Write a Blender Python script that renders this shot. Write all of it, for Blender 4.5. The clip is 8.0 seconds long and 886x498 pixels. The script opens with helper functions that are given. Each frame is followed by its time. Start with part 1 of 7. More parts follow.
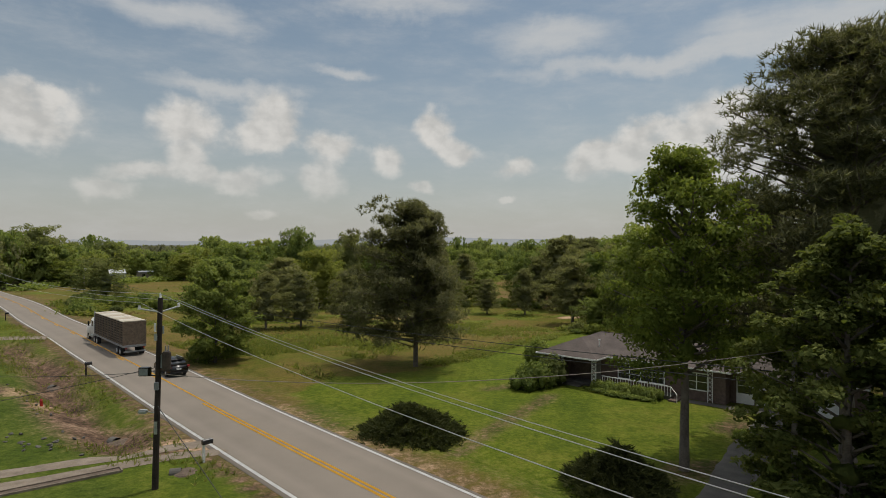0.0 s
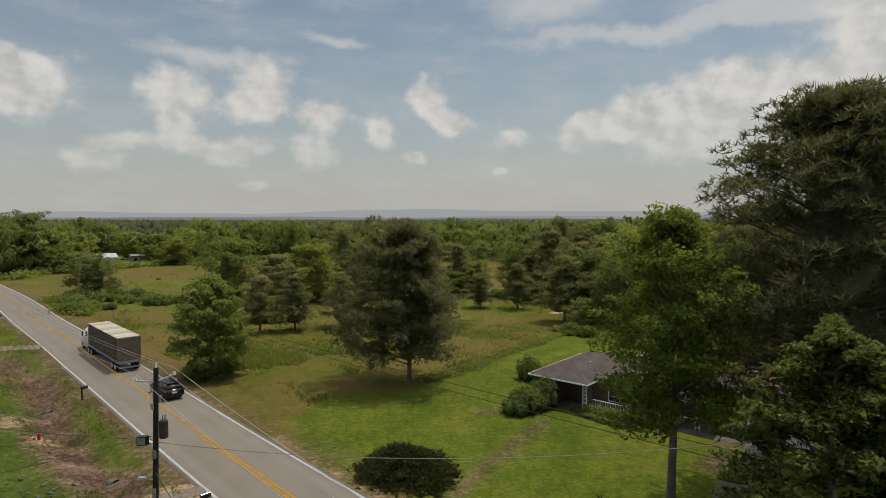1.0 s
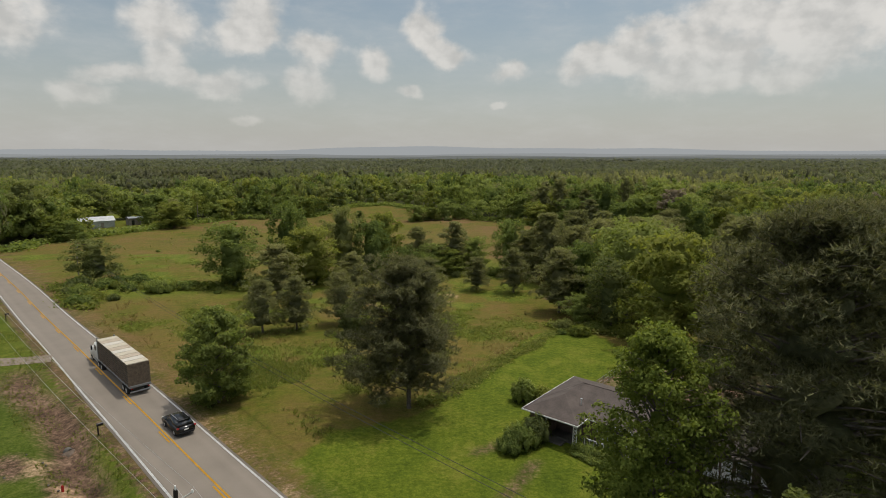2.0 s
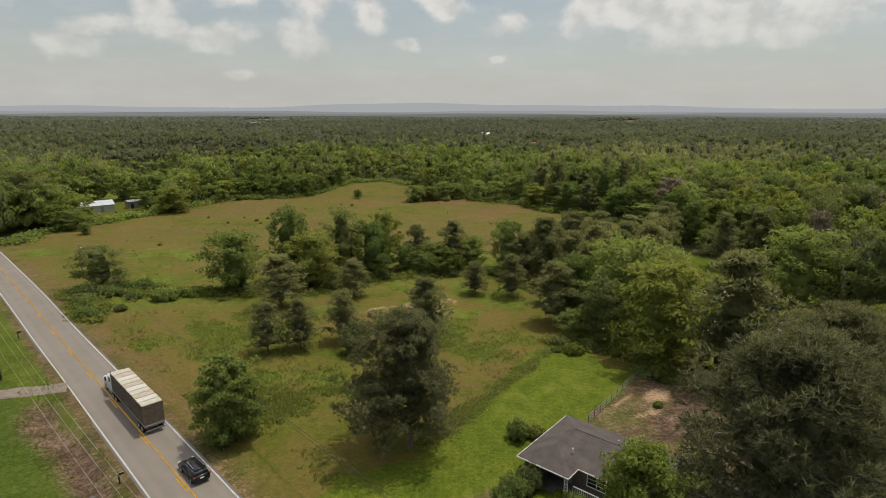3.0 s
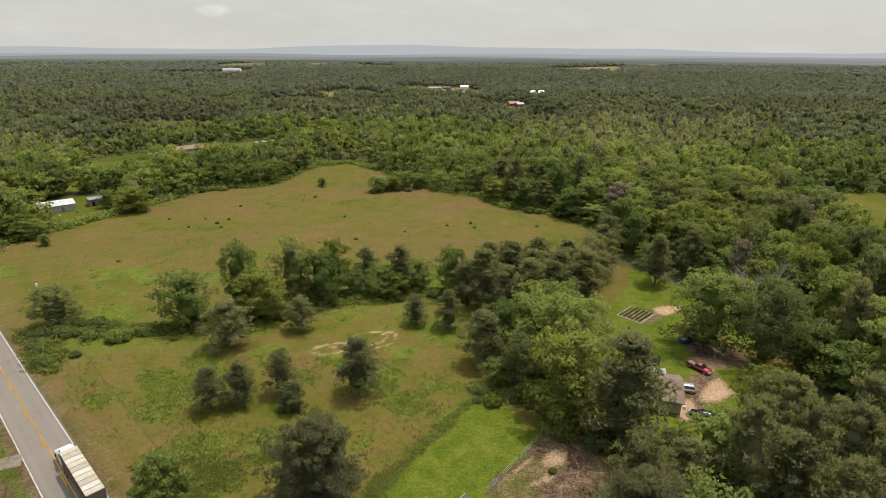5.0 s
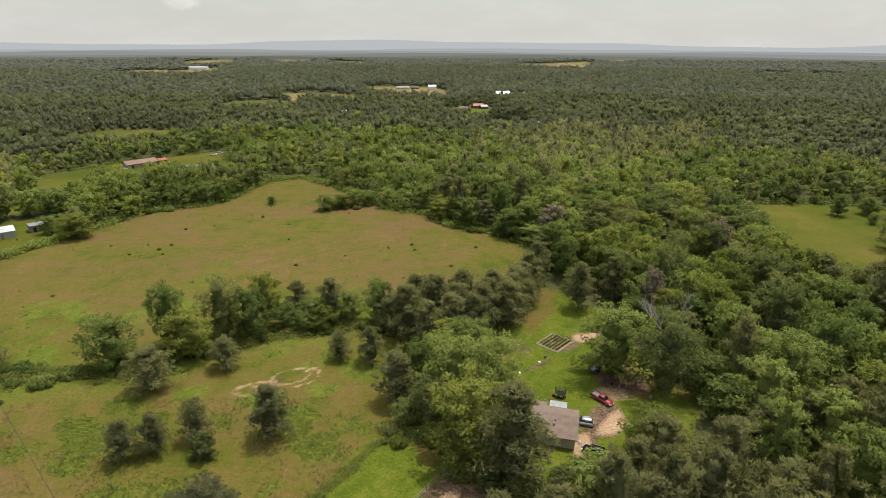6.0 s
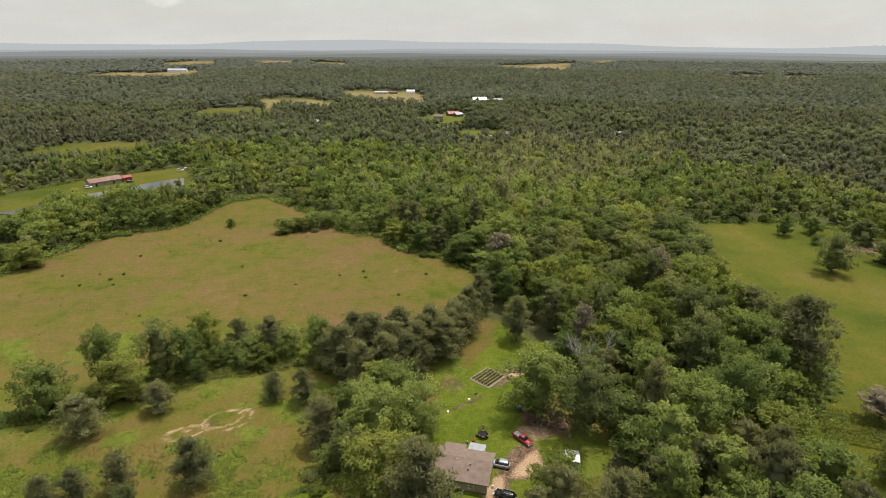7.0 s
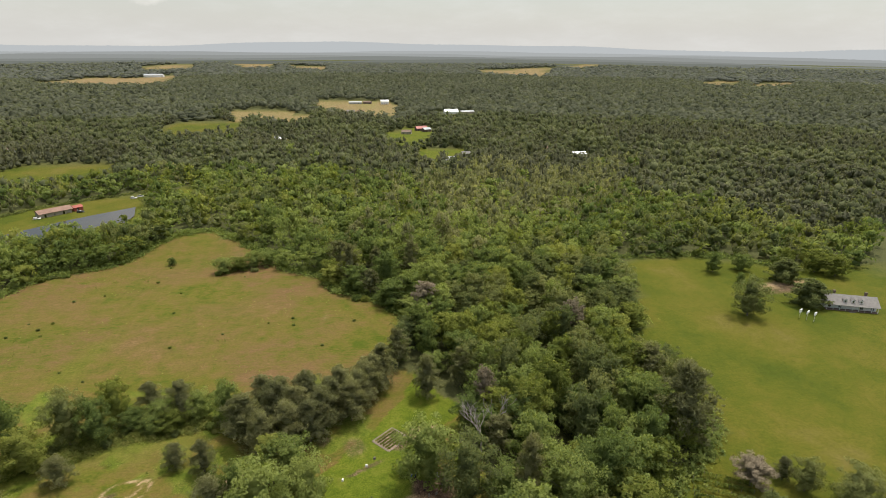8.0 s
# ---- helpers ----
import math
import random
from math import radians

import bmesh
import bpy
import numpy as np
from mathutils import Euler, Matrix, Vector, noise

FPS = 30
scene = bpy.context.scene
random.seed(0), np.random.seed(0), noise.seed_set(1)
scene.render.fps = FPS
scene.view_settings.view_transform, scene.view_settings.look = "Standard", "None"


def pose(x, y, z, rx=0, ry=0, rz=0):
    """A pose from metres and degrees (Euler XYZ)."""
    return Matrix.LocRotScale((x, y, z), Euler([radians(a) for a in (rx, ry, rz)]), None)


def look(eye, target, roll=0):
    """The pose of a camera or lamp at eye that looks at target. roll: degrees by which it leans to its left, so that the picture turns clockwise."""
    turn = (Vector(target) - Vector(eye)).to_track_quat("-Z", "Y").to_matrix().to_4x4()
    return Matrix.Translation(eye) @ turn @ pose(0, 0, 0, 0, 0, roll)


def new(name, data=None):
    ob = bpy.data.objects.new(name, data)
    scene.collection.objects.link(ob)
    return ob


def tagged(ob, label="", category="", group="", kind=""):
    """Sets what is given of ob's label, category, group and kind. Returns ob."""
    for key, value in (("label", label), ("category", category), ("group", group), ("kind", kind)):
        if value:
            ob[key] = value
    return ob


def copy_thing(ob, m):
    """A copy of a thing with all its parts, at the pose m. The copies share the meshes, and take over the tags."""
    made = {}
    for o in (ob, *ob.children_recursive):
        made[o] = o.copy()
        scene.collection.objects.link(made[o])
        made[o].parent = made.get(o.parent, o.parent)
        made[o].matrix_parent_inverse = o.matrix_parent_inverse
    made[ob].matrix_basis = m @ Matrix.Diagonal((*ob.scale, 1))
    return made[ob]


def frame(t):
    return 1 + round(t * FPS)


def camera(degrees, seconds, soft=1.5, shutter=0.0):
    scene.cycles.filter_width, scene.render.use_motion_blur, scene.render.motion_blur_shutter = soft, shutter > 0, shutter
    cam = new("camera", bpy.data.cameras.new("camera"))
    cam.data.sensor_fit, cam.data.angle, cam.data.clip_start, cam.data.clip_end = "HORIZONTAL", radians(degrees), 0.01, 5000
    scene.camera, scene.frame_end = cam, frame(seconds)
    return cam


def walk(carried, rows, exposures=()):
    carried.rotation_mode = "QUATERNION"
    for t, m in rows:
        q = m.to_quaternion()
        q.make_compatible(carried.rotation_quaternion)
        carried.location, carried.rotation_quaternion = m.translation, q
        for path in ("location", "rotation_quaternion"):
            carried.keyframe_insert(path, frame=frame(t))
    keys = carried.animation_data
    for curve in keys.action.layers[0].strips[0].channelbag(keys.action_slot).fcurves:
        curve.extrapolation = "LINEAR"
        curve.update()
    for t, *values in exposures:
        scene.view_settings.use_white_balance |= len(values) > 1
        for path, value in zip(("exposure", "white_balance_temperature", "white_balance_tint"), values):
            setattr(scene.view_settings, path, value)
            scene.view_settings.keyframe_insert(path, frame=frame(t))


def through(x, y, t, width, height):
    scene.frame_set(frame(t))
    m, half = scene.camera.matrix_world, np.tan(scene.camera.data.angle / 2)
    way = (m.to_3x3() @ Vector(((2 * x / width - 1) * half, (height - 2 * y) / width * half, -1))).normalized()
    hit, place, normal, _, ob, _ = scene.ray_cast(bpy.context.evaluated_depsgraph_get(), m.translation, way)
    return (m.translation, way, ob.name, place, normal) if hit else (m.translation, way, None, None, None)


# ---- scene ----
cam = camera(75.8, 8.0, soft=0.85)
METRES, EYE, TILT, LEAN, TURN = 126.5, 13.8, 0.0, 0.0, 0.0
ROWS = [
    (0.0, 0.0, 0.0, 0.0, 0.0, 0.0, 0.0),
    (0.5, 0.0004, 0.0002, 0.0051, -0.28, -0.02, 0.03),
    (1.0, -0.0002, -0.0002, 0.0408, -0.69, -2.88, 0.01),
    (1.5, -0.0004, -0.0008, 0.0835, -0.87, -6.49, 0.01),
    (3.0, -0.0028, -0.0023, 0.2161, -1.2, -13.52, -0.1),
    (3.5, -0.0036, -0.0025, 0.2611, -1.26, -15.66, -0.15),
    (4.0, -0.0006, -0.0027, 0.3069, -1.27, -17.31, -0.19),
    (4.5, 0.0306, -0.0052, 0.3535, -1.75, -18.43, -0.31),
    (6.0, 0.1945, -0.0327, 0.4993, -5.24, -19.73, -0.2),
    (6.5, 0.2532, -0.0403, 0.5486, -6.01, -19.84, -0.21),
    (7.0, 0.3129, -0.0467, 0.5982, -6.61, -19.87, -0.25),
    (7.5, 0.4018, -0.0541, 0.6726, -7.33, -19.91, -0.34),
    (8.0, 0.5127, -0.0602, 0.7651, -7.92, -19.92, -0.45),
]
walk(cam, [(t, pose(0, 0, EYE, TILT, LEAN, TURN) @ pose(METRES * x, METRES * y, METRES * z, 90 + pitch, roll, yaw)) for t, x, y, z, yaw, pitch, roll in ROWS],
     [(0.0, -0.1), (1.5, -0.06), (3.0, 0.10), (3.5, 0.18), (4.5, 0.38), (6.5, 0.51), (8.0, 0.55)])

# ---- world: hazy summer noon, sun ahead and to the right ----
SUN_EL, SUN_AZ = 72.0, 50.0          # degrees; azimuth from +y towards +x
CUMULUS = [(330, 225, 70, 42), (490, 200, 60, 45), (470, 250, 55, 28), (590, 262, 45, 32), (565, 322, 46, 30),
           (420, 315, 60, 24), (330, 292, 40, 26), (240, 300, 50, 14), (190, 332, 42, 20), (680, 290, 34, 32),
           (768, 232, 40, 36), (812, 272, 40, 24), (915, 302, 36, 22), (745, 336, 22, 11), (900, 355, 16, 7),
           (1050, 290, 60, 28), (1130, 258, 70, 38), (1230, 240, 80, 46), (1310, 190, 60, 45), (1260, 312, 130, 34),
           (1420, 250, 90, 60), (1560, 150, 110, 90), (45, 205, 95, 46), (30, 165, 50, 26), (460, 370, 30, 9)]
CIRRUS = [(1180, 108, 270, 16), (600, 135, 60, 11), (980, 62, 110, 30), (400, 165, 110, 14), (1450, 40, 160, 40),
          (330, 30, 120, 26), (700, 10, 120, 22)]


def build_world():
    w = bpy.data.worlds.new("sky")
    w.use_nodes = True
    scene.world = w
    nt = w.node_tree
    nt.nodes.clear()
    L = nt.links.new

    def n(kind, **kw):
        q = nt.nodes.new(kind)
        for k, v in kw.items():
            q.inputs[k if not k.startswith("i") else int(k[1:])].default_value = v
        return q

    def m(op, a, b=None, clamp=False):
        q = nt.nodes.new("ShaderNodeMath")
        q.operation, q.use_clamp = op, clamp
        for i, v in enumerate((a, b)):
            if v is None:
                continue
            if isinstance(v, (int, float)):
                q.inputs[i].default_value = v
            else:
                L(v, q.inputs[i])
        return q.outputs[0]

    tc = n("ShaderNodeTexCoord")
    sep = n("ShaderNodeSeparateXYZ")
    L(tc.outputs["Generated"], sep.inputs[0])
    az = m("ARCTAN2", sep.outputs[0], sep.outputs[1])
    el = m("ARCSINE", sep.outputs[2])
    pos = n("ShaderNodeCombineXYZ")
    L(az, pos.inputs[0]), L(el, pos.inputs[1])

    def fbm(scale, detail, rough, vec, squash=1.0, off=0.0):
        mp = n("ShaderNodeMapping")
        mp.inputs["Scale"].default_value = (1, squash, 1)
        mp.inputs["Location"].default_value = (off, off * 0.7, 0)
        L(vec, mp.inputs[0])
        t = n("ShaderNodeTexNoise", Scale=scale, Detail=detail, Roughness=rough)
        L(mp.outputs[0], t.inputs["Vector"])
        return t

    def mix_tint(src):
        q = nt.nodes.new("ShaderNodeVectorMath")
        q.operation = "MULTIPLY"
        q.inputs[1].default_value = (0.99, 1.0, 0.88)
        L(src, q.inputs[0])
        return q.outputs[0]

    sky = nt.nodes.new("ShaderNodeTexSky")
    sky.sky_type, sky.sun_disc = "NISHITA", False
    sky.sun_elevation, sky.sun_rotation = radians(SUN_EL), radians(SUN_AZ)
    sky.air_density, sky.dust_density, sky.ozone_density = 1.0, 1.5, 1.2
    strength = nt.nodes.new("ShaderNodeVectorMath")
    strength.operation = "SCALE"
    strength.inputs[3].default_value = 0.095
    L(mix_tint(sky.outputs[0]), strength.inputs[0])

    # haze thickens towards the horizon
    up = m("MAXIMUM", sep.outputs[2], 0.0)
    haze = m("POWER", m("SUBTRACT", 1.0, up, True), 5.0)
    haze = m("MULTIPLY", haze, 0.97)

    def mix(fac, a, b):
        q = nt.nodes.new("ShaderNodeMix")
        q.data_type = "RGBA"
        L(fac, q.inputs[0]) if not isinstance(fac, float) else None
        for i, v in ((6, a), (7, b)):
            if isinstance(v, tuple):
                q.inputs[i].default_value = (*v, 1)
            else:
                L(v, q.inputs[i])
        return q.outputs[2]

    base = mix(haze, strength.outputs[0], (0.474, 0.464, 0.442))

    def field(blobs, wob_scale, wob):
        warp = fbm(wob_scale, 6, 0.6, pos.outputs[0])
        ctr = nt.nodes.new("ShaderNodeVectorMath")
        ctr.operation = "MULTIPLY_ADD"
        L(warp.outputs["Color"], ctr.inputs[0])
        ctr.inputs[1].default_value = (wob, wob, 0)
        L(pos.outputs[0], ctr.inputs[2])
        total = None
        for bx, by, rx, ry in blobs:
            a, e = math.atan((bx - 784) / 1005), math.atan((441 - by) / 1005)
            e = math.atan(math.tan(e) * math.cos(a))
            q = nt.nodes.new("ShaderNodeVectorMath")
            q.operation = "MULTIPLY_ADD"
            sx, sy = 1005 / rx, 1005 / ry
            q.inputs[1].default_value = (sx, sy, 0)
            q.inputs[2].default_value = (-(a + wob * 0.5) * sx, -(e + wob * 0.5) * sy, 0)
            L(ctr.outputs[0], q.inputs[0])
            ln = nt.nodes.new("ShaderNodeVectorMath")
            ln.operation = "LENGTH"
            L(q.outputs[0], ln.inputs[0])
            v = m("SUBTRACT", 1.35, ln.outputs["Value"], True)
            total = v if total is None else m("ADD", total, v)
        return m("MINIMUM", total, 1.0)

    def step(v, lo, hi):
        q = nt.nodes.new("ShaderNodeMapRange")
        q.interpolation_type = "SMOOTHSTEP"
        q.inputs[1].default_value, q.inputs[2].default_value = lo, hi
        L(v, q.inputs[0])
        return q.outputs[0]

    puff = fbm(15, 9, 0.52, pos.outputs[0], 1.25)
    cum = field(CUMULUS, 9, 0.06)
    dens = step(m("ADD", m("MULTIPLY", cum, 0.60), puff.outputs[0]), 0.62, 1.06)
    cir = field(CIRRUS, 5, 0.12)
    wisp = fbm(7, 7, 0.65, pos.outputs[0], 3.2, 3.0)
    thin = step(m("ADD", m("MULTIPLY", cir, 0.5), m("MULTIPLY", wisp.outputs[0], 0.9)), 0.30, 1.1)
    # broken cloud above the view, unseen, made bright to add fill light
    wide = fbm(3.0, 8, 0.6, tc.outputs["Generated"], 1.0, 5.0)
    high = m("MULTIPLY", step(wide.outputs[0], 0.36, 0.6), step(el, 0.5, 0.75))
    lit = fbm(15, 9, 0.52, pos.outputs[0], 1.25, -0.014)
    tone = step(m("ADD", m("MULTIPLY", m("SUBTRACT", puff.outputs[0], lit.outputs[0]), 2.2), 0.55), 0.15, 0.9)
    cloud = mix(tone, (0.55, 0.535, 0.505), (0.75, 0.72, 0.675))
    far = step(el, 0.02, 0.2)
    dens = m("MULTIPLY", dens, m("ADD", m("MULTIPLY", far, 0.55), 0.3))
    out = mix(m("MULTIPLY", thin, 0.75), base, (0.60, 0.60, 0.59))
    out = mix(dens, out, cloud)
    out = mix(m("MULTIPLY", high, 0.85), out, (1.55, 1.52, 1.48))
    bg = nt.nodes.new("ShaderNodeBackground")
    L(out, bg.inputs[0])
    bg.inputs[1].default_value = 1.0
    o = nt.nodes.new("ShaderNodeOutputWorld")
    L(bg.outputs[0], o.inputs[0])


build_world()
sun = new("sun", bpy.data.lights.new("sun", "SUN"))
sun.data.energy, sun.data.angle, sun.data.color = 2.6, radians(0.8), (1.0, 0.94, 0.84)
_s = Vector((math.sin(radians(SUN_AZ)) * math.cos(radians(SUN_EL)), math.cos(radians(SUN_AZ)) * math.cos(radians(SUN_EL)), math.sin(radians(SUN_EL))))
sun.matrix_world = look(_s * 300, (0, 0, 0))


# ---- materials ----
def make_mat(name):
    mt = bpy.data.materials.new(name)
    mt.use_nodes = True
    nt = mt.node_tree
    b = nt.nodes["Principled BSDF"]
    return mt, nt, b


def ramp(nt, stops, src):
    r = nt.nodes.new("ShaderNodeValToRGB")
    e = r.color_ramp.elements
    while len(e) < len(stops):
        e.new(0.5)
    for k, (p, c) in zip(e, stops):
        k.position, k.color = p, (*c, 1)
    nt.links.new(src, r.inputs[0])
    return r.outputs[0]


def tex_noise(nt, scale, detail=4, rough=0.55, coord="Object", squash=(1, 1, 1)):
    if coord == "World":
        src = nt.nodes.new("ShaderNodeNewGeometry").outputs["Position"]
    else:
        src = nt.nodes.new("ShaderNodeTexCoord").outputs[coord]
    mp = nt.nodes.new("ShaderNodeMapping")
    mp.inputs["Scale"].default_value = squash
    nt.links.new(src, mp.inputs[0])
    t = nt.nodes.new("ShaderNodeTexNoise")
    t.inputs["Scale"].default_value, t.inputs["Detail"].default_value, t.inputs["Roughness"].default_value = scale, detail, rough
    nt.links.new(mp.outputs[0], t.inputs["Vector"])
    return t.outputs[0]


def mixc(nt, fac, a, b, blend="MIX"):
    q = nt.nodes.new("ShaderNodeMix")
    q.data_type, q.blend_type = "RGBA", blend
    for i, v in ((0, fac), (6, a), (7, b)):
        if isinstance(v, (int, float)):
            q.inputs[i].default_value = v
        elif isinstance(v, tuple):
            q.inputs[i].default_value = (*v, 1)
        else:
            nt.links.new(v, q.inputs[i])
    return q.outputs[2]


def nmath(nt, op, a, b=None, clamp=False):
    q = nt.nodes.new("ShaderNodeMath")
    q.operation, q.use_clamp = op, clamp
    for i, v in enumerate((a, b)):
        if v is None:
            continue
        if isinstance(v, (int, float)):
            q.inputs[i].default_value = v
        else:
            nt.links.new(v, q.inputs[i])
    return q.outputs[0]


def bump(nt, b, h, strength=0.4, dist=0.05):
    q = nt.nodes.new("ShaderNodeBump")
    q.inputs["Strength"].default_value, q.inputs["Distance"].default_value = strength, dist
    nt.links.new(h, q.inputs["Height"])
    nt.links.new(q.outputs[0], b.inputs["Normal"])


def grainy(name, c1, c2, scale=3.0, rough=0.8, metal=0.0, fine=40.0, relief=0.25, dist=0.01, spec=0.3):
    """A plain surface: two-scale mottling between two colours, with fine relief."""
    mt, nt, b = make_mat(name)
    a = tex_noise(nt, scale, 5, 0.6)
    f = tex_noise(nt, fine, 3, 0.6)
    v = nmath(nt, "ADD", nmath(nt, "MULTIPLY", a, 0.65), nmath(nt, "MULTIPLY", f, 0.35))
    nt.links.new(ramp(nt, [(0.36, c1), (0.64, c2)], v), b.inputs["Base Color"])
    b.inputs["Roughness"].default_value, b.inputs["Metallic"].default_value = rough, metal
    b.inputs["Specular IOR Level"].default_value = spec
    bump(nt, b, f, relief, dist)
    return mt


def foliage(name, dark, mid, light, through=0.48, gloss=0.06, relief=0.25):
    """Leaves: colour varies from leaf to leaf, from clump to clump and from tree to tree; light passes through."""
    mt, nt, b = make_mat(name)
    g = nt.nodes.new("ShaderNodeNewGeometry")
    oi = nt.nodes.new("ShaderNodeObjectInfo")
    at = nt.nodes.new("ShaderNodeAttribute")
    at.attribute_name = "tint"
    clump = tex_noise(nt, 0.55, 3, 0.5, "World")
    tree = nmath(nt, "FRACT", nmath(nt, "ADD", oi.outputs["Random"], at.outputs["Fac"]))
    v = nmath(nt, "ADD", nmath(nt, "MULTIPLY", g.outputs["Random Per Island"], 0.38), nmath(nt, "MULTIPLY", clump, 0.30))
    fine = tex_noise(nt, 2.2, 4, 0.65, "World")
    v = nmath(nt, "ADD", v, nmath(nt, "MULTIPLY", tree, 0.44))
    stand = tex_noise(nt, 0.011, 3, 0.5, "World")
    v = nmath(nt, "ADD", v, nmath(nt, "MULTIPLY", nmath(nt, "SUBTRACT", stand, 0.56), 0.9))
    v = nmath(nt, "ADD", v, nmath(nt, "MULTIPLY", nmath(nt, "SUBTRACT", fine, 0.5), 0.9))
    if relief:
        bump(nt, b, fine, 1.0, relief)
    col = ramp(nt, [(0.2, dark), (0.52, mid), (0.85, light)], v)
    nt.links.new(col, b.inputs["Base Color"])
    b.inputs["Roughness"].default_value = 0.7
    b.inputs["Specular IOR Level"].default_value = gloss
    tr = nt.nodes.new("ShaderNodeBsdfTranslucent")
    nt.links.new(mixc(nt, 1.0, col, (1.12, 1.15, 0.62), "MULTIPLY"), tr.inputs[0])
    mx = nt.nodes.new("ShaderNodeMixShader")
    mx.inputs[0].default_value = through
    nt.links.new(b.outputs[0], mx.inputs[1])
    nt.links.new(tr.outputs[0], mx.inputs[2])
    nt.links.new(mx.outputs[0], nt.nodes["Material Output"].inputs[0])
    return mt


M_BROAD = foliage("broad_leaves", (0.100, 0.136, 0.040), (0.176, 0.218, 0.060), (0.276, 0.310, 0.090))
M_LIME = foliage("light_leaves", (0.105, 0.129, 0.029), (0.180, 0.207, 0.043), (0.284, 0.292, 0.073))
M_DARK = foliage("dark_leaves", (0.097, 0.119, 0.046), (0.162, 0.183, 0.065), (0.243, 0.248, 0.088))
M_PINE = foliage("pine_needles", (0.150, 0.158, 0.080), (0.224, 0.226, 0.108), (0.300, 0.292, 0.140), 0.52)
# near pines: their backlit shade is put into a darker needle colour
M_PINE_BACKLIT = foliage("backlit_pine_needles", (0.092, 0.101, 0.054), (0.151, 0.153, 0.077), (0.231, 0.222, 0.112), 0.35)
M_PINE_LONE = foliage("meadow_pine_needles", (0.118, 0.122, 0.066), (0.182, 0.182, 0.094), (0.262, 0.254, 0.132), 0.42)
M_BUSH = foliage("bushy_tree_leaves", (0.062, 0.084, 0.022), (0.108, 0.130, 0.036), (0.180, 0.196, 0.058), 0.42)
M_TULIP = foliage("tulip_tree_leaves", (0.098, 0.130, 0.026), (0.168, 0.208, 0.042), (0.270, 0.305, 0.070), 0.45)
# aerial haze is painted into these leaf colours, greyer with distance
M_HAZE_BROAD = foliage("hazed_broad_leaves", (0.094, 0.107, 0.052), (0.140, 0.153, 0.074), (0.190, 0.202, 0.098), relief=0)
M_HAZE_PINE = foliage("hazed_pine_needles", (0.104, 0.108, 0.067), (0.140, 0.142, 0.087), (0.178, 0.178, 0.107), relief=0)
M_HAZE_CANOPY = foliage("hazed_canopy", (0.112, 0.120, 0.078), (0.144, 0.152, 0.098), (0.180, 0.187, 0.122), relief=0)
M_HAZEWOOD = foliage("hazed_farthest_canopy", (0.140, 0.148, 0.120), (0.166, 0.174, 0.142), (0.196, 0.204, 0.168), relief=0)
M_DEAD = foliage("pale_foliage", (0.131, 0.111, 0.075), (0.207, 0.169, 0.116), (0.284, 0.231, 0.159), 0.2)
M_WEED = foliage("weeds", (0.115, 0.143, 0.032), (0.175, 0.200, 0.048), (0.246, 0.236, 0.074))
M_STRAW = foliage("dry_grass", (0.142, 0.123, 0.051), (0.229, 0.179, 0.079), (0.328, 0.241, 0.125))
M_BARK = grainy("bark", (0.085, 0.070, 0.058), (0.20, 0.17, 0.14), 2.0, 0.9, fine=14, relief=0.9, dist=0.05)
M_SNAG = grainy("bleached_wood", (0.22, 0.19, 0.16), (0.38, 0.34, 0.30), 2.0, 0.9, fine=14, relief=0.5, dist=0.03)


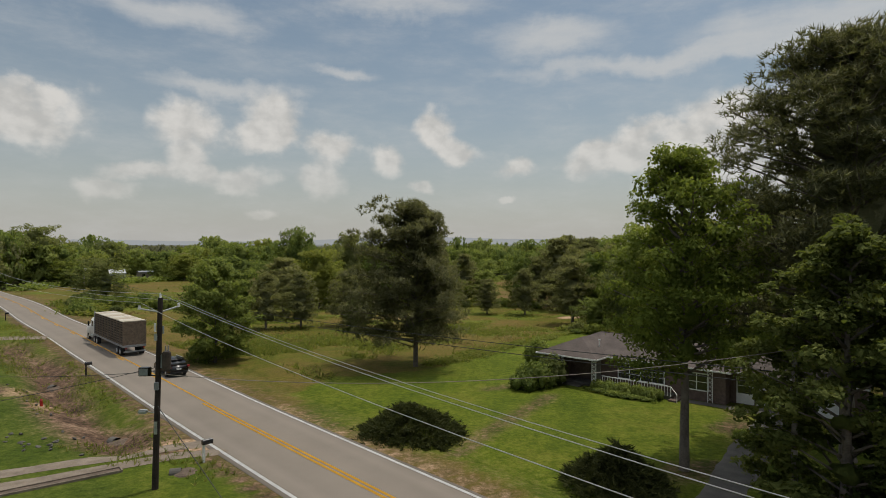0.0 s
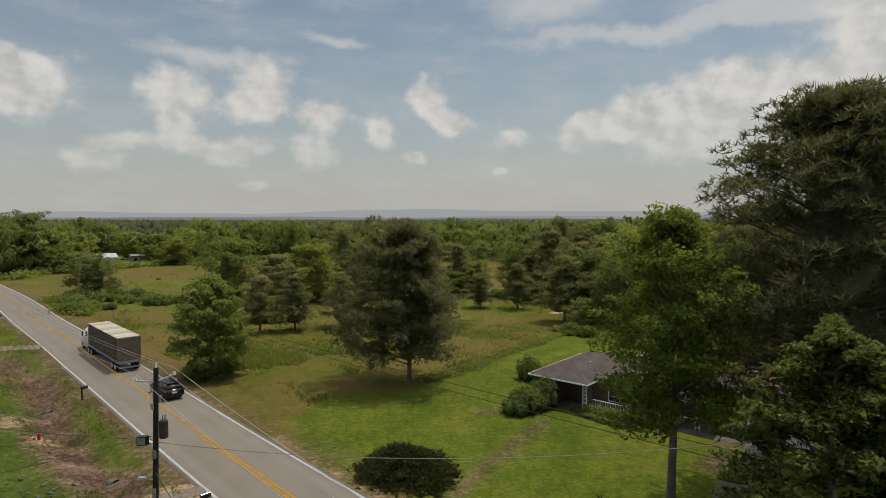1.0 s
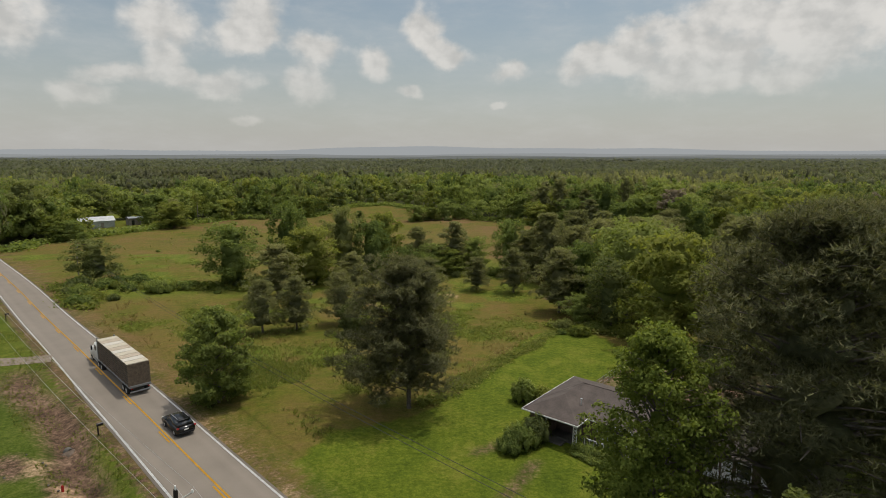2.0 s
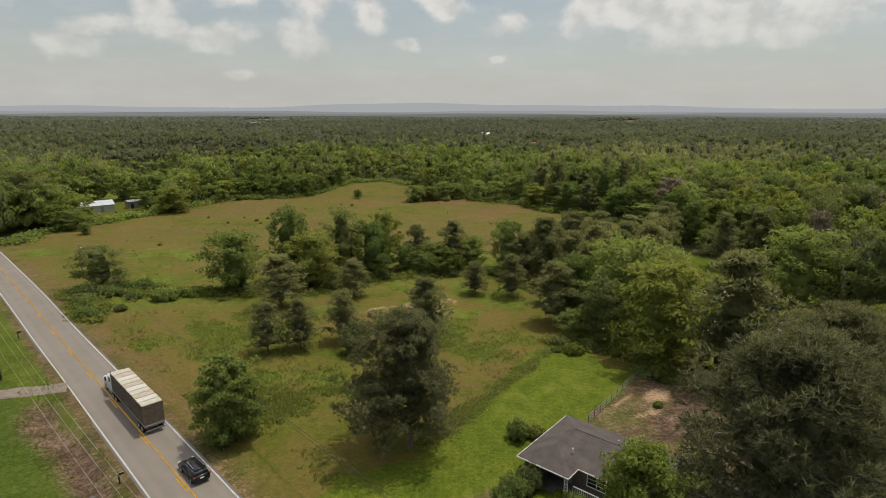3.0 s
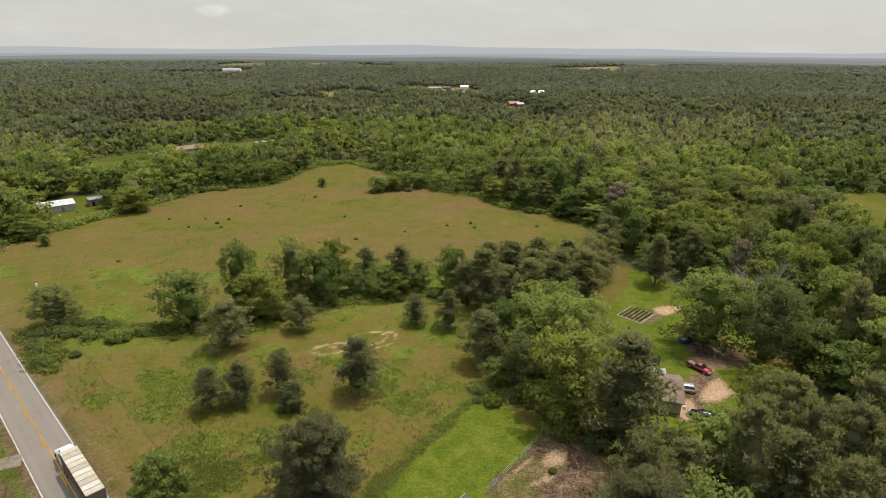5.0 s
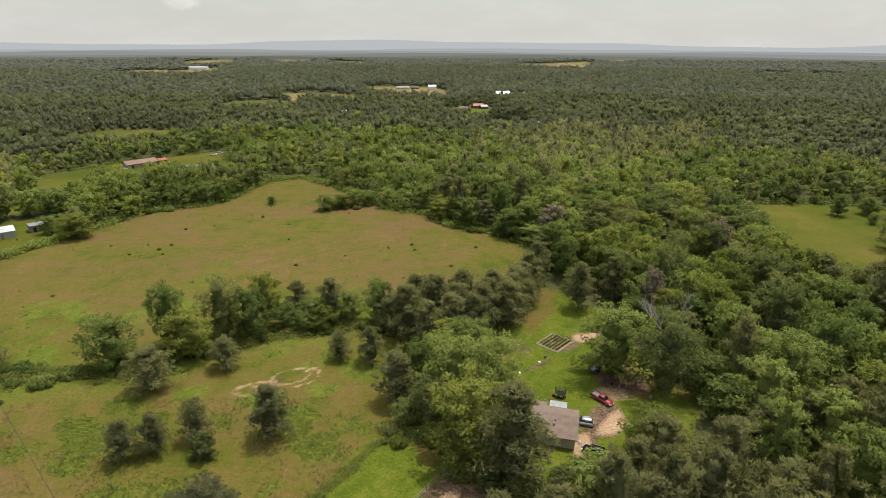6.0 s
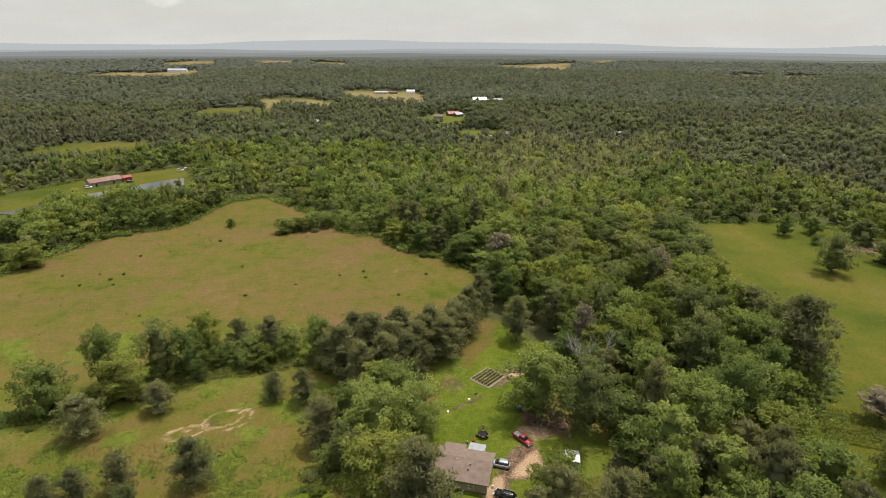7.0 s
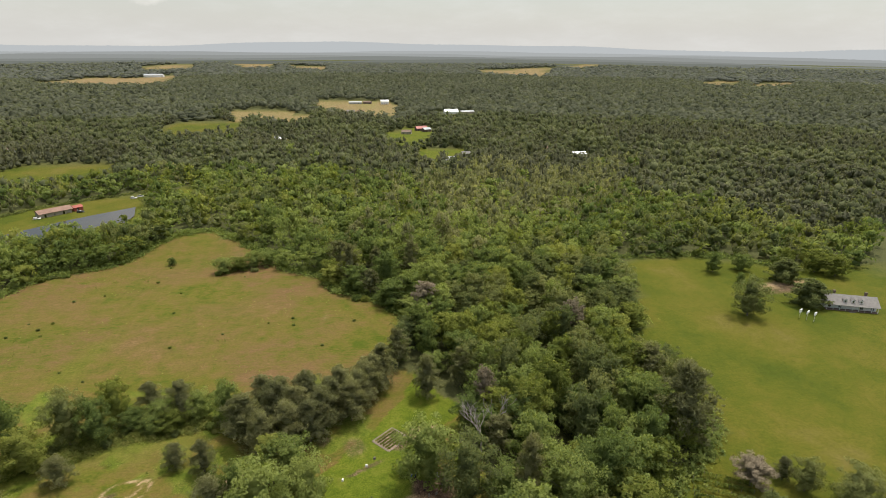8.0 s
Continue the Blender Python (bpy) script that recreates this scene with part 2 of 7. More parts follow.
def ground_material():
    mt, nt, b = make_mat("ground")
    big = tex_noise(nt, 0.05, 5, 0.6, "World")
    mid = tex_noise(nt, 0.35, 5, 0.65, "World")
    fine = tex_noise(nt, 2.6, 5, 0.7, "World")
    grit = tex_noise(nt, 14.0, 3, 0.7, "World")
    streak = tex_noise(nt, 0.6, 4, 0.6, "World", (0.35, 1.6, 1))
    v = nmath(nt, "ADD", nmath(nt, "MULTIPLY", mid, 0.5), nmath(nt, "MULTIPLY", fine, 0.5))
    vb = nmath(nt, "ADD", nmath(nt, "MULTIPLY", big, 0.6), nmath(nt, "MULTIPLY", v, 0.4))

    def mask(name):
        a = nt.nodes.new("ShaderNodeAttribute")
        a.attribute_name = name
        return a.outputs["Fac"]

    patchy = tex_noise(nt, 0.16, 6, 0.72, "World")
    vm = nmath(nt, "ADD", nmath(nt, "MULTIPLY", vb, 0.45), nmath(nt, "MULTIPLY", patchy, 0.55))
    lawn = ramp(nt, [(0.40, (0.053, 0.079, 0.007)), (0.5, (0.088, 0.114, 0.010)), (0.60, (0.130, 0.134, 0.020))], nmath(nt, "ADD", nmath(nt, "MULTIPLY", vm, 0.5), nmath(nt, "MULTIPLY", v, 0.5)))
    meadow = ramp(nt, [(0.40, (0.060, 0.080, 0.008)), (0.47, (0.090, 0.098, 0.010)), (0.53, (0.114, 0.104, 0.014)), (0.62, (0.140, 0.107, 0.026))], vm)
    dry = ramp(nt, [(0.40, (0.060, 0.080, 0.008)), (0.45, (0.096, 0.092, 0.016)), (0.50, (0.122, 0.090, 0.027)), (0.56, (0.142, 0.086, 0.038)), (0.64, (0.190, 0.122, 0.060))],
               nmath(nt, "ADD", nmath(nt, "ADD", nmath(nt, "MULTIPLY", vb, 0.2), nmath(nt, "MULTIPLY", tex_noise(nt, 0.026, 4, 0.6, "World", (0.8, 1.3, 1)), 0.34)), nmath(nt, "ADD", nmath(nt, "MULTIPLY", patchy, 0.28), nmath(nt, "MULTIPLY", streak, 0.18))))
    soil = ramp(nt, [(0.40, (0.045, 0.029, 0.020)), (0.5, (0.105, 0.066, 0.043)), (0.66, (0.25, 0.17, 0.115))], v)
    litter = ramp(nt, [(0.3, (0.050, 0.058, 0.020)), (0.7, (0.095, 0.095, 0.038))], v)
    col = mixc(nt, mask("dry"), meadow, dry)
    weedy = ramp(nt, [(0.40, (0.062, 0.096, 0.010)), (0.5, (0.098, 0.132, 0.014)), (0.60, (0.135, 0.148, 0.026))], v)
    col = mixc(nt, mask("weed"), col, weedy)
    col = mixc(nt, mask("mow"), col, lawn)
    zones = tex_noise(nt, 0.021, 5, 0.62, "World", (1.0, 0.7, 1))
    pv = nmath(nt, "ADD", nmath(nt, "MULTIPLY", zones, 0.6), nmath(nt, "ADD", nmath(nt, "MULTIPLY", patchy, 0.2), nmath(nt, "MULTIPLY", v, 0.2)))
    pasture = ramp(nt, [(0.40, (0.052, 0.070, 0.007)), (0.48, (0.078, 0.086, 0.009)), (0.55, (0.100, 0.094, 0.013)), (0.64, (0.128, 0.104, 0.028))], pv)
    col = mixc(nt, mask("pasture"), col, pasture)
    lush = ramp(nt, [(0.38, (0.036, 0.058, 0.006)), (0.5, (0.056, 0.080, 0.009)), (0.62, (0.082, 0.100, 0.017))], v)
    col = mixc(nt, mask("lush"), col, lush)
    col = mixc(nt, mask("wood"), col, litter)
    sm = nmath(nt, "MULTIPLY", nmath(nt, "ADD", mask("soil"), nmath(nt, "MULTIPLY", nmath(nt, "SUBTRACT", fine, 0.5), 1.3)), 1.5, True)
    sm = nmath(nt, "MULTIPLY", sm, nmath(nt, "MULTIPLY", mask("soil"), 4.0, True))
    col = mixc(nt, sm, col, soil)
    sand = ramp(nt, [(0.36, (0.27, 0.165, 0.095)), (0.64, (0.44, 0.31, 0.20))], v)
    sf = nmath(nt, "MULTIPLY", nmath(nt, "ADD", mask("sand"), nmath(nt, "MULTIPLY", nmath(nt, "SUBTRACT", fine, 0.5), 0.9)), 1.6, True)
    col = mixc(nt, nmath(nt, "MULTIPLY", sf, nmath(nt, "MULTIPLY", mask("sand"), 4.0, True)), col, sand)
    blade = tex_noise(nt, 7.0, 4, 0.75, "World")
    col = mixc(nt, 1.0, col, ramp(nt, [(0.38, (0.68, 0.72, 0.64)), (0.5, (1.0, 1.0, 1.0)), (0.62, (1.30, 1.26, 1.32))], nmath(nt, "ADD", nmath(nt, "MULTIPLY", blade, 0.55), nmath(nt, "MULTIPLY", tex_noise(nt, 1.3, 4, 0.75, "World"), 0.45))), "MULTIPLY")
    nt.links.new(col, b.inputs["Base Color"])
    b.inputs["Roughness"].default_value = 0.95
    b.inputs["Specular IOR Level"].default_value = 0.1
    bump(nt, b, nmath(nt, "ADD", nmath(nt, "MULTIPLY", fine, 0.7), nmath(nt, "MULTIPLY", grit, 0.3)), 0.9, 0.14)
    return mt


M_GROUND = ground_material()


def asphalt():
    mt, nt, b = make_mat("asphalt")
    f = tex_noise(nt, 30, 4, 0.7, "World")
    m1 = tex_noise(nt, 0.25, 4, 0.6, "World")
    at = nt.nodes.new("ShaderNodeAttribute")
    at.attribute_name = "track"
    v = nmath(nt, "ADD", nmath(nt, "MULTIPLY", f, 0.4), nmath(nt, "MULTIPLY", m1, 0.6))
    col = ramp(nt, [(0.3, (0.145, 0.122, 0.098)), (0.7, (0.200, 0.170, 0.138))], v)
    col = mixc(nt, nmath(nt, "MULTIPLY", at.outputs["Fac"], 0.35), col, (0.24, 0.205, 0.168))
    nt.links.new(col, b.inputs["Base Color"])
    b.inputs["Roughness"].default_value = 0.85
    bump(nt, b, f, 0.4, 0.01)
    return mt


M_ASPHALT = asphalt()
M_WHITE_LINE = grainy("white_road_paint", (0.50, 0.49, 0.46), (0.74, 0.73, 0.70), 1.5, 0.7, fine=30)
M_YELLOW = grainy("yellow_road_paint", (0.50, 0.25, 0.02), (0.66, 0.35, 0.035), 1.5, 0.7, fine=30)
M_GRAVEL = grainy("gravel", (0.130, 0.104, 0.080), (0.25, 0.205, 0.16), 1.2, 0.95, fine=18, relief=0.8, dist=0.04)
# kept dark: the tree shade over the driveway is put into this colour
M_CONCRETE = grainy("concrete", (0.075, 0.070, 0.062), (0.14, 0.130, 0.115), 0.9, 0.9, fine=20)
M_SHINGLE = grainy("shingle", (0.062, 0.050, 0.045), (0.110, 0.090, 0.080), 0.8, 0.9, fine=9, relief=0.6, dist=0.03)
M_SHINGLE3 = grainy("pale_grey_shingle", (0.15, 0.14, 0.13), (0.23, 0.215, 0.20), 0.8, 0.9, fine=9, relief=0.6, dist=0.03)
M_SHINGLE2 = grainy("brown_shingle", (0.15, 0.105, 0.082), (0.225, 0.165, 0.132), 0.8, 0.9, fine=9, relief=0.6, dist=0.03)
M_BRICK = grainy("brick", (0.095, 0.068, 0.056), (0.17, 0.12, 0.10), 4, 0.9, fine=22, relief=0.6)
M_WHITE = grainy("white_paint", (0.66, 0.65, 0.62), (0.80, 0.79, 0.76), 2, 0.55, fine=25, relief=0.1)
M_TAN = grainy("tan_siding", (0.30, 0.26, 0.20), (0.40, 0.35, 0.28), 2, 0.7, fine=20)
M_REDMETAL = grainy("rust_red_metal", (0.26, 0.06, 0.045), (0.38, 0.10, 0.07), 0.8, 0.5, fine=8)
M_BROWNMETAL = grainy("brown_roof", (0.17, 0.095, 0.065), (0.26, 0.155, 0.11), 0.4, 0.6, fine=5)
M_METAL = grainy("galvanised_metal", (0.34, 0.35, 0.35), (0.50, 0.51, 0.51), 1.2, 0.45, 0.6, fine=12)
M_POLE = grainy("creosote_wood", (0.016, 0.012, 0.010), (0.042, 0.031, 0.024), 2, 0.85, fine=16, relief=0.6)
M_GREYWOOD = grainy("weathered_wood", (0.16, 0.14, 0.12), (0.29, 0.26, 0.22), 2, 0.9, fine=16, relief=0.5)
M_RUBBER = grainy("rubber", (0.012, 0.012, 0.012), (0.03, 0.03, 0.03), 4, 0.8)
M_BLACK = grainy("black_paint", (0.006, 0.006, 0.007), (0.012, 0.012, 0.013), 3, 0.22, spec=0.6, relief=0.0)
M_SILVER = grainy("silver_paint", (0.36, 0.37, 0.38), (0.48, 0.49, 0.50), 3, 0.3, 0.4, spec=0.5, relief=0.0)
M_RED = grainy("dark_red_paint", (0.20, 0.018, 0.02), (0.28, 0.03, 0.03), 2, 0.35, spec=0.5, relief=0.0)
M_BLUE = grainy("blue_paint", (0.035, 0.10, 0.22), (0.06, 0.15, 0.30), 2, 0.45, relief=0.0)
M_GLASS_DARK = grainy("dark_glass", (0.010, 0.012, 0.014), (0.02, 0.023, 0.026), 3, 0.08, spec=0.9, relief=0.0)
M_REDLENS = grainy("red_lens", (0.25, 0.01, 0.01), (0.35, 0.02, 0.02), 5, 0.25, spec=0.6, relief=0.0)
M_GREY = grainy("grey_metal", (0.20, 0.21, 0.22), (0.32, 0.33, 0.34), 2, 0.5, 0.4)
M_RUST = grainy("rusty_steel", (0.030, 0.024, 0.020), (0.085, 0.065, 0.052), 2.5, 0.75, 0.2, fine=14)
M_WIRE = grainy("wire", (0.02, 0.02, 0.02), (0.05, 0.05, 0.05), 3, 0.6)
M_ALU = grainy("aluminium_wire", (0.30, 0.30, 0.29), (0.44, 0.44, 0.43), 3, 0.45, 0.3)


def water():
    mt, nt, b = make_mat("pond_water")
    b.inputs["Base Color"].default_value = (0.030, 0.023, 0.014, 1)
    b.inputs["Roughness"].default_value = 0.06
    b.inputs["Specular IOR Level"].default_value = 0.45
    bump(nt, b, tex_noise(nt, 1.5, 3, 0.5, "World"), 0.03, 0.02)
    return mt


M_WATER = water()


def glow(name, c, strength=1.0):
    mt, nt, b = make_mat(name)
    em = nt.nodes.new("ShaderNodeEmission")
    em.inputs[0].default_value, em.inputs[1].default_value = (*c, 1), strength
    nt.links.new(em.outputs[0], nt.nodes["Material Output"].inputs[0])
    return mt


# ---- plan ----
GROUND = [(-82, 123, 2.3), (-55, 77, 2.3), (-38, 58, 1.8), (-28, 92, .7), (-23, 93, 1.1), (13, 52, .8), (-3, 38, 1.3),
          (32, 72, .5), (10, 130, -1.3), (6, 121, -1.6), (18, 129, -.3), (74, 107, -1.8), (64, 133, -3.2), (-44, 283, -2.1),
          (-35, 343, 1.1), (-115, 253, 1.1), (225, 200, -2.1), (237, 246, -2.8), (-150, 392, -2.3), (148, 795, -5.7),
          (229, 975, -2.3), (0, 0, 1.4), (-12, 17, 1.5), (46, 23, 1.0), (-80, 35, 1.6)]
_G = np.array(GROUND)
ROAD_P, ROAD_D, ROAD_N = np.array((-2.8, 28.7)), np.array((-0.688, 0.7257)), np.array((0.7257, 0.688))


def smooth(v, lo, hi):
    t = np.clip((np.asarray(v, float) - lo) / (hi - lo), 0, 1)
    return t * t * (3 - 2 * t)


def road_sd(x, y):
    """Along the road and across it (positive towards the meadow)."""
    dx, dy = np.asarray(x, float) - ROAD_P[0], np.asarray(y, float) - ROAD_P[1]
    return dx * ROAD_D[0] + dy * ROAD_D[1], dx * ROAD_N[0] + dy * ROAD_N[1]


def land(x, y):
    x, y = np.asarray(x, float), np.asarray(y, float)
    w = np.zeros(np.broadcast(x, y).shape)
    z = np.zeros_like(w)
    for gx, gy, g in _G:
        k = 1 / ((x - gx) ** 2 + (y - gy) ** 2 + 400) ** 1.5
        w, z = w + k, z + k * g
    return z / w


def gz(x, y):
    s, d = road_sd(x, y)
    z = land(x, y)
    ditch = np.exp(-((d + 7.6 + 0.5 * np.sin(s * 0.21)) / 1.5) ** 2) * smooth(s, 14, 20) * (1 - smooth(s, 64, 70))
    swale = 0.35 * np.exp(-((d - 8.0) / 1.8) ** 2)
    flat = 1 - smooth(np.abs(d), 4.0, 5.4)
    far = smooth(np.hypot(x, y), 1500, 5000)
    roll = 6 * np.sin(x / 310.0 + 1) * np.sin(y / 270.0) * smooth(np.hypot(x, y), 500, 1200)
    return z - 1.0 * ditch - swale - 0.10 * flat + roll * (1 - far) + 14 * far


def G(x, y):
    return float(gz(x, y))


def inside(poly, x, y):
    x, y = np.asarray(x, float), np.asarray(y, float)
    r = np.zeros(x.shape, bool)
    n = len(poly)
    for i in range(n):
        (x1, y1), (x2, y2) = poly[i], poly[(i + 1) % n]
        if y1 == y2:
            continue
        r ^= ((y1 > y) != (y2 > y)) & (x < (x2 - x1) * (y - y1) / (y2 - y1) + x1)
    return r


HOME = [(-420, -420), (-420, 150), (-131, 176), (-132, 192), (-126, 207), (-113, 230), (-103, 253), (-92, 277), (-75, 289), (-64, 298), (-60, 313), (-46, 338),
        (-27, 341), (-11, 326), (1, 309), (13, 299), (21, 277), (35, 270), (44, 261), (50, 245), (63, 239), (79, 218), (76, 198), (70, 175), (80, 171), (89, 155),
        (94, 148), (90, 131), (96, 118), (93, 98), (80, 80), (54, 74), (46, 62), (46, 40), (70, 10), (420, -420)]
EAST = [(202, 277), (264, 273), (288, 252), (318, 246), (400, 220), (400, 60), (200, 70), (140, 76), (131, 88), (144, 104), (158, 115), (170, 126), (170, 146), (166, 183), (180, 201), (191, 241)]
BARNYARD = [(-156, 222), (-126, 207), (-108, 236), (-118, 262), (-150, 264)]
POND = [(-172, 322), (-158, 340), (-147, 356), (-131, 375), (-118, 388), (-96, 407), (-89, 384), (-90, 360), (-106, 350), (-128, 335), (-150, 320)]
POND_LAWN = [(-200, 370), (-165, 418), (-139, 437), (-104, 456), (-94, 420), (-78, 395), (-72, 360), (-94, 326), (-122, 306), (-160, 300)]
CLEARINGS = [[(-264, 519), (-247, 568), (-211, 579), (-168, 561), (-140, 492), (-165, 472), (-190, 460), (-215, 450)],
             [(-210, 834), (-195, 887), (-160, 910), (-114, 880), (-82, 720), (-110, 713), (-139, 701), (-161, 685)],
             [(-162, 1014), (-143, 1066), (-102, 1082), (-51, 1024), (-22, 997), (-8, 826), (-28, 815), (-73, 864), (-114, 867)],
             [(-35, 1268), (-6, 1280), (66, 1276), (114, 1248), (138, 1184), (120, 903), (74, 930), (28, 976), (-14, 1055)]]
FAR_FIELDS = [[(-829, 1767), (-786, 2039), (-664, 2008), (-582, 2215), (-456, 1777), (-463, 1518), (-694, 1522)],
              [(-867, 2715), (-713, 2976), (-581, 2465), (-728, 2307)], [(1050, 2900), (1300, 2950), (1150, 2600), (930, 2580)],
              [(566, 2512), (981, 2695), (678, 1944), (489, 2092)], [(1162, 1793), (1287, 1763), (1034, 1405), (978, 1469)],
              [(1298, 1708), (1404, 1655), (1184, 1401), (1046, 1365)], [(-549, 2980), (-347, 2980), (-268, 2484), (-432, 2529)],
              [(-270, 2950), (-88, 2821), (-60, 2291), (-207, 2434)]]
YARDS = [[(-87, 466), (-70, 462), (-51, 393), (-60, 389)], [(94, 761), (124, 819), (166, 827), (146, 664), (113, 624), (90, 627)],
         [(112, 590), (137, 640), (166, 637), (180, 620), (150, 530), (130, 520)], [(190, 900), (260, 900), (252, 1000), (200, 1000)],
         [(278, 520), (306, 520), (306, 585), (280, 580)], [(-180, 268), (-140, 275), (-130, 300), (-170, 310)]]
LAWN = [(-14, 50), (-9, 41), (1, 34), (16, 17), (60, -20), (60, 10), (40, 44), (38, 62), (31.5, 82), (26, 94), (20, 95), (15, 89), (4, 69), (-3, 60), (-10, 56)]
BACKYARD = [(20, 68), (32, 82), (45, 78), (46, 60), (33, 50)]
YARD = [(47, 116), (49, 123), (67, 144), (76, 159), (80, 171), (89, 155), (94, 148), (80, 134), (74, 119), (76, 113), (82, 104), (72, 84), (52, 80), (48, 100)]


FAR_HOUSES = [(-32, 699), (-300, 648), (152, 549), (173, 580), (273, 604), (291, 565), (123, 766), (155, 784), (46, 1017), (62, 1016), (1013, 1819), (77, 1202)]
# yards are stretched towards the camera so that these houses show between trees
for _x, _y in FAR_HOUSES:
    _u = Vector((_x - 65, _y + 7)).normalized() * min(1.6, _y / 600)
    YARDS.append([(_x + _u.x * a - _u.y * b, _y + _u.y * a + _u.x * b) for a, b in ((14, -13), (14, 13), (-34, 9), (-34, -9))])
OPEN = [HOME, EAST, BARNYARD, POND_LAWN] + CLEARINGS + FAR_FIELDS + YARDS


STREAK = [(-42, 178), (-37, 200), (-30, 222), (-14, 249), (0, 262)]
SWALE = [(-66, 131), (-52, 126), (-38, 128), (-2, 142), (18, 148)]


def is_open(x, y):
    r = inside(OPEN[0], x, y)
    for p in OPEN[1:]:
        r |= inside(p, x, y)
    return r


def wobble(x, y, amp, scale, seed=0):
    """Smooth pseudo-random offsets for ragged borders."""
    a = np.sin(x / scale + 1.3 * np.sin(y / scale * 0.7 + seed)) + np.sin(y / scale * 1.31 + 1.7 * np.sin(x / scale * 0.53 + seed * 2))
    b = np.sin(x / scale * 2.7 + seed + 2.1 * np.sin(y / scale * 1.9)) * 0.6
    return amp * (a + b) / 2


# ---- mesh helpers ----
def part(name, bm, material, parent=None, label=""):
    me = bpy.data.meshes.new(name)
    bm.to_mesh(me)
    bm.free()
    if material:
        me.materials.append(material)
    ob = new(name, me)
    if parent:
        ob.parent = parent
    return tagged(ob, label)


def np_mesh(name, verts, faces, material, attrs=None, smooth_shade=False, normals=None):
    """A mesh from arrays; faces is (n, 3) or (n, 4)."""
    me = bpy.data.meshes.new(name)
    verts, faces = np.asarray(verts, np.float32), np.asarray(faces, np.int32)
    k = faces.shape[1]
    me.vertices.add(len(verts))
    me.vertices.foreach_set("co", verts.ravel())
    me.loops.add(faces.size)
    me.loops.foreach_set("vertex_index", faces.ravel())
    me.polygons.add(len(faces))
    me.polygons.foreach_set("loop_start", np.arange(0, faces.size, k, dtype=np.int32))
    me.polygons.foreach_set("loop_total", np.full(len(faces), k, np.int32))
    if smooth_shade:
        me.polygons.foreach_set("use_smooth", np.ones(len(faces), bool))
    for key, val in (attrs or {}).items():
        a = me.attributes.new(key, "FLOAT", "POINT")
        a.data.foreach_set("value", np.asarray(val, np.float32))
    me.update(calc_edges=True)
    if normals is None:
        me.validate()
    else:
        me.polygons.foreach_set("use_smooth", np.ones(len(faces), bool))
        me.normals_split_custom_set_from_vertices(np.asarray(normals, np.float32))
    if material:
        me.materials.append(material)
    return me


def thing(name, at=(0, 0, 0), turn=0.0, label="", category="", group="", kind=""):
    ob = new(name)
    ob.matrix_basis = pose(*at, 0, 0, turn)
    ob.empty_display_size = 0.3
    return tagged(ob, label, category, group, kind)


def box(bm, x0, x1, y0, y1, z0, z1, bev=0.0):
    vs = [bm.verts.new((x, y, z)) for z in (z0, z1) for x, y in ((x0, y0), (x1, y0), (x1, y1), (x0, y1))]
    fs = [(3, 2, 1, 0), (4, 5, 6, 7), (0, 1, 5, 4), (1, 2, 6, 5), (2, 3, 7, 6), (3, 0, 4, 7)]
    made = [bm.faces.new([vs[i] for i in f]) for f in fs]
    if bev:
        bmesh.ops.bevel(bm, geom=list({e for f in made for e in f.edges}), offset=bev, segments=2, affect="EDGES")
    return bm


def bbox(*a, bev=0.0):
    return box(bmesh.new(), *a, bev=bev)


def tube(bm, p, q, r0, r1=None, sides=8, caps=True):
    r1 = r0 if r1 is None else r1
    p, q = Vector(p), Vector(q)
    ax = (q - p).normalized()
    u = ax.orthogonal().normalized()
    v = ax.cross(u)
    rings = []
    for c, r in ((p, r0), (q, r1)):
        rings.append([bm.verts.new(c + (u * math.cos(a) + v * math.sin(a)) * r) for a in (2 * math.pi * i / sides for i in range(sides))])
    for i in range(sides):
        j = (i + 1) % sides
        bm.faces.new((rings[0][i], rings[0][j], rings[1][j], rings[1][i]))
    if caps:
        bm.faces.new(rings[0][::-1])
        bm.faces.new(rings[1])
    return bm


def btube(*a, **k):
    return tube(bmesh.new(), *a, **k)


def prism(bm, outline, x0, x1):
    """An outline in (y, z) pushed from x0 to x1."""
    a = [bm.verts.new((x0, y, z)) for y, z in outline]
    b = [bm.verts.new((x1, y, z)) for y, z in outline]
    n = len(a)
    for i in range(n):
        j = (i + 1) % n
        bm.faces.new((a[i], a[j], b[j], b[i]))
    bm.faces.new(a[::-1])
    bm.faces.new(b)
    bmesh.ops.recalc_face_normals(bm, faces=bm.faces)
    return bm


# ---- ground, one sheet to the horizon ----
def axis(fine0, fine1, step, ends, grow=1.16):
    v = list(np.arange(fine0, fine1, step))
    for sign, edge in ((1, ends[1]), (-1, ends[0])):
        s, p = step, (fine1 if sign > 0 else fine0)
        out = []
        while (p - edge) * sign < 0:
            out.append(p)
            s *= grow
            p += sign * s
        v += out[0 if sign > 0 else 1:] + [edge]
    return np.array(sorted(set(np.round(v, 3))))


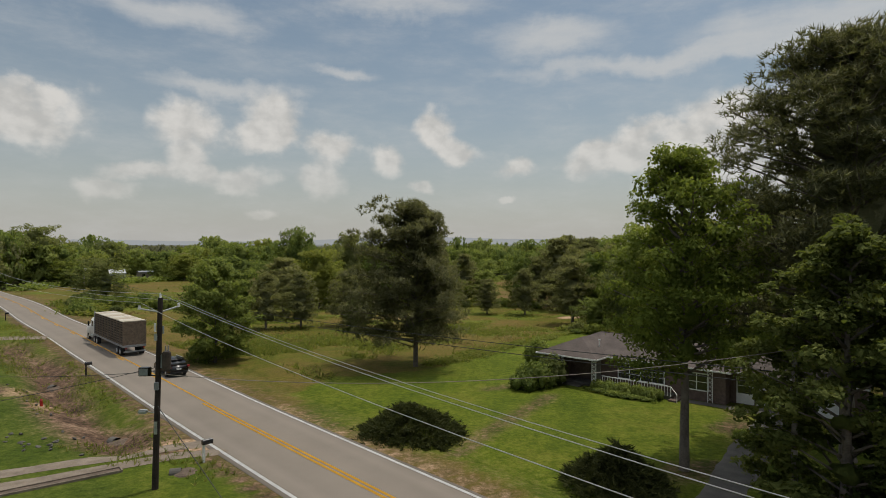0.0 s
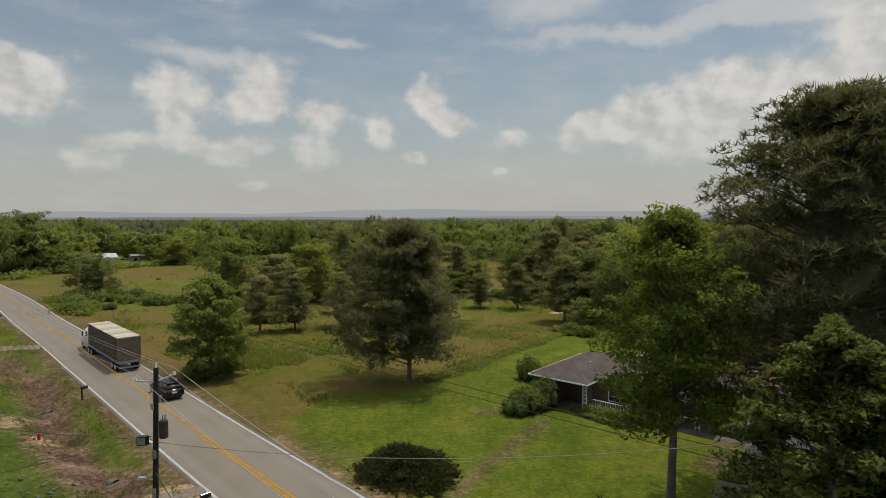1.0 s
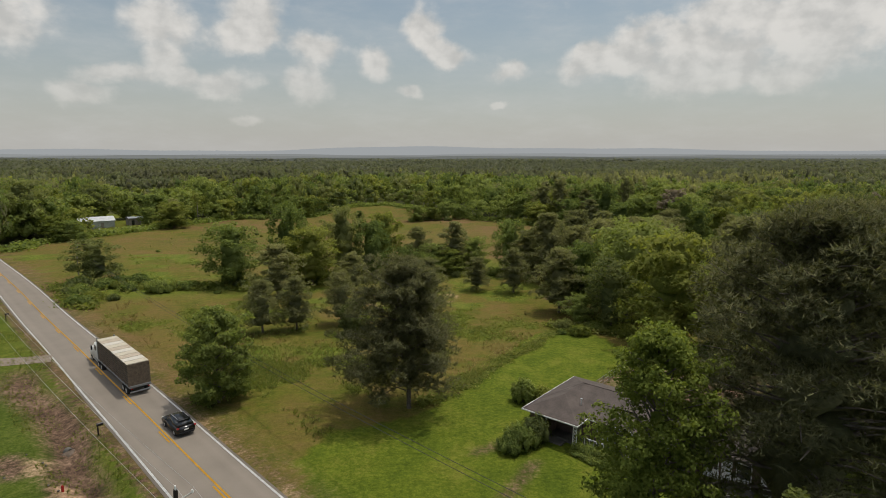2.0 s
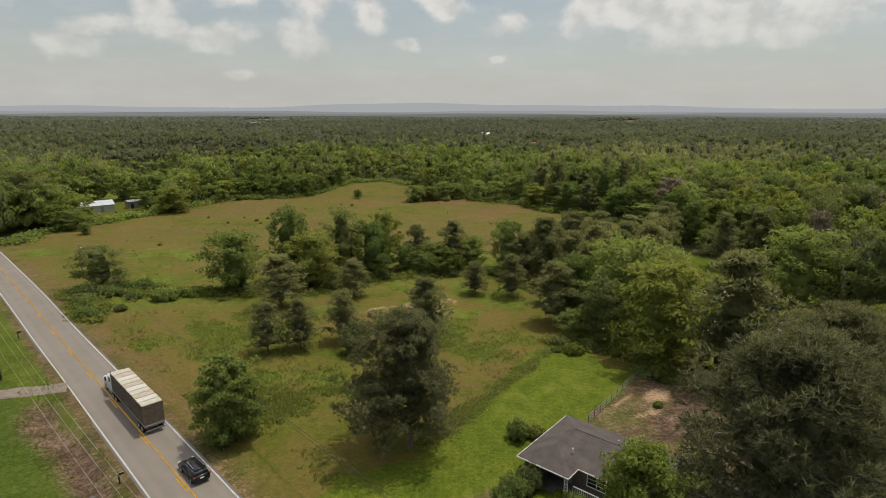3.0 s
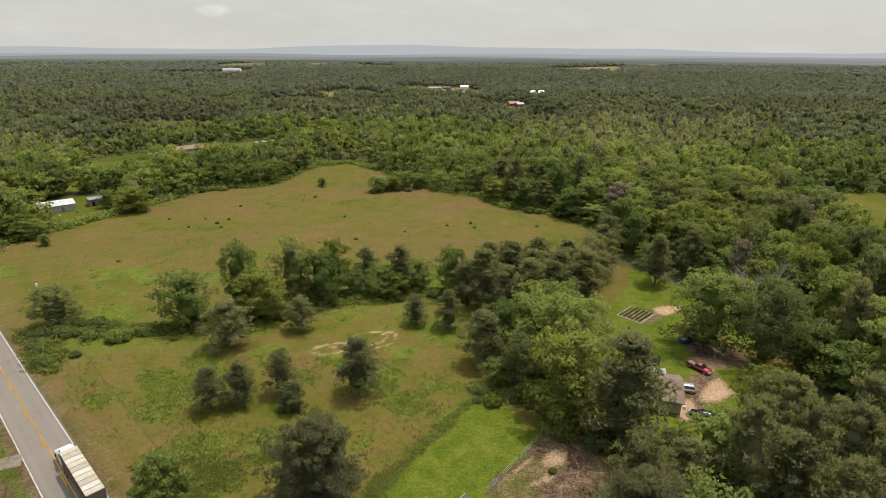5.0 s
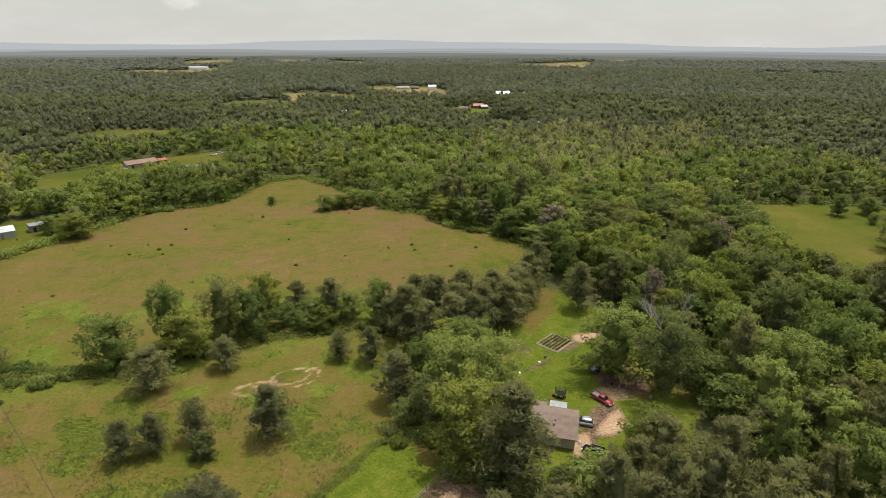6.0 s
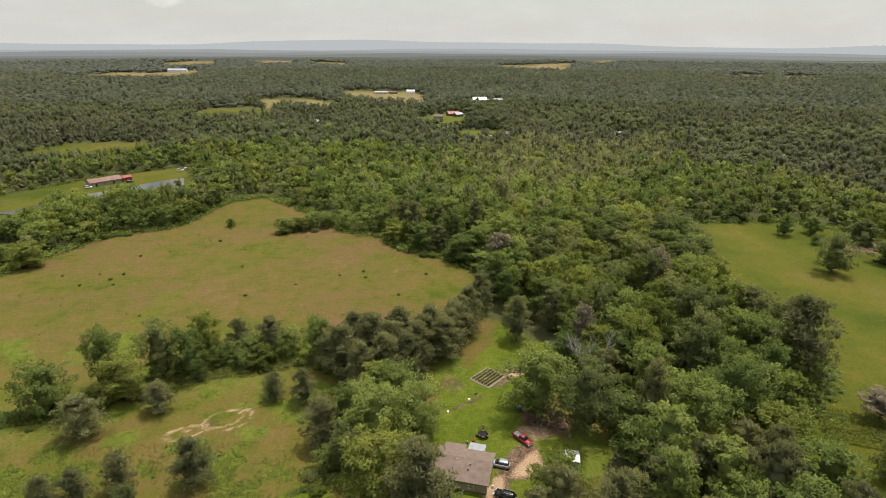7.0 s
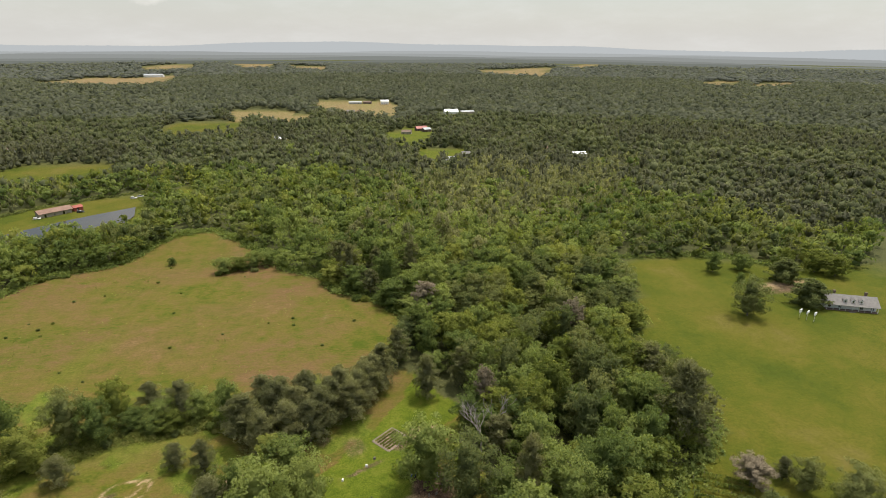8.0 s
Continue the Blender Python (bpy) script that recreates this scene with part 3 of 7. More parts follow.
def build_ground():
    xs = axis(-75, 95, 1.0, (-4900, 4900), 1.13)
    ys = axis(14, 150, 1.0, (-4900, 4900), 1.07)
    X, Y = np.meshgrid(xs, ys)
    Z = gz(X, Y)
    V = np.stack([X, Y, Z], -1).reshape(-1, 3)
    nx, ny = len(xs), len(ys)
    i = np.arange(nx * ny).reshape(ny, nx)
    F = np.stack([i[:-1, :-1], i[:-1, 1:], i[1:, 1:], i[1:, :-1]], -1).reshape(-1, 4)
    x, y = V[:, 0], V[:, 1]
    s, d = road_sd(x, y)
    wx, wy = x + wobble(x, y, 1.0, 4, 1), y + wobble(x, y, 1.0, 4, 5)
    wood = ~is_open(wx, wy)
    mow = inside(LAWN, wx, wy) | inside(YARD, wx, wy) | inside(EAST, wx, wy) | inside(POND_LAWN, wx, wy) | inside(BARNYARD, wx, wy)
    for c in CLEARINGS + FAR_FIELDS + YARDS:
        mow |= inside(c, wx, wy)
    mow = mow * 1.0
    mow[inside(EAST, wx, wy)] = 0.64
    for i, c in enumerate(CLEARINGS + FAR_FIELDS + YARDS):
        mow[inside(c, wx, wy)] = 0.3 if i < 4 else 0.02 if i < 12 else 0.6
    mow[(d < -10.0 + wobble(x, y, 0.8, 5, 2)) & (s < 200)] = 1.0
    mow[(d < -4.6) & (d > -10.5)] = 0.9
    dryl = smooth(y + 0.25 * x + wobble(x, y, 8, 23, 3), 150, 178) * (~wood)
    dryl = np.maximum(dryl * np.clip(0.66 + wobble(x, y, 0.5, 17, 9), 0, 1), np.maximum(0.6 * np.exp(-((d - 5.6) / 1.8) ** 2), 0.9 * np.exp(-((d - 7.5) / 3.2) ** 2) * smooth(s, 20, 42)))
    for line, wd in (STREAK, 4.2), (SWALE, 5.0):
        for (ax, ay), (bx, by_) in zip(line, line[1:]):
            t = np.clip(((x - ax) * (bx - ax) + (y - ay) * (by_ - ay)) / ((bx - ax) ** 2 + (by_ - ay) ** 2), 0, 1)
            q = np.hypot(x - ax - t * (bx - ax), y - ay - t * (by_ - ay)) + wobble(x, y, 1.5, 5, 6)
            dryl = dryl * (1 - 0.9 * np.exp(-(q / wd) ** 2))
            mow = np.maximum(mow, 0.45 * np.exp(-(q / wd) ** 2) * (mow == 0))
    dryl = dryl * (mow < 0.5)
    dryl = np.maximum(dryl, 0.6 * ((mow > 0) & (mow < 0.6)))
    lush = np.maximum(smooth(-d, 8.4, 10.0), 0.45 * (d < -4.8)) * (s < 200)
    soil = np.zeros(len(x))
    ditch = np.exp(-((d + 8.0 + wobble(x, y, 0.9, 6, 4)) / 1.8) ** 2) * smooth(s, 15, 20) * (1 - smooth(s, 62, 72))
    soil = np.maximum(soil, ditch * 0.95)
    soil = np.maximum(soil, 0.75 * np.exp(-((d + 4.2) / 0.6) ** 2))
    soil = np.maximum(soil, 0.42 * np.exp(-((d - 4.3) / 0.7) ** 2) + 0.18 * np.exp(-((d - 6.5) / 1.6) ** 2))

    def patch(cx, cy, rx, ry, a=1.0, turn=0.0):
        c, q = math.cos(radians(turn)), math.sin(radians(turn))
        ux, uy = (wx - cx) * c + (wy - cy) * q, -(wx - cx) * q + (wy - cy) * c
        return a * (1 - smooth(np.hypot(ux / rx, uy / ry), 0.45, 1.1))

    for p in [(-32, 45.6, 3.0, 1.4, 0.9, -40), (-22, 38.5, 4.5, 2.6, 0.9, -45), (-17.5, 36.5, 2.6, 2.2, 0.9, 0), (-39, 49, 4, 1.4, 0.7, 130),
              (-72, 111, 4.0, 2.0, 1.0, 20), (70, 98, 9, 4.5, 1.0, 50), (64, 90, 5, 2.4, 0.9, 55), (80, 114, 7, 9, 0.95, 0),
              (50, 136, 4, 2.5, 0.4, 40), (28, 122, 5, 2.2, 0.8, 25), (59, 133, 4, 6, 0.3, 0), (46, 215, 7, 2.5, 0.75, 0), (-8, 303, 7, 7, 0.6, 0),
              (275, 224, 16, 6, 0.75, -20), (-5, 120, 3.0, 1.2, 0.5, 30), (71, 134.5, 6.0, 4.5, 0.6, 40), (80, 138, 6, 2.2, 0.9, 20),
              (21, 41, 3.2, 2.5, 0.5, 40), (14, 33, 3, 2, 0.45, 0), (10, 27, 4, 1.6, 0.5, -46), (62, 123, 8, 1.0, 0.5, 25)]:
        soil = np.maximum(soil, patch(*p))
    sand = np.zeros(len(x))
    for p in [(-72, 111, 4.0, 2.0, 0.9, 20), (71, 97, 7, 2.7, 0.8, 45), (63, 90, 4.5, 1.8, 0.9, 55), (76, 108, 5, 4, 0.5, 0), (28, 122, 4.5, 1.8, 0.9, 25), (46, 216, 7, 1.6, 0.8, 0), (-8, 303, 6, 6, 0.4, 0),
              (275, 226, 16, 5, 0.7, -20), (80, 138, 6, 2.2, 0.9, 20), (27, 74, 5, 0.9, 0.38, 50), (30, 71, 4, 0.8, 0.38, 48), (33, 77, 4, 1.5, 0.5, 48), (-37, 49, 2.5, 0.9, 0.6, 130), (-32, 45.6, 2.4, 1.0, 0.7, -40), (-17, 36.8, 2.8, 1.6, 0.8, 0), (-60, 63, 1.6, 1.0, 0.9, 0)]:
        sand = np.maximum(sand, patch(*p))
    sand = np.maximum(sand, (0.24 + wobble(x, y, 0.22, 2.2, 3)) * np.exp(-((d - 4.2) / 0.6) ** 2) * (s < 45))
    for c in CLEARINGS[2:] + FAR_FIELDS:
        sand = np.maximum(sand, 0.22 * inside(c, wx, wy))
    by = inside(BACKYARD, wx, wy)
    soil = np.where(by, np.maximum(soil, 0.60 + wobble(x, y, 0.25, 2.6, 8)), soil)
    # loops worn by tyres in the meadow
    for cx, cy, rx, ry, turn in ((-0.5, 121.0, 6.0, 4.2, 25), (-9.5, 116.0, 4.6, 2.4, 30), (-1.5, 121.5, 4.4, 3.2, 25), (-11, 115.5, 2.6, 2.0, 0)):
        c, q = math.cos(radians(turn)), math.sin(radians(turn))
        ux, uy = (x - cx) * c + (y - cy) * q, -(x - cx) * q + (y - cy) * c
        sand = np.maximum(sand, 0.62 * np.exp(-((np.hypot(ux / rx, uy / ry) - 1) * min(rx, ry) / 0.32) ** 2) * (0.65 + wobble(x, y, 0.4, 2.0, 3)))
    # foot tracks over lawn
    for (ax, ay), (bx, by_) in (((1, 36), (9.5, 50)), ((4, 52), (9, 55)), ((17, 31), (24, 47))):
        t = np.clip(((x - ax) * (bx - ax) + (y - ay) * (by_ - ay)) / ((bx - ax) ** 2 + (by_ - ay) ** 2), 0, 1)
        soil = np.maximum(soil, 0.42 * np.exp(-(np.hypot(x - ax - t * (bx - ax), y - ay - t * (by_ - ay)) / 0.8) ** 2))
    weed = smooth(wobble(x, y, 1.0, 6.5, 3) + wobble(x, y, 0.7, 2.3, 8), 0.0, 0.7) * (d > 8) * (y < 165 + wobble(x, y, 12, 15, 2)) * (~wood)
    hedge = np.exp(-((y - 128 - 0.45 * (x + 40) + wobble(x, y, 3, 8, 2)) / 9) ** 2) * (x > -70) * (x < 20) * (~wood)
    weed = np.maximum(weed * 0.8, hedge * 0.75)
    pasture = 1.0 * (inside(EAST, wx, wy) | inside(POND_LAWN, wx, wy) | inside(BARNYARD, wx, wy) | inside(CLEARINGS[0], wx, wy) | inside(CLEARINGS[1], wx, wy))
    me = np_mesh("ground", V, F, M_GROUND, {"weed": weed, "mow": mow, "dry": dryl, "soil": soil, "wood": wood, "sand": sand, "lush": lush, "pasture": pasture}, True)
    tagged(new("ground", me), "rolling rural ground of lawn, weedy meadow and dry field", "ground", kind="structure")


build_ground()


# ---- road ----
def ribbon(name, d0, d1, s0, s1, lift, mat, parent, ds=2.0, attr=False, label=""):
    ss = np.arange(s0, s1 + 0.01, ds) if s1 - s0 > ds else np.array([s0, s1])
    dd = np.linspace(d0, d1, 13 if attr else 2)
    S, D = np.meshgrid(ss, dd, indexing="ij")
    X, Y = ROAD_P[0] + S * ROAD_D[0] + D * ROAD_N[0], ROAD_P[1] + S * ROAD_D[1] + D * ROAD_N[1]
    cx, cy = ROAD_P[0] + S * ROAD_D[0], ROAD_P[1] + S * ROAD_D[1]
    Z = land(cx, cy) + lift - 0.02 * np.abs(D)
    top = np.stack([X, Y, Z], -1)
    low = top.copy()
    low[..., 2] -= 0.25 if attr else 0.004
    n, k = len(ss), len(dd)
    V = np.concatenate([top.reshape(-1, 3), low.reshape(-1, 3)])
    i = np.arange(n * k).reshape(n, k)
    F = [np.stack([i[:-1, :-1], i[:-1, 1:], i[1:, 1:], i[1:, :-1]], -1).reshape(-1, 4)]
    for c in (0, k - 1):
        F.append(np.stack([i[:-1, c], i[1:, c], i[1:, c] + n * k, i[:-1, c] + n * k], -1))
    at = None
    if attr:
        q = np.abs(np.abs(D) - 1.75)
        tr = np.exp(-((q - 0.85) / 0.3) ** 2)
        at = {"track": np.tile(tr.reshape(-1), 2)}
    ob = new(name, np_mesh(name, V, np.concatenate(F), mat, at))
    ob.parent = parent
    return tagged(ob, label)


road = thing("road", label="two-lane grey asphalt country road with painted lines", category="road", kind="structure")
ribbon("asphalt", -3.75, 3.75, -240, 330, 0.035, M_ASPHALT, road, attr=True)
ribbon("edge_line", -3.48, -3.28, -240, 330, 0.047, M_WHITE_LINE, road)
ribbon("edge_line", 3.28, 3.48, -240, 330, 0.047, M_WHITE_LINE, road)
ribbon("centre_line", 0.07, 0.25, -240, 330, 0.047, M_YELLOW, road)
ribbon("centre_line", -0.25, -0.07, -240, 25.0, 0.047, M_YELLOW, road)
for _k in range(3, 27):
    ribbon("centre_dash", -0.25, -0.07, 12.2 * _k - 2.1, 12.2 * _k + 1.0, 0.047, M_YELLOW, road, ds=4)


# ---- trees ----
def rng(seed):
    return np.random.default_rng(seed)


def unit(v):
    return v / np.maximum(np.linalg.norm(v, axis=-1, keepdims=True), 1e-9)


def leaf_quads(P, N, size, r, slim=0.62, S=None):
    """One bent diamond-shaped leaf spray at each point, facing along N; S: the way the clump faces there."""
    n = len(P)
    N = unit(N)
    S = N if S is None else unit(S)
    N = np.where((N * S).sum(1, keepdims=True) < 0, -N, N)
    a = unit(np.cross(N, r.normal(size=(n, 3))))
    b = np.cross(N, a)
    s = (size * r.uniform(0.6, 1.35, n))[:, None]
    tip = P + a * s * 0.62 - N * s * 0.14
    tail = P - a * s * 0.62 - N * s * 0.14
    w = slim * r.uniform(0.75, 1.2, n)[:, None]
    l, q = P + b * s * 0.55 * w, P - b * s * 0.55 * w
    V = np.stack([tip, l, tail, q], 1).reshape(-1, 3)
    F = np.arange(4 * n).reshape(n, 4)
    return V, F, np.repeat(unit(S * 0.75 + N * 0.5), 4, 0)


def leaf_tris(P, N, size, r, S=None):
    """One uneven three-cornered leaf spray at each point."""
    n = len(P)
    N = unit(N)
    S = N if S is None else unit(S)
    N = np.where((N * S).sum(1, keepdims=True) < 0, -N, N)
    a = unit(np.cross(N, r.normal(size=(n, 3))))
    b = np.cross(N, a)
    s = size * r.uniform(0.65, 1.3, n)
    V = np.stack([P + (a * np.cos(t)[:, None] + b * np.sin(t)[:, None]) * (s * r.uniform(0.4, 0.85, n))[:, None] for t in (k * 2.094 + r.uniform(-0.5, 0.5, n) for k in range(3))], 1)
    return V.reshape(-1, 3), np.arange(3 * n).reshape(n, 3), np.repeat(unit(S * 0.9 + N * 0.42), 3, 0)


def in_lump(n, r, flat=0.55):
    """Points in the outer shell of a unit ball, most on its upper side."""
    d = unit(r.normal(size=(n, 3)))
    d[:, 2] = np.where(r.uniform(size=n) < flat, np.abs(d[:, 2]), d[:, 2])
    return d, d * (r.uniform(0.35, 1.0, n) ** 0.4)[:, None]


PROFILES = {
    "round": lambda f: math.sin(math.pi * min(1, 0.20 + 0.76 * f)) ** 0.6,
    "egg": lambda f: min(1.0, 0.62 + 1.9 * f) * (1 - f ** 2.4) ** 0.7,
    "tulip": lambda f: min(1.0, 0.80 + 1.2 * f) * (1 - 0.42 * f) * (1 - f ** 4) ** 0.6,
    "pine": lambda f: (1 - f) ** 0.55 * (0.74 + 0.26 * min(1, f * 5)) + 0.05,
    "spread": lambda f: min(1.0, 0.84 + f) * (1 - f ** 2.4) ** 0.62 * (1 - 0.25 * f) + 0.05,
    "cone": lambda f: (1 - f) ** 0.62 * min(1.0, 0.72 + 2.0 * f)}


def crown_limbs(r, height, width, base, limbs, puffs, shape, size=0.085, rise=0.15, gap=0.42, ragged=0.34, sway=0.0):
    """Limbs of uneven length round the stem, and the leafy clumps strung along them: (x, y, z, radius)."""
    C, L = [], []
    for i in range(limbs):
        f = (i + r.uniform(0, 1)) / limbs
        z0 = base + (height - base) * f * 0.93
        reach = width / 2 * PROFILES[shape](f) * r.uniform(1.12 - ragged, 1.12)
        a = i * 2.4 + r.uniform(-0.55, 0.55)
        reach *= 1 + sway * math.cos(a - 0.38)
        lift = reach * (rise + 0.55 * f + r.uniform(-0.2, 0.2))
        lift = min(lift, height * 0.985 - z0)
        L.append(((0, 0, max(0.3 * base, z0 - 0.15 * reach)), (math.cos(a) * reach, math.sin(a) * reach, z0 + lift)))
        for k in range(puffs):
            t = gap + (1 - gap) * (k + r.uniform(0.25, 0.95)) / puffs
            q = width * size * r.uniform(0.7, 1.3) * (0.78 + 0.34 * (1 - f))
            o = r.normal(size=3) * q * 0.6
            C.append((math.cos(a) * reach * t + o[0], math.sin(a) * reach * t + o[1], z0 + lift * t + o[2] * 0.7, q))
    C.append((0, 0, height - width * size * 0.8, width * size * 0.8))
    return np.array(C), L


def ico(sub):
    bm = bmesh.new()
    bmesh.ops.create_icosphere(bm, subdivisions=sub, radius=1.0)
    V = np.array([v.co for v in bm.verts])
    F = np.array([[v.index for v in f.verts] for f in bm.faces])
    bm.free()
    return V, F


ICO = {1: ico(1), 2: ico(2)}


def cores(C, sub, r, squash=0.72, fill=0.86):
    """Uneven solid lumps inside a crown, so that it is not seen through."""
    V0, F0 = ICO[sub]
    n, k = len(C), len(V0)
    w = 1 + r.uniform(-0.38, 0.3, (n, k, 1))
    V = V0[None] * w * C[:, None, 3:4] * fill * np.array((1, 1, squash)) + C[:, None, :3]
    F = F0[None] + (np.arange(n) * k)[:, None, None]
    out = C[:, None, :3] * np.array((1, 1, 0))
    N = unit(V0[None] + out / (np.abs(out).max() + 1e-6) * 0.4 + np.array((0, 0, 0.25)))
    return V.reshape(-1, 3), F.reshape(-1, 3), np.broadcast_to(N, V.shape).reshape(-1, 3)


def joined(q, t):
    """Leaf sprays and cores as one set of triangles."""
    V, F, N = q
    F = np.concatenate([F[:, [0, 1, 2]], F[:, [0, 2, 3]]]) if F.shape[1] == 4 else F
    return np.concatenate([V, t[0]]), np.concatenate([F, t[1] + len(V)]), np.concatenate([N, t[2]])


def inner(height, width, base, shape, fill=0.5, n=6):
    """Shaded inner growth along the stem that closes a crown."""
    return np.array([(0, 0, base + (height - base) * (0.1 + 0.72 * f), width / 2 * PROFILES[shape](0.1 + 0.72 * f) * fill) for f in (np.linspace(0, 1, n) if n > 1 else (0.4,))])


def broad_crown(seed, height, width, base, limbs, puffs, per, leaf, shape="round", size=0.085, fill=0.5, quads=False, ragged=0.34):
    """Leaf sprays in clumps along limbs; returns the crown's arrays and the limbs."""
    r = rng(seed)
    C, L = crown_limbs(r, height, width, base, limbs, puffs, shape, size, ragged=ragged)
    n = np.maximum(6, (per * (C[:, 3] / C[:, 3].mean()) ** 1.6 * r.uniform(0.8, 1.2, len(C))).astype(int))
    w = np.repeat(np.arange(len(C)), n)
    d, p = in_lump(len(w), r, 0.62)
    wave = 1 + 0.4 * np.sin(d[:, :1] * 5 + C[w, :1] * 2) * np.sin(d[:, 1:2] * 6 + C[w, 1:2] * 2)
    P = C[w, :3] + p * C[w, 3:4] * wave * np.array((1.12, 1.12, 0.86))
    mid = np.array((0, 0, base + 0.42 * (height - base)))
    S = d * 0.65 + (P - mid) / (0.5 * width) * 0.75 + np.array((0, 0, 0.45))
    N = d * 0.8 + r.normal(size=d.shape) * 0.62 + np.array((0, 0, 0.25))
    if quads:
        out = leaf_quads(P, N, leaf, r, S=S)
    else:
        out = leaf_tris(P, N, leaf, r, S)
    return (joined(out, cores(inner(height, width, base, shape, fill), 2, r, 0.9, 1.0)) if fill else out), L


def needle_tufts(P, A, size, r, blades=7, S=None, thin=0.12, spread=0.62):
    """A tuft of blades at each point, bristling round the shoot's way A."""
    n = len(P)
    A = unit(A)
    S = A if S is None else unit(S)
    S = np.repeat(S, blades, 0)
    P, A = np.repeat(P, blades, 0), np.repeat(A, blades, 0)
    d = unit(A * 0.75 + r.normal(size=A.shape) * spread)
    side = unit(np.cross(d, r.normal(size=d.shape)))
    s = (size * r.uniform(0.7, 1.25, len(P)))[:, None]
    w = s * thin
    V = np.stack([P - side * w * 0.8, P + side * w * 0.8, P + d * s], 1)
    flip = (np.cross(V[:, 1] - V[:, 0], V[:, 2] - V[:, 0]) * S).sum(1) < 0
    V[flip, 0], V[flip, 1] = V[flip, 1], V[flip, 0].copy()
    return V.reshape(-1, 3), np.arange(3 * len(P)).reshape(-1, 3), np.repeat(unit(S * 0.7 + d * 0.45), 3, 0)


def pine_crown(seed, height, width, base, limbs, puffs, per, size, blades, shape="pine", clump=0.075, fill=0.42, thin=0.16, spread=0.7, ragged=0.34, gap=0.4, sway=0.0):
    """Needle tufts in puffs along the limbs of a pine; returns the crown's arrays and the limbs."""
    r = rng(seed)
    C, L = crown_limbs(r, height, width, base, limbs, puffs, shape, clump, 0.02, gap, ragged, sway)
    w = np.repeat(np.arange(len(C)), per)
    d, p = in_lump(len(w), r, 0.7)
    P = C[w, :3] + p * C[w, 3:4] * np.array((1.15, 1.15, 0.8))
    out = C[w, :3] * np.array((1, 1, 0)) / (0.5 * width)
    A = d * 0.6 + out * 0.4 + np.array((0, 0, 0.7))
    S = d * 0.6 + out * 0.5 + np.array((0, 0, 0.7)) + 0.3 * (C[w, 2:3] - base) / (height - base) * np.array((0, 0, 1.0))
    t = needle_tufts(P, A, size, r, blades, S, thin, spread)
    return (joined(t, cores(inner(height, width, base, shape, fill), 2, r, 0.9, 1.0)) if fill else t), L


def trunk_bm(seed, height, radius, limbs, lean=0.02):
    """A tapered, slightly crooked trunk with its limbs."""
    r = random.Random(seed)
    bm = bmesh.new()
    pts = [Vector((0, 0, -0.4))]
    k = 6
    for i in range(1, k + 1):
        pts.append(Vector((r.uniform(-1, 1) * lean * height * i / k, r.uniform(-1, 1) * lean * height * i / k, height * i / k)))
    pts.insert(1, pts[0].lerp(pts[1], 0.18))
    rad = [radius * 1.4, radius] + [radius * (1 - 0.88 * (i + 1) / k) for i in range(k)]
    rings = [[bm.verts.new(p + Vector((math.cos(q), math.sin(q), 0)) * w) for q in (2 * math.pi * j / 9 for j in range(9))] for p, w in zip(pts, rad)]
    for u, v in zip(rings, rings[1:]):
        for j in range(9):
            bm.faces.new((u[j], u[(j + 1) % 9], v[(j + 1) % 9], v[j]))
    bm.faces.new(rings[-1])
    for s, e, w in limbs:
        s, e = Vector(s), Vector(e)
        m = s.lerp(e, 0.5) + Vector((r.uniform(-.1, .1), r.uniform(-.1, .1), r.uniform(0, .12))) * (e - s).length
        tube(bm, s, m, w, w * 0.6, 5)
        tube(bm, m, e, w * 0.6, w * 0.2, 5)
    for f in bm.faces:
        f.smooth = True
    return bm


def mesh_of(bm, name, mat):
    me = bpy.data.meshes.new(name)
    bm.to_mesh(me)
    bm.free()
    me.materials.append(mat)
    return me


TREE_KINDS = {}


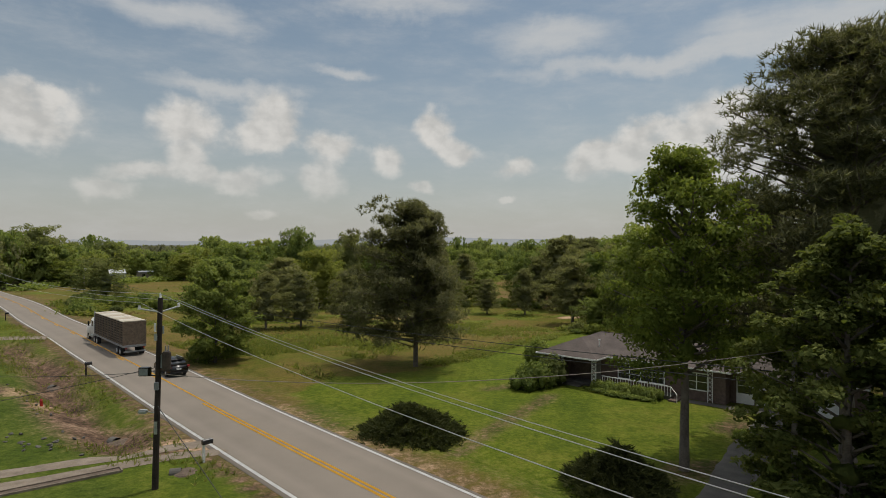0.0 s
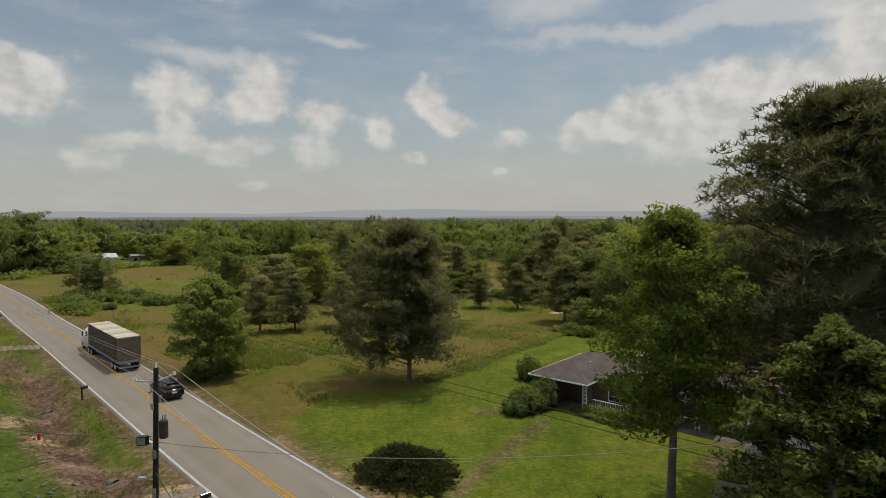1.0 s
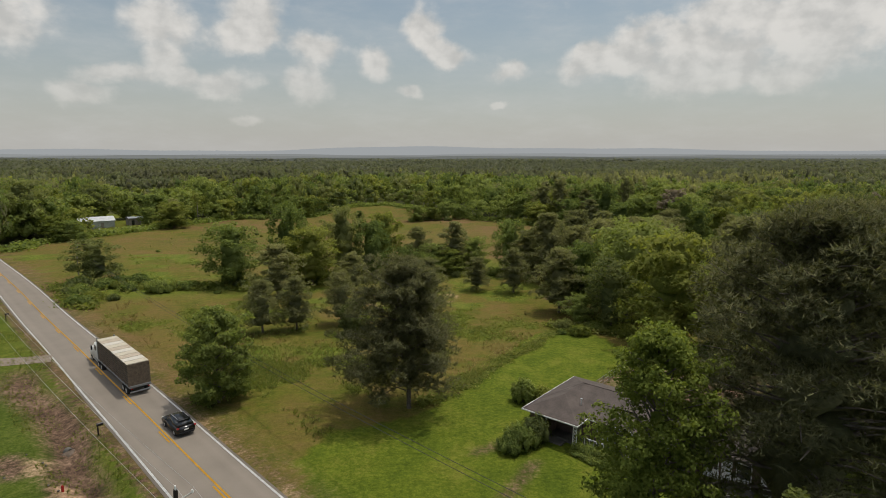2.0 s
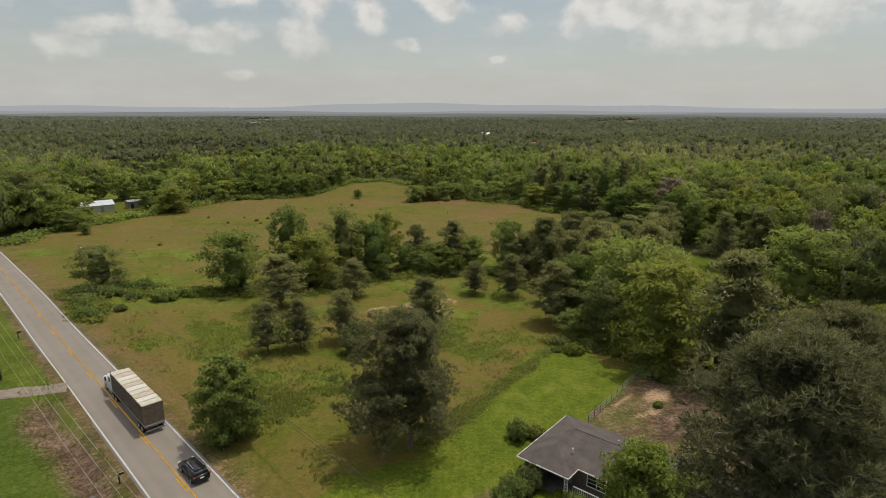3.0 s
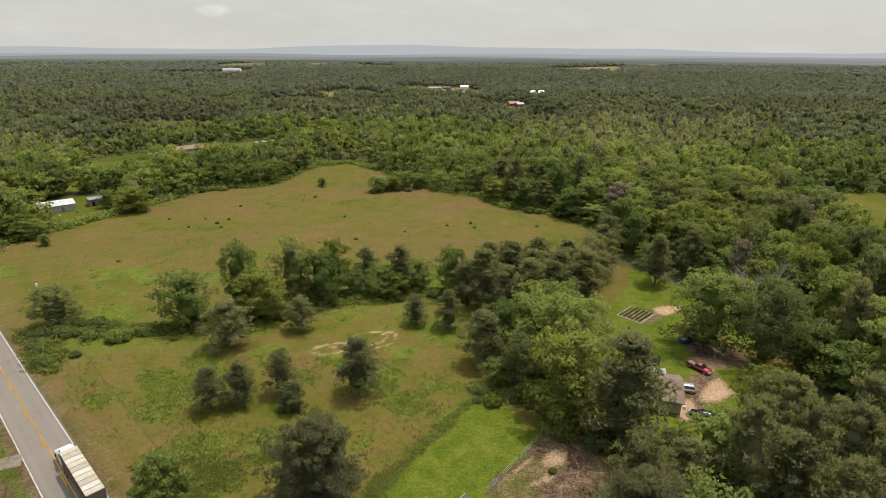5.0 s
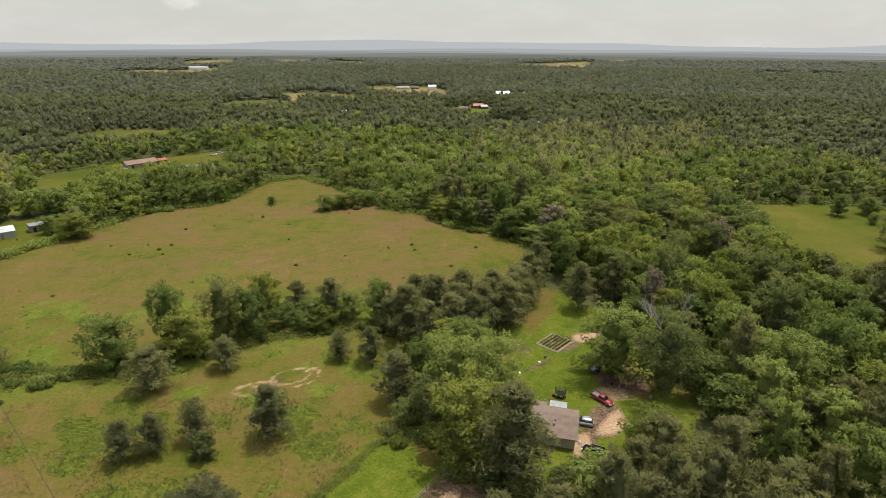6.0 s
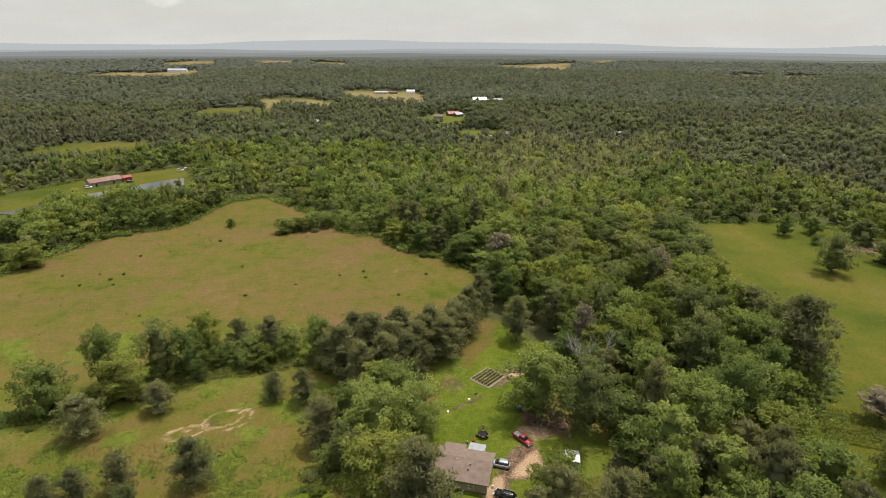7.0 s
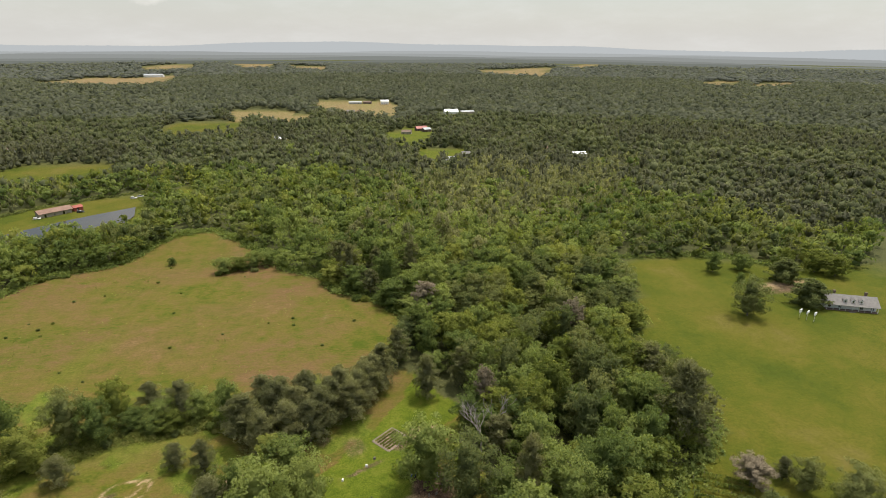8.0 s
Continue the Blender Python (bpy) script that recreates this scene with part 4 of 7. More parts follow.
def tree_meshes(kind, seed, height, width, base, detail, leaf_size=None, form="", mat=None):
    """Trunk and crown meshes of one specimen; detail 2 stands close to the camera, 0 far from it."""
    key = (kind, seed)
    if key in TREE_KINDS:
        return TREE_KINDS[key]
    mats = {"broad": M_BROAD, "lime": M_LIME, "dark": M_DARK, "pine": M_PINE, "cedar": M_DARK, "pale": M_DEAD, "tall": M_LIME}
    if kind == "pine" and form == "spread":
        (V, F, N), L = pine_crown(seed, height, width, base, 92, 5, 34, 0.46, 6, "spread", 0.060, 0.16, 0.11, 0.85, 0.42, 0.30, 0.26)
    elif kind == "pine":
        limbs, puffs, per, size, blades, fill, thin = {2: (150, 4, 27, 0.5, 6, 0.3, 0.085), 1: (34, 4, 20, 0.48, 4, 0.4, 0.2), 0: (22, 4, 14, 0.72, 4, 0.4, 0.22)}[detail]
        (V, F, N), L = pine_crown(seed, height, width, base, limbs, puffs, per, size, blades, ("egg", "cone", "spread")[detail], 0.09 if detail < 2 else 0.058, fill, thin, ragged=0.22 if detail < 2 else 0.34)
    elif kind == "cedar":
        (V, F, N), L = broad_crown(seed, height, width, base, 34, 4, 46, 0.34, "egg", 0.09, 0.55, ragged=0.14)
    else:
        limbs, puffs, per, leaf, fill = {2: (72, 5, 74, 0.25, 0.16 if leaf_size else 0.3), 1: (28, 4, 58, 0.37, 0.4), 0: (22, 4, 36, 0.54, 0.4)}[detail]
        shape = form or ("egg" if kind == "tall" else "round")
        if leaf_size:
            per, leaf = int(per * (leaf / leaf_size) ** 1.2), leaf_size
        (V, F, N), L = broad_crown(seed, height, width, base, limbs, puffs, per, leaf, shape, 0.066 if detail == 2 else 0.095, fill, detail == 2, (0.28 if form == "egg" else 0.4) if detail == 2 else 0.28)
    limbs = [(a, b, 0.0042 * height) for a, b in L[:: 1 if detail == 2 else 5]]
    trunk = mesh_of(trunk_bm(seed, height * 0.84, 0.0135 * height + 0.04, limbs), "trunk", M_BARK)
    crown = np_mesh("crown", V, F, mat or mats[kind], normals=N)
    TREE_KINDS[key] = (trunk, crown, height, width)
    return TREE_KINDS[key]


LABELS = {"broad": "broadleaf tree with a full green crown", "lime": "broadleaf tree with light green leaves", "dark": "broadleaf tree with a dense dark green crown",
          "pine": "pine tree with grey-green needles", "cedar": "dense dark evergreen with a rounded cone shape", "pale": "thin tree with pale dying foliage", "tall": "tall young tree with light green leaves"}


def plant(kind, x, y, h, w, spec, label="", group=""):
    """A tree of height h and crown width w, from a shared specimen."""
    trunk, crown, h0, w0 = spec
    t = thing("pine_tree" if kind == "pine" else "cedar_tree" if kind == "cedar" else "tree", (x, y, G(x, y) - 0.05), (x * 37 + y * 91) % 360,
              label or LABELS[kind] + " on grassy ground", "tree", group)
    t.scale = (w / w0, w / w0, h / h0)
    for n, me in (("trunk", trunk), ("crown", crown)):
        o = new(n, me)
        o.parent = t
    return t


# specimens: a few of each kind, shared by all trees of that kind
SPEC = {k: [tree_meshes(k, s, h, w, b, 1) for s in seeds] for k, seeds, h, w, b in (
    ("pine", (11, 12, 13), 14, 9, 2.2), ("broad", (21, 22, 23), 14, 11, 1.8), ("lime", (31, 32), 13, 10, 1.6), ("dark", (41, 42), 15, 12, 1.8), ("cedar", (51,), 8, 6, 0.2),
    ("pale", (61,), 16, 9, 5), ("tall", (71,), 16, 7, 1.5))}

WOOD_SPEC = {k: [tree_meshes(k, s, h, w, b, 0) for s in seeds] for k, seeds, h, w, b in (
    ("pine", (111, 112), 14, 9, 3.0), ("broad", (121, 122, 123), 14, 11, 2.0), ("lime", (131,), 13, 10, 2.0), ("dark", (141, 142), 15, 12, 2.0))}

# meadow and hedgerow trees: kind, x, y, height, crown width
PINE_STAND = [
    ("pine", 33, 131, 15, 9.5), ("pine", 46, 136, 15, 10), ("pine", 37, 148, 15.5, 10), ("pine", 52, 147, 15, 10),
    ("pine", 60, 151, 15, 10), ("pine", 24, 142, 12.5, 9), ("pine", 42.5, 141.5, 16, 10.5), ("pine", 65, 160, 15, 10),
    ("pine", 27.8, 136.4, 17.5, 11.6), ("pine", 35.7, 141.9, 17.8, 11.6), ("pine", 44.7, 147, 17.4, 12), ("pine", 54.3, 152.2, 16, 11.2),
    ("pine", 62.4, 156, 15.7, 11.2), ("pine", 40, 134, 16, 10.5), ("pine", 49.5, 140.5, 16.5, 10.5), ("pine", 58, 146, 15.5, 10),
    ("pine", 31, 150, 15, 10), ("pine", 68, 164, 16.5, 10), ("pine", 74.5, 176, 15.5, 9)]
YOUNG_PINES = [
    ("pine", -28.5, 91.5, 9, 6.4), ("pine", -23.2, 93, 9.2, 6.1), ("pine", -16.3, 96.7, 9.6, 6.4), ("cedar", -13.4, 91, 5.8, 4.6),
    ("pine", -1.4, 96.5, 12.6, 9)]
HEDGEROW = [
    ("lime", 4, 147, 6.5, 8), ("broad", -2, 146, 5.5, 7), ("pine", -32.5, 115.9, 11.6, 10.4), ("pine", -18.2, 125.5, 9, 7.4),
    ("broad", -45.3, 126.5, 14, 12), ("broad", -35.5, 137, 18, 10.4), ("lime", -28.5, 131, 13.2, 12), ("dark", -23, 142.5, 17.2, 11.6),
    ("broad", -15.7, 143, 14, 11), ("lime", -13, 150.5, 15.2, 8.8), ("pine", -4.2, 155, 11.5, 8.4), ("pine", 5.8, 152, 13.5, 9.4),
    ("broad", 0.5, 150, 7.5, 9), ("broad", 11, 152, 9, 8.5), ("broad", -7.5, 148.5, 7, 8), ("pine", 10, 129.1, 8, 6.2),
    ("pine", 18.2, 126.4, 10.3, 6.9), ("broad", 20.3, 147.6, 13.8, 9.8), ("dark", -76, 126, 9.4, 11)]
HOUSE_TREES = [
    ("pine", 24.7, 108.4, 13, 10), ("broad", 36.5, 104, 18.5, 15.5), ("lime", 37.5, 86.5, 17.5, 15.0), ("broad", 47, 110, 15, 12),
    ("pine", 45.4, 79.3, 21.5, 14.5), ("dark", 31.5, 97, 12, 9.5), ("broad", 26.5, 99.5, 5.5, 6), ("tall", 37.5, 120, 15.5, 10),
    ("broad", 42.5, 117, 15.5, 12.5), ("broad", 30, 112, 13.5, 9.5)]
BARN_TREES = [
    ("lime", -106, 233, 10.4, 13), ("dark", -155.8, 264, 16, 17), ("dark", -143, 200, 20.5, 19), ("dark", -156, 190, 19, 17),
    ("dark", -150, 214, 17, 16), ("broad", -126, 197, 7, 9), ("broad", -117, 190, 4, 4.5), ("broad", -120, 240, 7.5, 8.5),
    ("broad", -114.5, 247, 6.5, 8)]
FIELD_EDGE = [
    ("broad", -37.8, 290.9, 4.3, 4.2), ("broad", -8, 276, 7.6, 10), ("lime", -1, 279, 6.4, 10), ("broad", 6.5, 281, 8.6, 10),
    ("broad", 13, 283, 7.0, 9)]
EAST_TREES = [
    ("dark", 230.7, 199, 17.5, 14.5), ("cedar", 274.2, 233, 12.5, 13), ("cedar", 265.5, 205, 13, 14), ("broad", 246, 250, 11, 8.6),
    ("lime", 279, 240, 15, 8), ("broad", 262, 250, 9, 10), ("lime", 300, 243, 12, 13), ("broad", 252, 235, 5, 5),
    ("broad", 240, 205, 4.5, 6), ("lime", 306, 236, 11, 12), ("pine", 157.7, 148.8, 18, 12.4), ("pine", 154, 119.5, 28, 16.2),
    ("pine", 160, 131, 22, 13), ("pale", 164.5, 102.2, 8.5, 9.5), ("pine", 174.5, 103, 7.5, 5), ("dark", 177.6, 98.4, 10, 8),
    ("dark", 150, 82, 13, 11), ("dark", 158, 85, 12, 10), ("dark", 186, 91, 12, 13), ("broad", 149, 129, 17, 15), ("pale", 142.5, 182, 19, 10)]
WOOD_EDGE = [
    ("pine", 82.8, 155.6, 16, 9), ("pine", 95.1, 160.1, 15.6, 8.4), ("broad", 78.4, 115.9, 18.5, 16.5), ("dark", 88, 107, 20, 14.5),
    ("lime", 74, 84, 11.5, 11.5), ("pine", 66, 65, 13, 10), ("lime", 110, 131, 19, 14), ("lime", 120, 139, 20, 13), ("broad", 112, 96, 19, 14), ("broad", 123, 102, 21, 14),
    ("lime", 127, 92, 14, 15), ("lime", 97, 246, 17, 14), ("pale", 88, 207, 19, 10), ("pale", 99.5, 141, 18.5, 6)]
_all = PINE_STAND + YOUNG_PINES + HEDGEROW + HOUSE_TREES + BARN_TREES + FIELD_EDGE + EAST_TREES + WOOD_EDGE
for _i, (_k, _x, _y, _h, _w) in enumerate(_all):
    plant(_k, _x, _y, _h, _w * (1.18 if _k == "pine" else 1.05), SPEC[_k][_i % len(SPEC[_k])], group="trees round the meadow")

# the large trees near the road
plant("pine", -3.0, 62.3, 17.9, 14.4, tree_meshes("pine", 101, 17.9, 14.4, 3.0, 2, form="spread", mat=M_PINE_LONE), "tall spreading pine standing alone in the meadow")
plant("lime", -25.6, 64.0, 11.8, 8.4, tree_meshes("lime", 102, 11.6, 8.6, 0.5, 2, 0.27, "egg", M_BROAD), "dense green tree branched to the ground near the road")
plant("tall", 13.9, 32.8, 18.9, 9.6, tree_meshes("tall", 103, 18.8, 9.6, 5.6, 2, 0.2, "tulip", M_TULIP), "tall leafy tree with a bare grey trunk on the lawn")
plant("tall", 15.9, 22.4, 14.4, 7.6, tree_meshes("tall", 104, 14.4, 6.0, 0.9, 2, 0.17, "egg", M_BUSH), "bushy dark green tree beside the driveway")
plant("tall", 19.8, 21.4, 13.6, 8.0, tree_meshes("tall", 104, 14.4, 6.0, 0.9, 2, 0.17, "egg", M_BUSH), "bushy dark green tree beside the driveway")
plant("pine", 24.6, 34.6, 26.4, 18.6, tree_meshes("pine", 105, 27, 16.5, 6.5, 2, mat=M_PINE_BACKLIT), "very tall backlit pine beside the house")
plant("pine", 32.5, 41.5, 26.0, 14.5, tree_meshes("pine", 106, 26, 14.5, 6.0, 2, mat=M_PINE_BACKLIT), "very tall backlit pine beside the house")
plant("pine", 39.5, 37.0, 24.5, 13.5, SPEC["pine"][1], "very tall backlit pine beside the house")
plant("pine", 37.5, 54.0, 21.0, 12.0, SPEC["pine"][2], "tall pine behind the house")
plant("broad", 44.0, 46.0, 18.0, 13.0, SPEC["broad"][1], "broadleaf tree in the shade beside tall pines")


# ---- woods ----
def template(kind, seed, limbs, puffs, per, leaf, fill=0.5, smooth_=0.0, inside_=2):
    """A small crown of few leaf sprays, one unit wide and high, for woods seen from afar; smooth_: how far its sprays face outwards alike."""
    r = rng(seed)
    shape = "egg" if kind == "pine" else "round"
    C, _ = crown_limbs(r, 1.0, 1.0, 0.22, limbs, puffs, shape, 0.115 if limbs > 8 else 0.15, 0.1, 0.45)
    w = np.repeat(np.arange(len(C)), per)
    d, p = in_lump(len(w), r, 0.75)
    P = C[w, :3] + p * C[w, 3:4] * np.array((1.15, 1.15, 0.9))
    S = d * 0.7 + (P - np.array((0, 0, 0.45))) * 1.8 + np.array((0, 0, 0.3))
    N = d + r.normal(size=d.shape) * 0.5 * (1 - smooth_) + np.array((0, 0, 0.2)) + S * smooth_
    q = leaf_tris(P, N, leaf, r, S)
    return joined(q, cores(inner(1.0, 1.0, 0.2, shape, fill, inside_), 1, r, 0.95, 1.0)) if fill else q


def woods(name, pts, temps, mats_pick, label):
    """One joined mesh of many crowns for each material."""
    groups = {}
    r = rng(len(pts))
    for x, y, z, w, h, k in pts:
        groups.setdefault(mats_pick[int(k)], []).append((x, y, z, w, h))
    for mat, lst in groups.items():
        A = np.array(lst)
        pick = r.integers(0, len(temps[mat]), len(A))
        VV, FF, TT, NN, off = [], [], [], [], 0
        for ti, (V, F, N) in enumerate(temps[mat]):
            B = A[pick == ti]
            if not len(B):
                continue
            th = r.uniform(0, 2 * math.pi, len(B))
            c, s = np.cos(th)[:, None], np.sin(th)[:, None]
            X = (V[None, :, 0] * c - V[None, :, 1] * s) * B[:, 3:4] + B[:, 0:1]
            Y = (V[None, :, 0] * s + V[None, :, 1] * c) * B[:, 3:4] + B[:, 1:2]
            Z = V[None, :, 2] * B[:, 4:5] + B[:, 2:3]
            NN.append(np.stack([N[None, :, 0] * c - N[None, :, 1] * s, N[None, :, 0] * s + N[None, :, 1] * c, np.repeat(N[None, :, 2], len(B), 0)], -1).reshape(-1, 3))
            VV.append(np.stack([X, Y, Z], -1).reshape(-1, 3))
            FF.append((F[None] + (np.arange(len(B)) * len(V))[:, None, None]).reshape(-1, F.shape[1]) + off)
            TT.append(np.repeat(r.uniform(0, 1, len(B)), len(V)))
            off += len(B) * len(V)
        me = np_mesh(name, np.concatenate(VV), np.concatenate(FF), mat, {"tint": np.concatenate(TT)}, normals=np.concatenate(NN))
        tagged(new(name, me), label, "woods", kind="stuff")


def scatter(r0, r1, step, seed, a0=-49, a1=57):
    r = rng(seed)
    n = int(r1 * 2 / step) + 2
    gx, gy = np.meshgrid(np.arange(n) * step - r1, np.arange(int(r1 / step) + 2) * step)
    x = (gx + r.uniform(-0.42, 0.42, gx.shape) * step).ravel() + 25
    y = (gy + r.uniform(-0.42, 0.42, gy.shape) * step).ravel()
    d, a = np.hypot(x - 25, y), np.degrees(np.arctan2(x - 25, y))
    ok = (d >= r0) & (d < r1) & (a > a0) & (a < a1) & ~is_open(x, y)
    return x[ok], y[ok]


def woods_points(r0, r1, step, seed, a0=-49, a1=57):
    r = rng(seed + 9)
    x, y = scatter(r0, r1, step, seed, a0, a1)
    z = gz(x, y)
    stand = np.sin(x / 63 + 2 * np.sin(y / 97)) + np.sin(y / 71 + 1.5 * np.sin(x / 113)) + r.normal(size=len(x)) * 0.7
    pine = stand > 0.55
    k = np.where(pine, 0, np.where(stand < -1.3, 2, 1))
    k = np.where((~pine) & (r.uniform(size=len(x)) < 0.16), 3, k)
    edge = ~is_open(x, y - 9) & ~is_open(x - 9, y) & ~is_open(x + 9, y)
    h = np.where(pine, r.uniform(11, 17.5, len(x)), r.uniform(8.5, 16, len(x))) * np.where(edge, 1.0, 0.72)
    w = step * np.where(pine, r.uniform(0.75, 1.15, len(x)), r.uniform(0.85, 1.5, len(x)))
    return np.stack([x, y, z - 0.3, w, h, k], 1)


near = woods_points(70, 330, 9.3, 1)
near[:, 3] *= 1.06
near[:, 4] *= 1.22
order = np.argsort(np.hypot(near[:, 0] - 55, near[:, 1] - 10))
singles, rest = near[order[:215]], near[order[215:]]
rest = np.concatenate([rest, woods_points(235, 345, 9.0, 21, -49, -8) * np.array((1, 1, 1, 1.0, 1.1, 1))])
KINDS = ["pine", "broad", "dark", "lime"]
for _i, (_x, _y, _z, _w, _h, _k) in enumerate(singles):
    _kk = KINDS[int(_k)]
    plant(_kk, _x, _y, _h, _w, WOOD_SPEC[_kk][_i % len(WOOD_SPEC[_kk])], LABELS[_kk] + " in the wood", "trees of the wood")
MK = [M_PINE, M_BROAD, M_DARK, M_LIME]


def temp_set(n, seed, *shape):
    return {m: [template("pine" if m is M_PINE else "broad", seed + 10 * i + j, *shape) for j in range(n)] for i, m in enumerate(MK)}


def upright(pts, w, h):
    return pts * np.array((1, 1, 1, w, h, 1))


woods("woods", rest, temp_set(5, 200, 14, 3, 17, 0.072, 0.42), MK, "mixed wood of pines and broadleaf trees")
def ring(pts):
    return np.hypot(pts[:, 0], pts[:, 1]) + wobble(pts[:, 0], pts[:, 1], 90, 55, 4) + rng(6).normal(size=len(pts)) * 25


mid = upright(woods_points(330, 1040, 8.9, 2, -43, 51), 1.0, 1.06)
far = woods_points(780, 2000, 15.0, 3, -41, 49)
mid, far = mid[ring(mid) < 910], far[ring(far) >= 910]
reach = ring(mid)
woods("woods", mid[reach < 480], temp_set(5, 300, 7, 2, 8, 0.125, 0.52), MK, "mixed wood of pines and broadleaf trees")
# crowns beyond this ring take the leaf colours with painted haze
FAR_MK = [M_HAZE_PINE, M_HAZE_BROAD, M_HAZE_PINE, M_HAZE_BROAD]


def far_set(mats, seed, *shape):
    return {mat: [template(kind, seed + 10 * i + j, *shape) for j in range(5)] for i, (mat, kind) in enumerate(zip(mats, ("pine", "broad")))}


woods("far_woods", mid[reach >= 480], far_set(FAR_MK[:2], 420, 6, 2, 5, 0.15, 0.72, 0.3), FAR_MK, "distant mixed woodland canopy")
woods("far_woods", far, far_set((M_HAZE_CANOPY, M_HAZEWOOD), 400, 3, 2, 2, 0.26, 0.92, 0.8, 1), [M_HAZE_CANOPY] * 4, "distant continuous woodland canopy")
woods("far_woods", woods_points(2000, 3000, 24.0, 4, -41, 49), far_set((M_HAZEWOOD, M_HAZE_CANOPY), 500, 3, 2, 1, 0.3, 0.95, 0.9, 1), [M_HAZEWOOD] * 4, "distant continuous woodland canopy")


# ---- distance: hazy hills on the horizon, the haze painted as a glow ----
def ridge(name, dist, z0, amp, seed, mat, label):
    a = np.radians(np.linspace(-62, 62, 1400))
    t = np.degrees(a)
    z = z0 + amp * (np.sin(t / 9.0 + seed) * 0.45 + np.sin(t / 4.1 + seed * 2) * 0.22 + np.sin(t / 1.7 + seed) * 0.07 + rng(int(seed * 10)).normal(size=len(a)) * 0.03 - 0.25 * ((t - 5) / 40) ** 2)
    n = len(a)
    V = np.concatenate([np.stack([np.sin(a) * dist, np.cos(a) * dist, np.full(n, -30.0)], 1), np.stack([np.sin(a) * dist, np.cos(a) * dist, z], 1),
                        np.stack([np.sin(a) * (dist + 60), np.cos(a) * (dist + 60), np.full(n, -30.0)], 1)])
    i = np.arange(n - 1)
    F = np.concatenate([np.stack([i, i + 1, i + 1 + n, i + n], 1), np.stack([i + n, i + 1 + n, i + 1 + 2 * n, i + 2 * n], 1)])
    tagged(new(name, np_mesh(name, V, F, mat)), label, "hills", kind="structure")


# each farther ridge glows in a paler colour, as painted haze
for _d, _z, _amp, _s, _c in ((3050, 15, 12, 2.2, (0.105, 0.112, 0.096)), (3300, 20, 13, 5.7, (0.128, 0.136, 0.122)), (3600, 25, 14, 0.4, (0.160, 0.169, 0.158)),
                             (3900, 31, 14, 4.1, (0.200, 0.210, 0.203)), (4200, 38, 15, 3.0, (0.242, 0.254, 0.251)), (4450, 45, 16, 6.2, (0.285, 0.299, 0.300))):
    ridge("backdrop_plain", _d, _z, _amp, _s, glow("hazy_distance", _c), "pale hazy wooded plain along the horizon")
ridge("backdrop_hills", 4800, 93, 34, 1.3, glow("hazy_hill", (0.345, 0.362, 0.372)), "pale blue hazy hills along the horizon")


# ---- houses ----
def hip_roof(bm, x0, x1, y0, y1, ze, rise, a=None, b=None, along="x", thick=0.16):
    """A hipped roof over a rectangle; a, b: where the ridge begins and ends."""
    if along == "x":
        ym = (y0 + y1) / 2
        a, b = a if a is not None else x0 + (y1 - y0) / 2, b if b is not None else x1 - (y1 - y0) / 2
        R = [(a, ym, ze + rise), (b, ym, ze + rise)]
    else:
        xm = (x0 + x1) / 2
        a, b = a if a is not None else y0 + (x1 - x0) / 2, b if b is not None else y1 - (x1 - x0) / 2
        R = [(xm, a, ze + rise), (xm, b, ze + rise)]
    E = [(x0, y0), (x1, y0), (x1, y1), (x0, y1)]
    top = [bm.verts.new((x, y, ze)) for x, y in E]
    low = [bm.verts.new((x, y, ze - thick)) for x, y in E]
    r = [bm.verts.new(v) for v in R]
    faces = [(top[0], top[1], r[1], r[0]), (top[1], top[2], r[1]), (top[2], top[3], r[0], r[1]), (top[3], top[0], r[0])] if along == "x" else \
            [(top[0], top[1], r[0]), (top[1], top[2], r[1], r[0]), (top[2], top[3], r[1]), (top[3], top[0], r[0], r[1])]
    for f in faces:
        bm.faces.new(f)
    for i in range(4):
        j = (i + 1) % 4
        bm.faces.new((low[i], low[j], top[j], top[i]))
    bm.faces.new(low[::-1])
    return bm


def gable_roof(bm, x0, x1, y0, y1, ze, rise, thick=0.18, ridge_at=None):
    """A gabled roof with its ridge along x; a solid slab on each side."""
    ym = (y0 + y1) / 2 if ridge_at is None else ridge_at
    return prism(bm, [(y0, ze), (ym, ze + rise), (y1, ze), (y1, ze - thick), (ym, ze + rise - thick), (y0, ze - thick)], x0, x1)


def ring_walls(bm, x0, x1, y0, y1, z0, z1, t=0.2):
    box(bm, x0, x1, y0, y0 + t, z0, z1)
    box(bm, x0, x1, y1 - t, y1, z0, z1)
    box(bm, x0, x0 + t, y0 + t, y1 - t, z0, z1)
    box(bm, x1 - t, x1, y0 + t, y1 - t, z0, z1)
    return bm


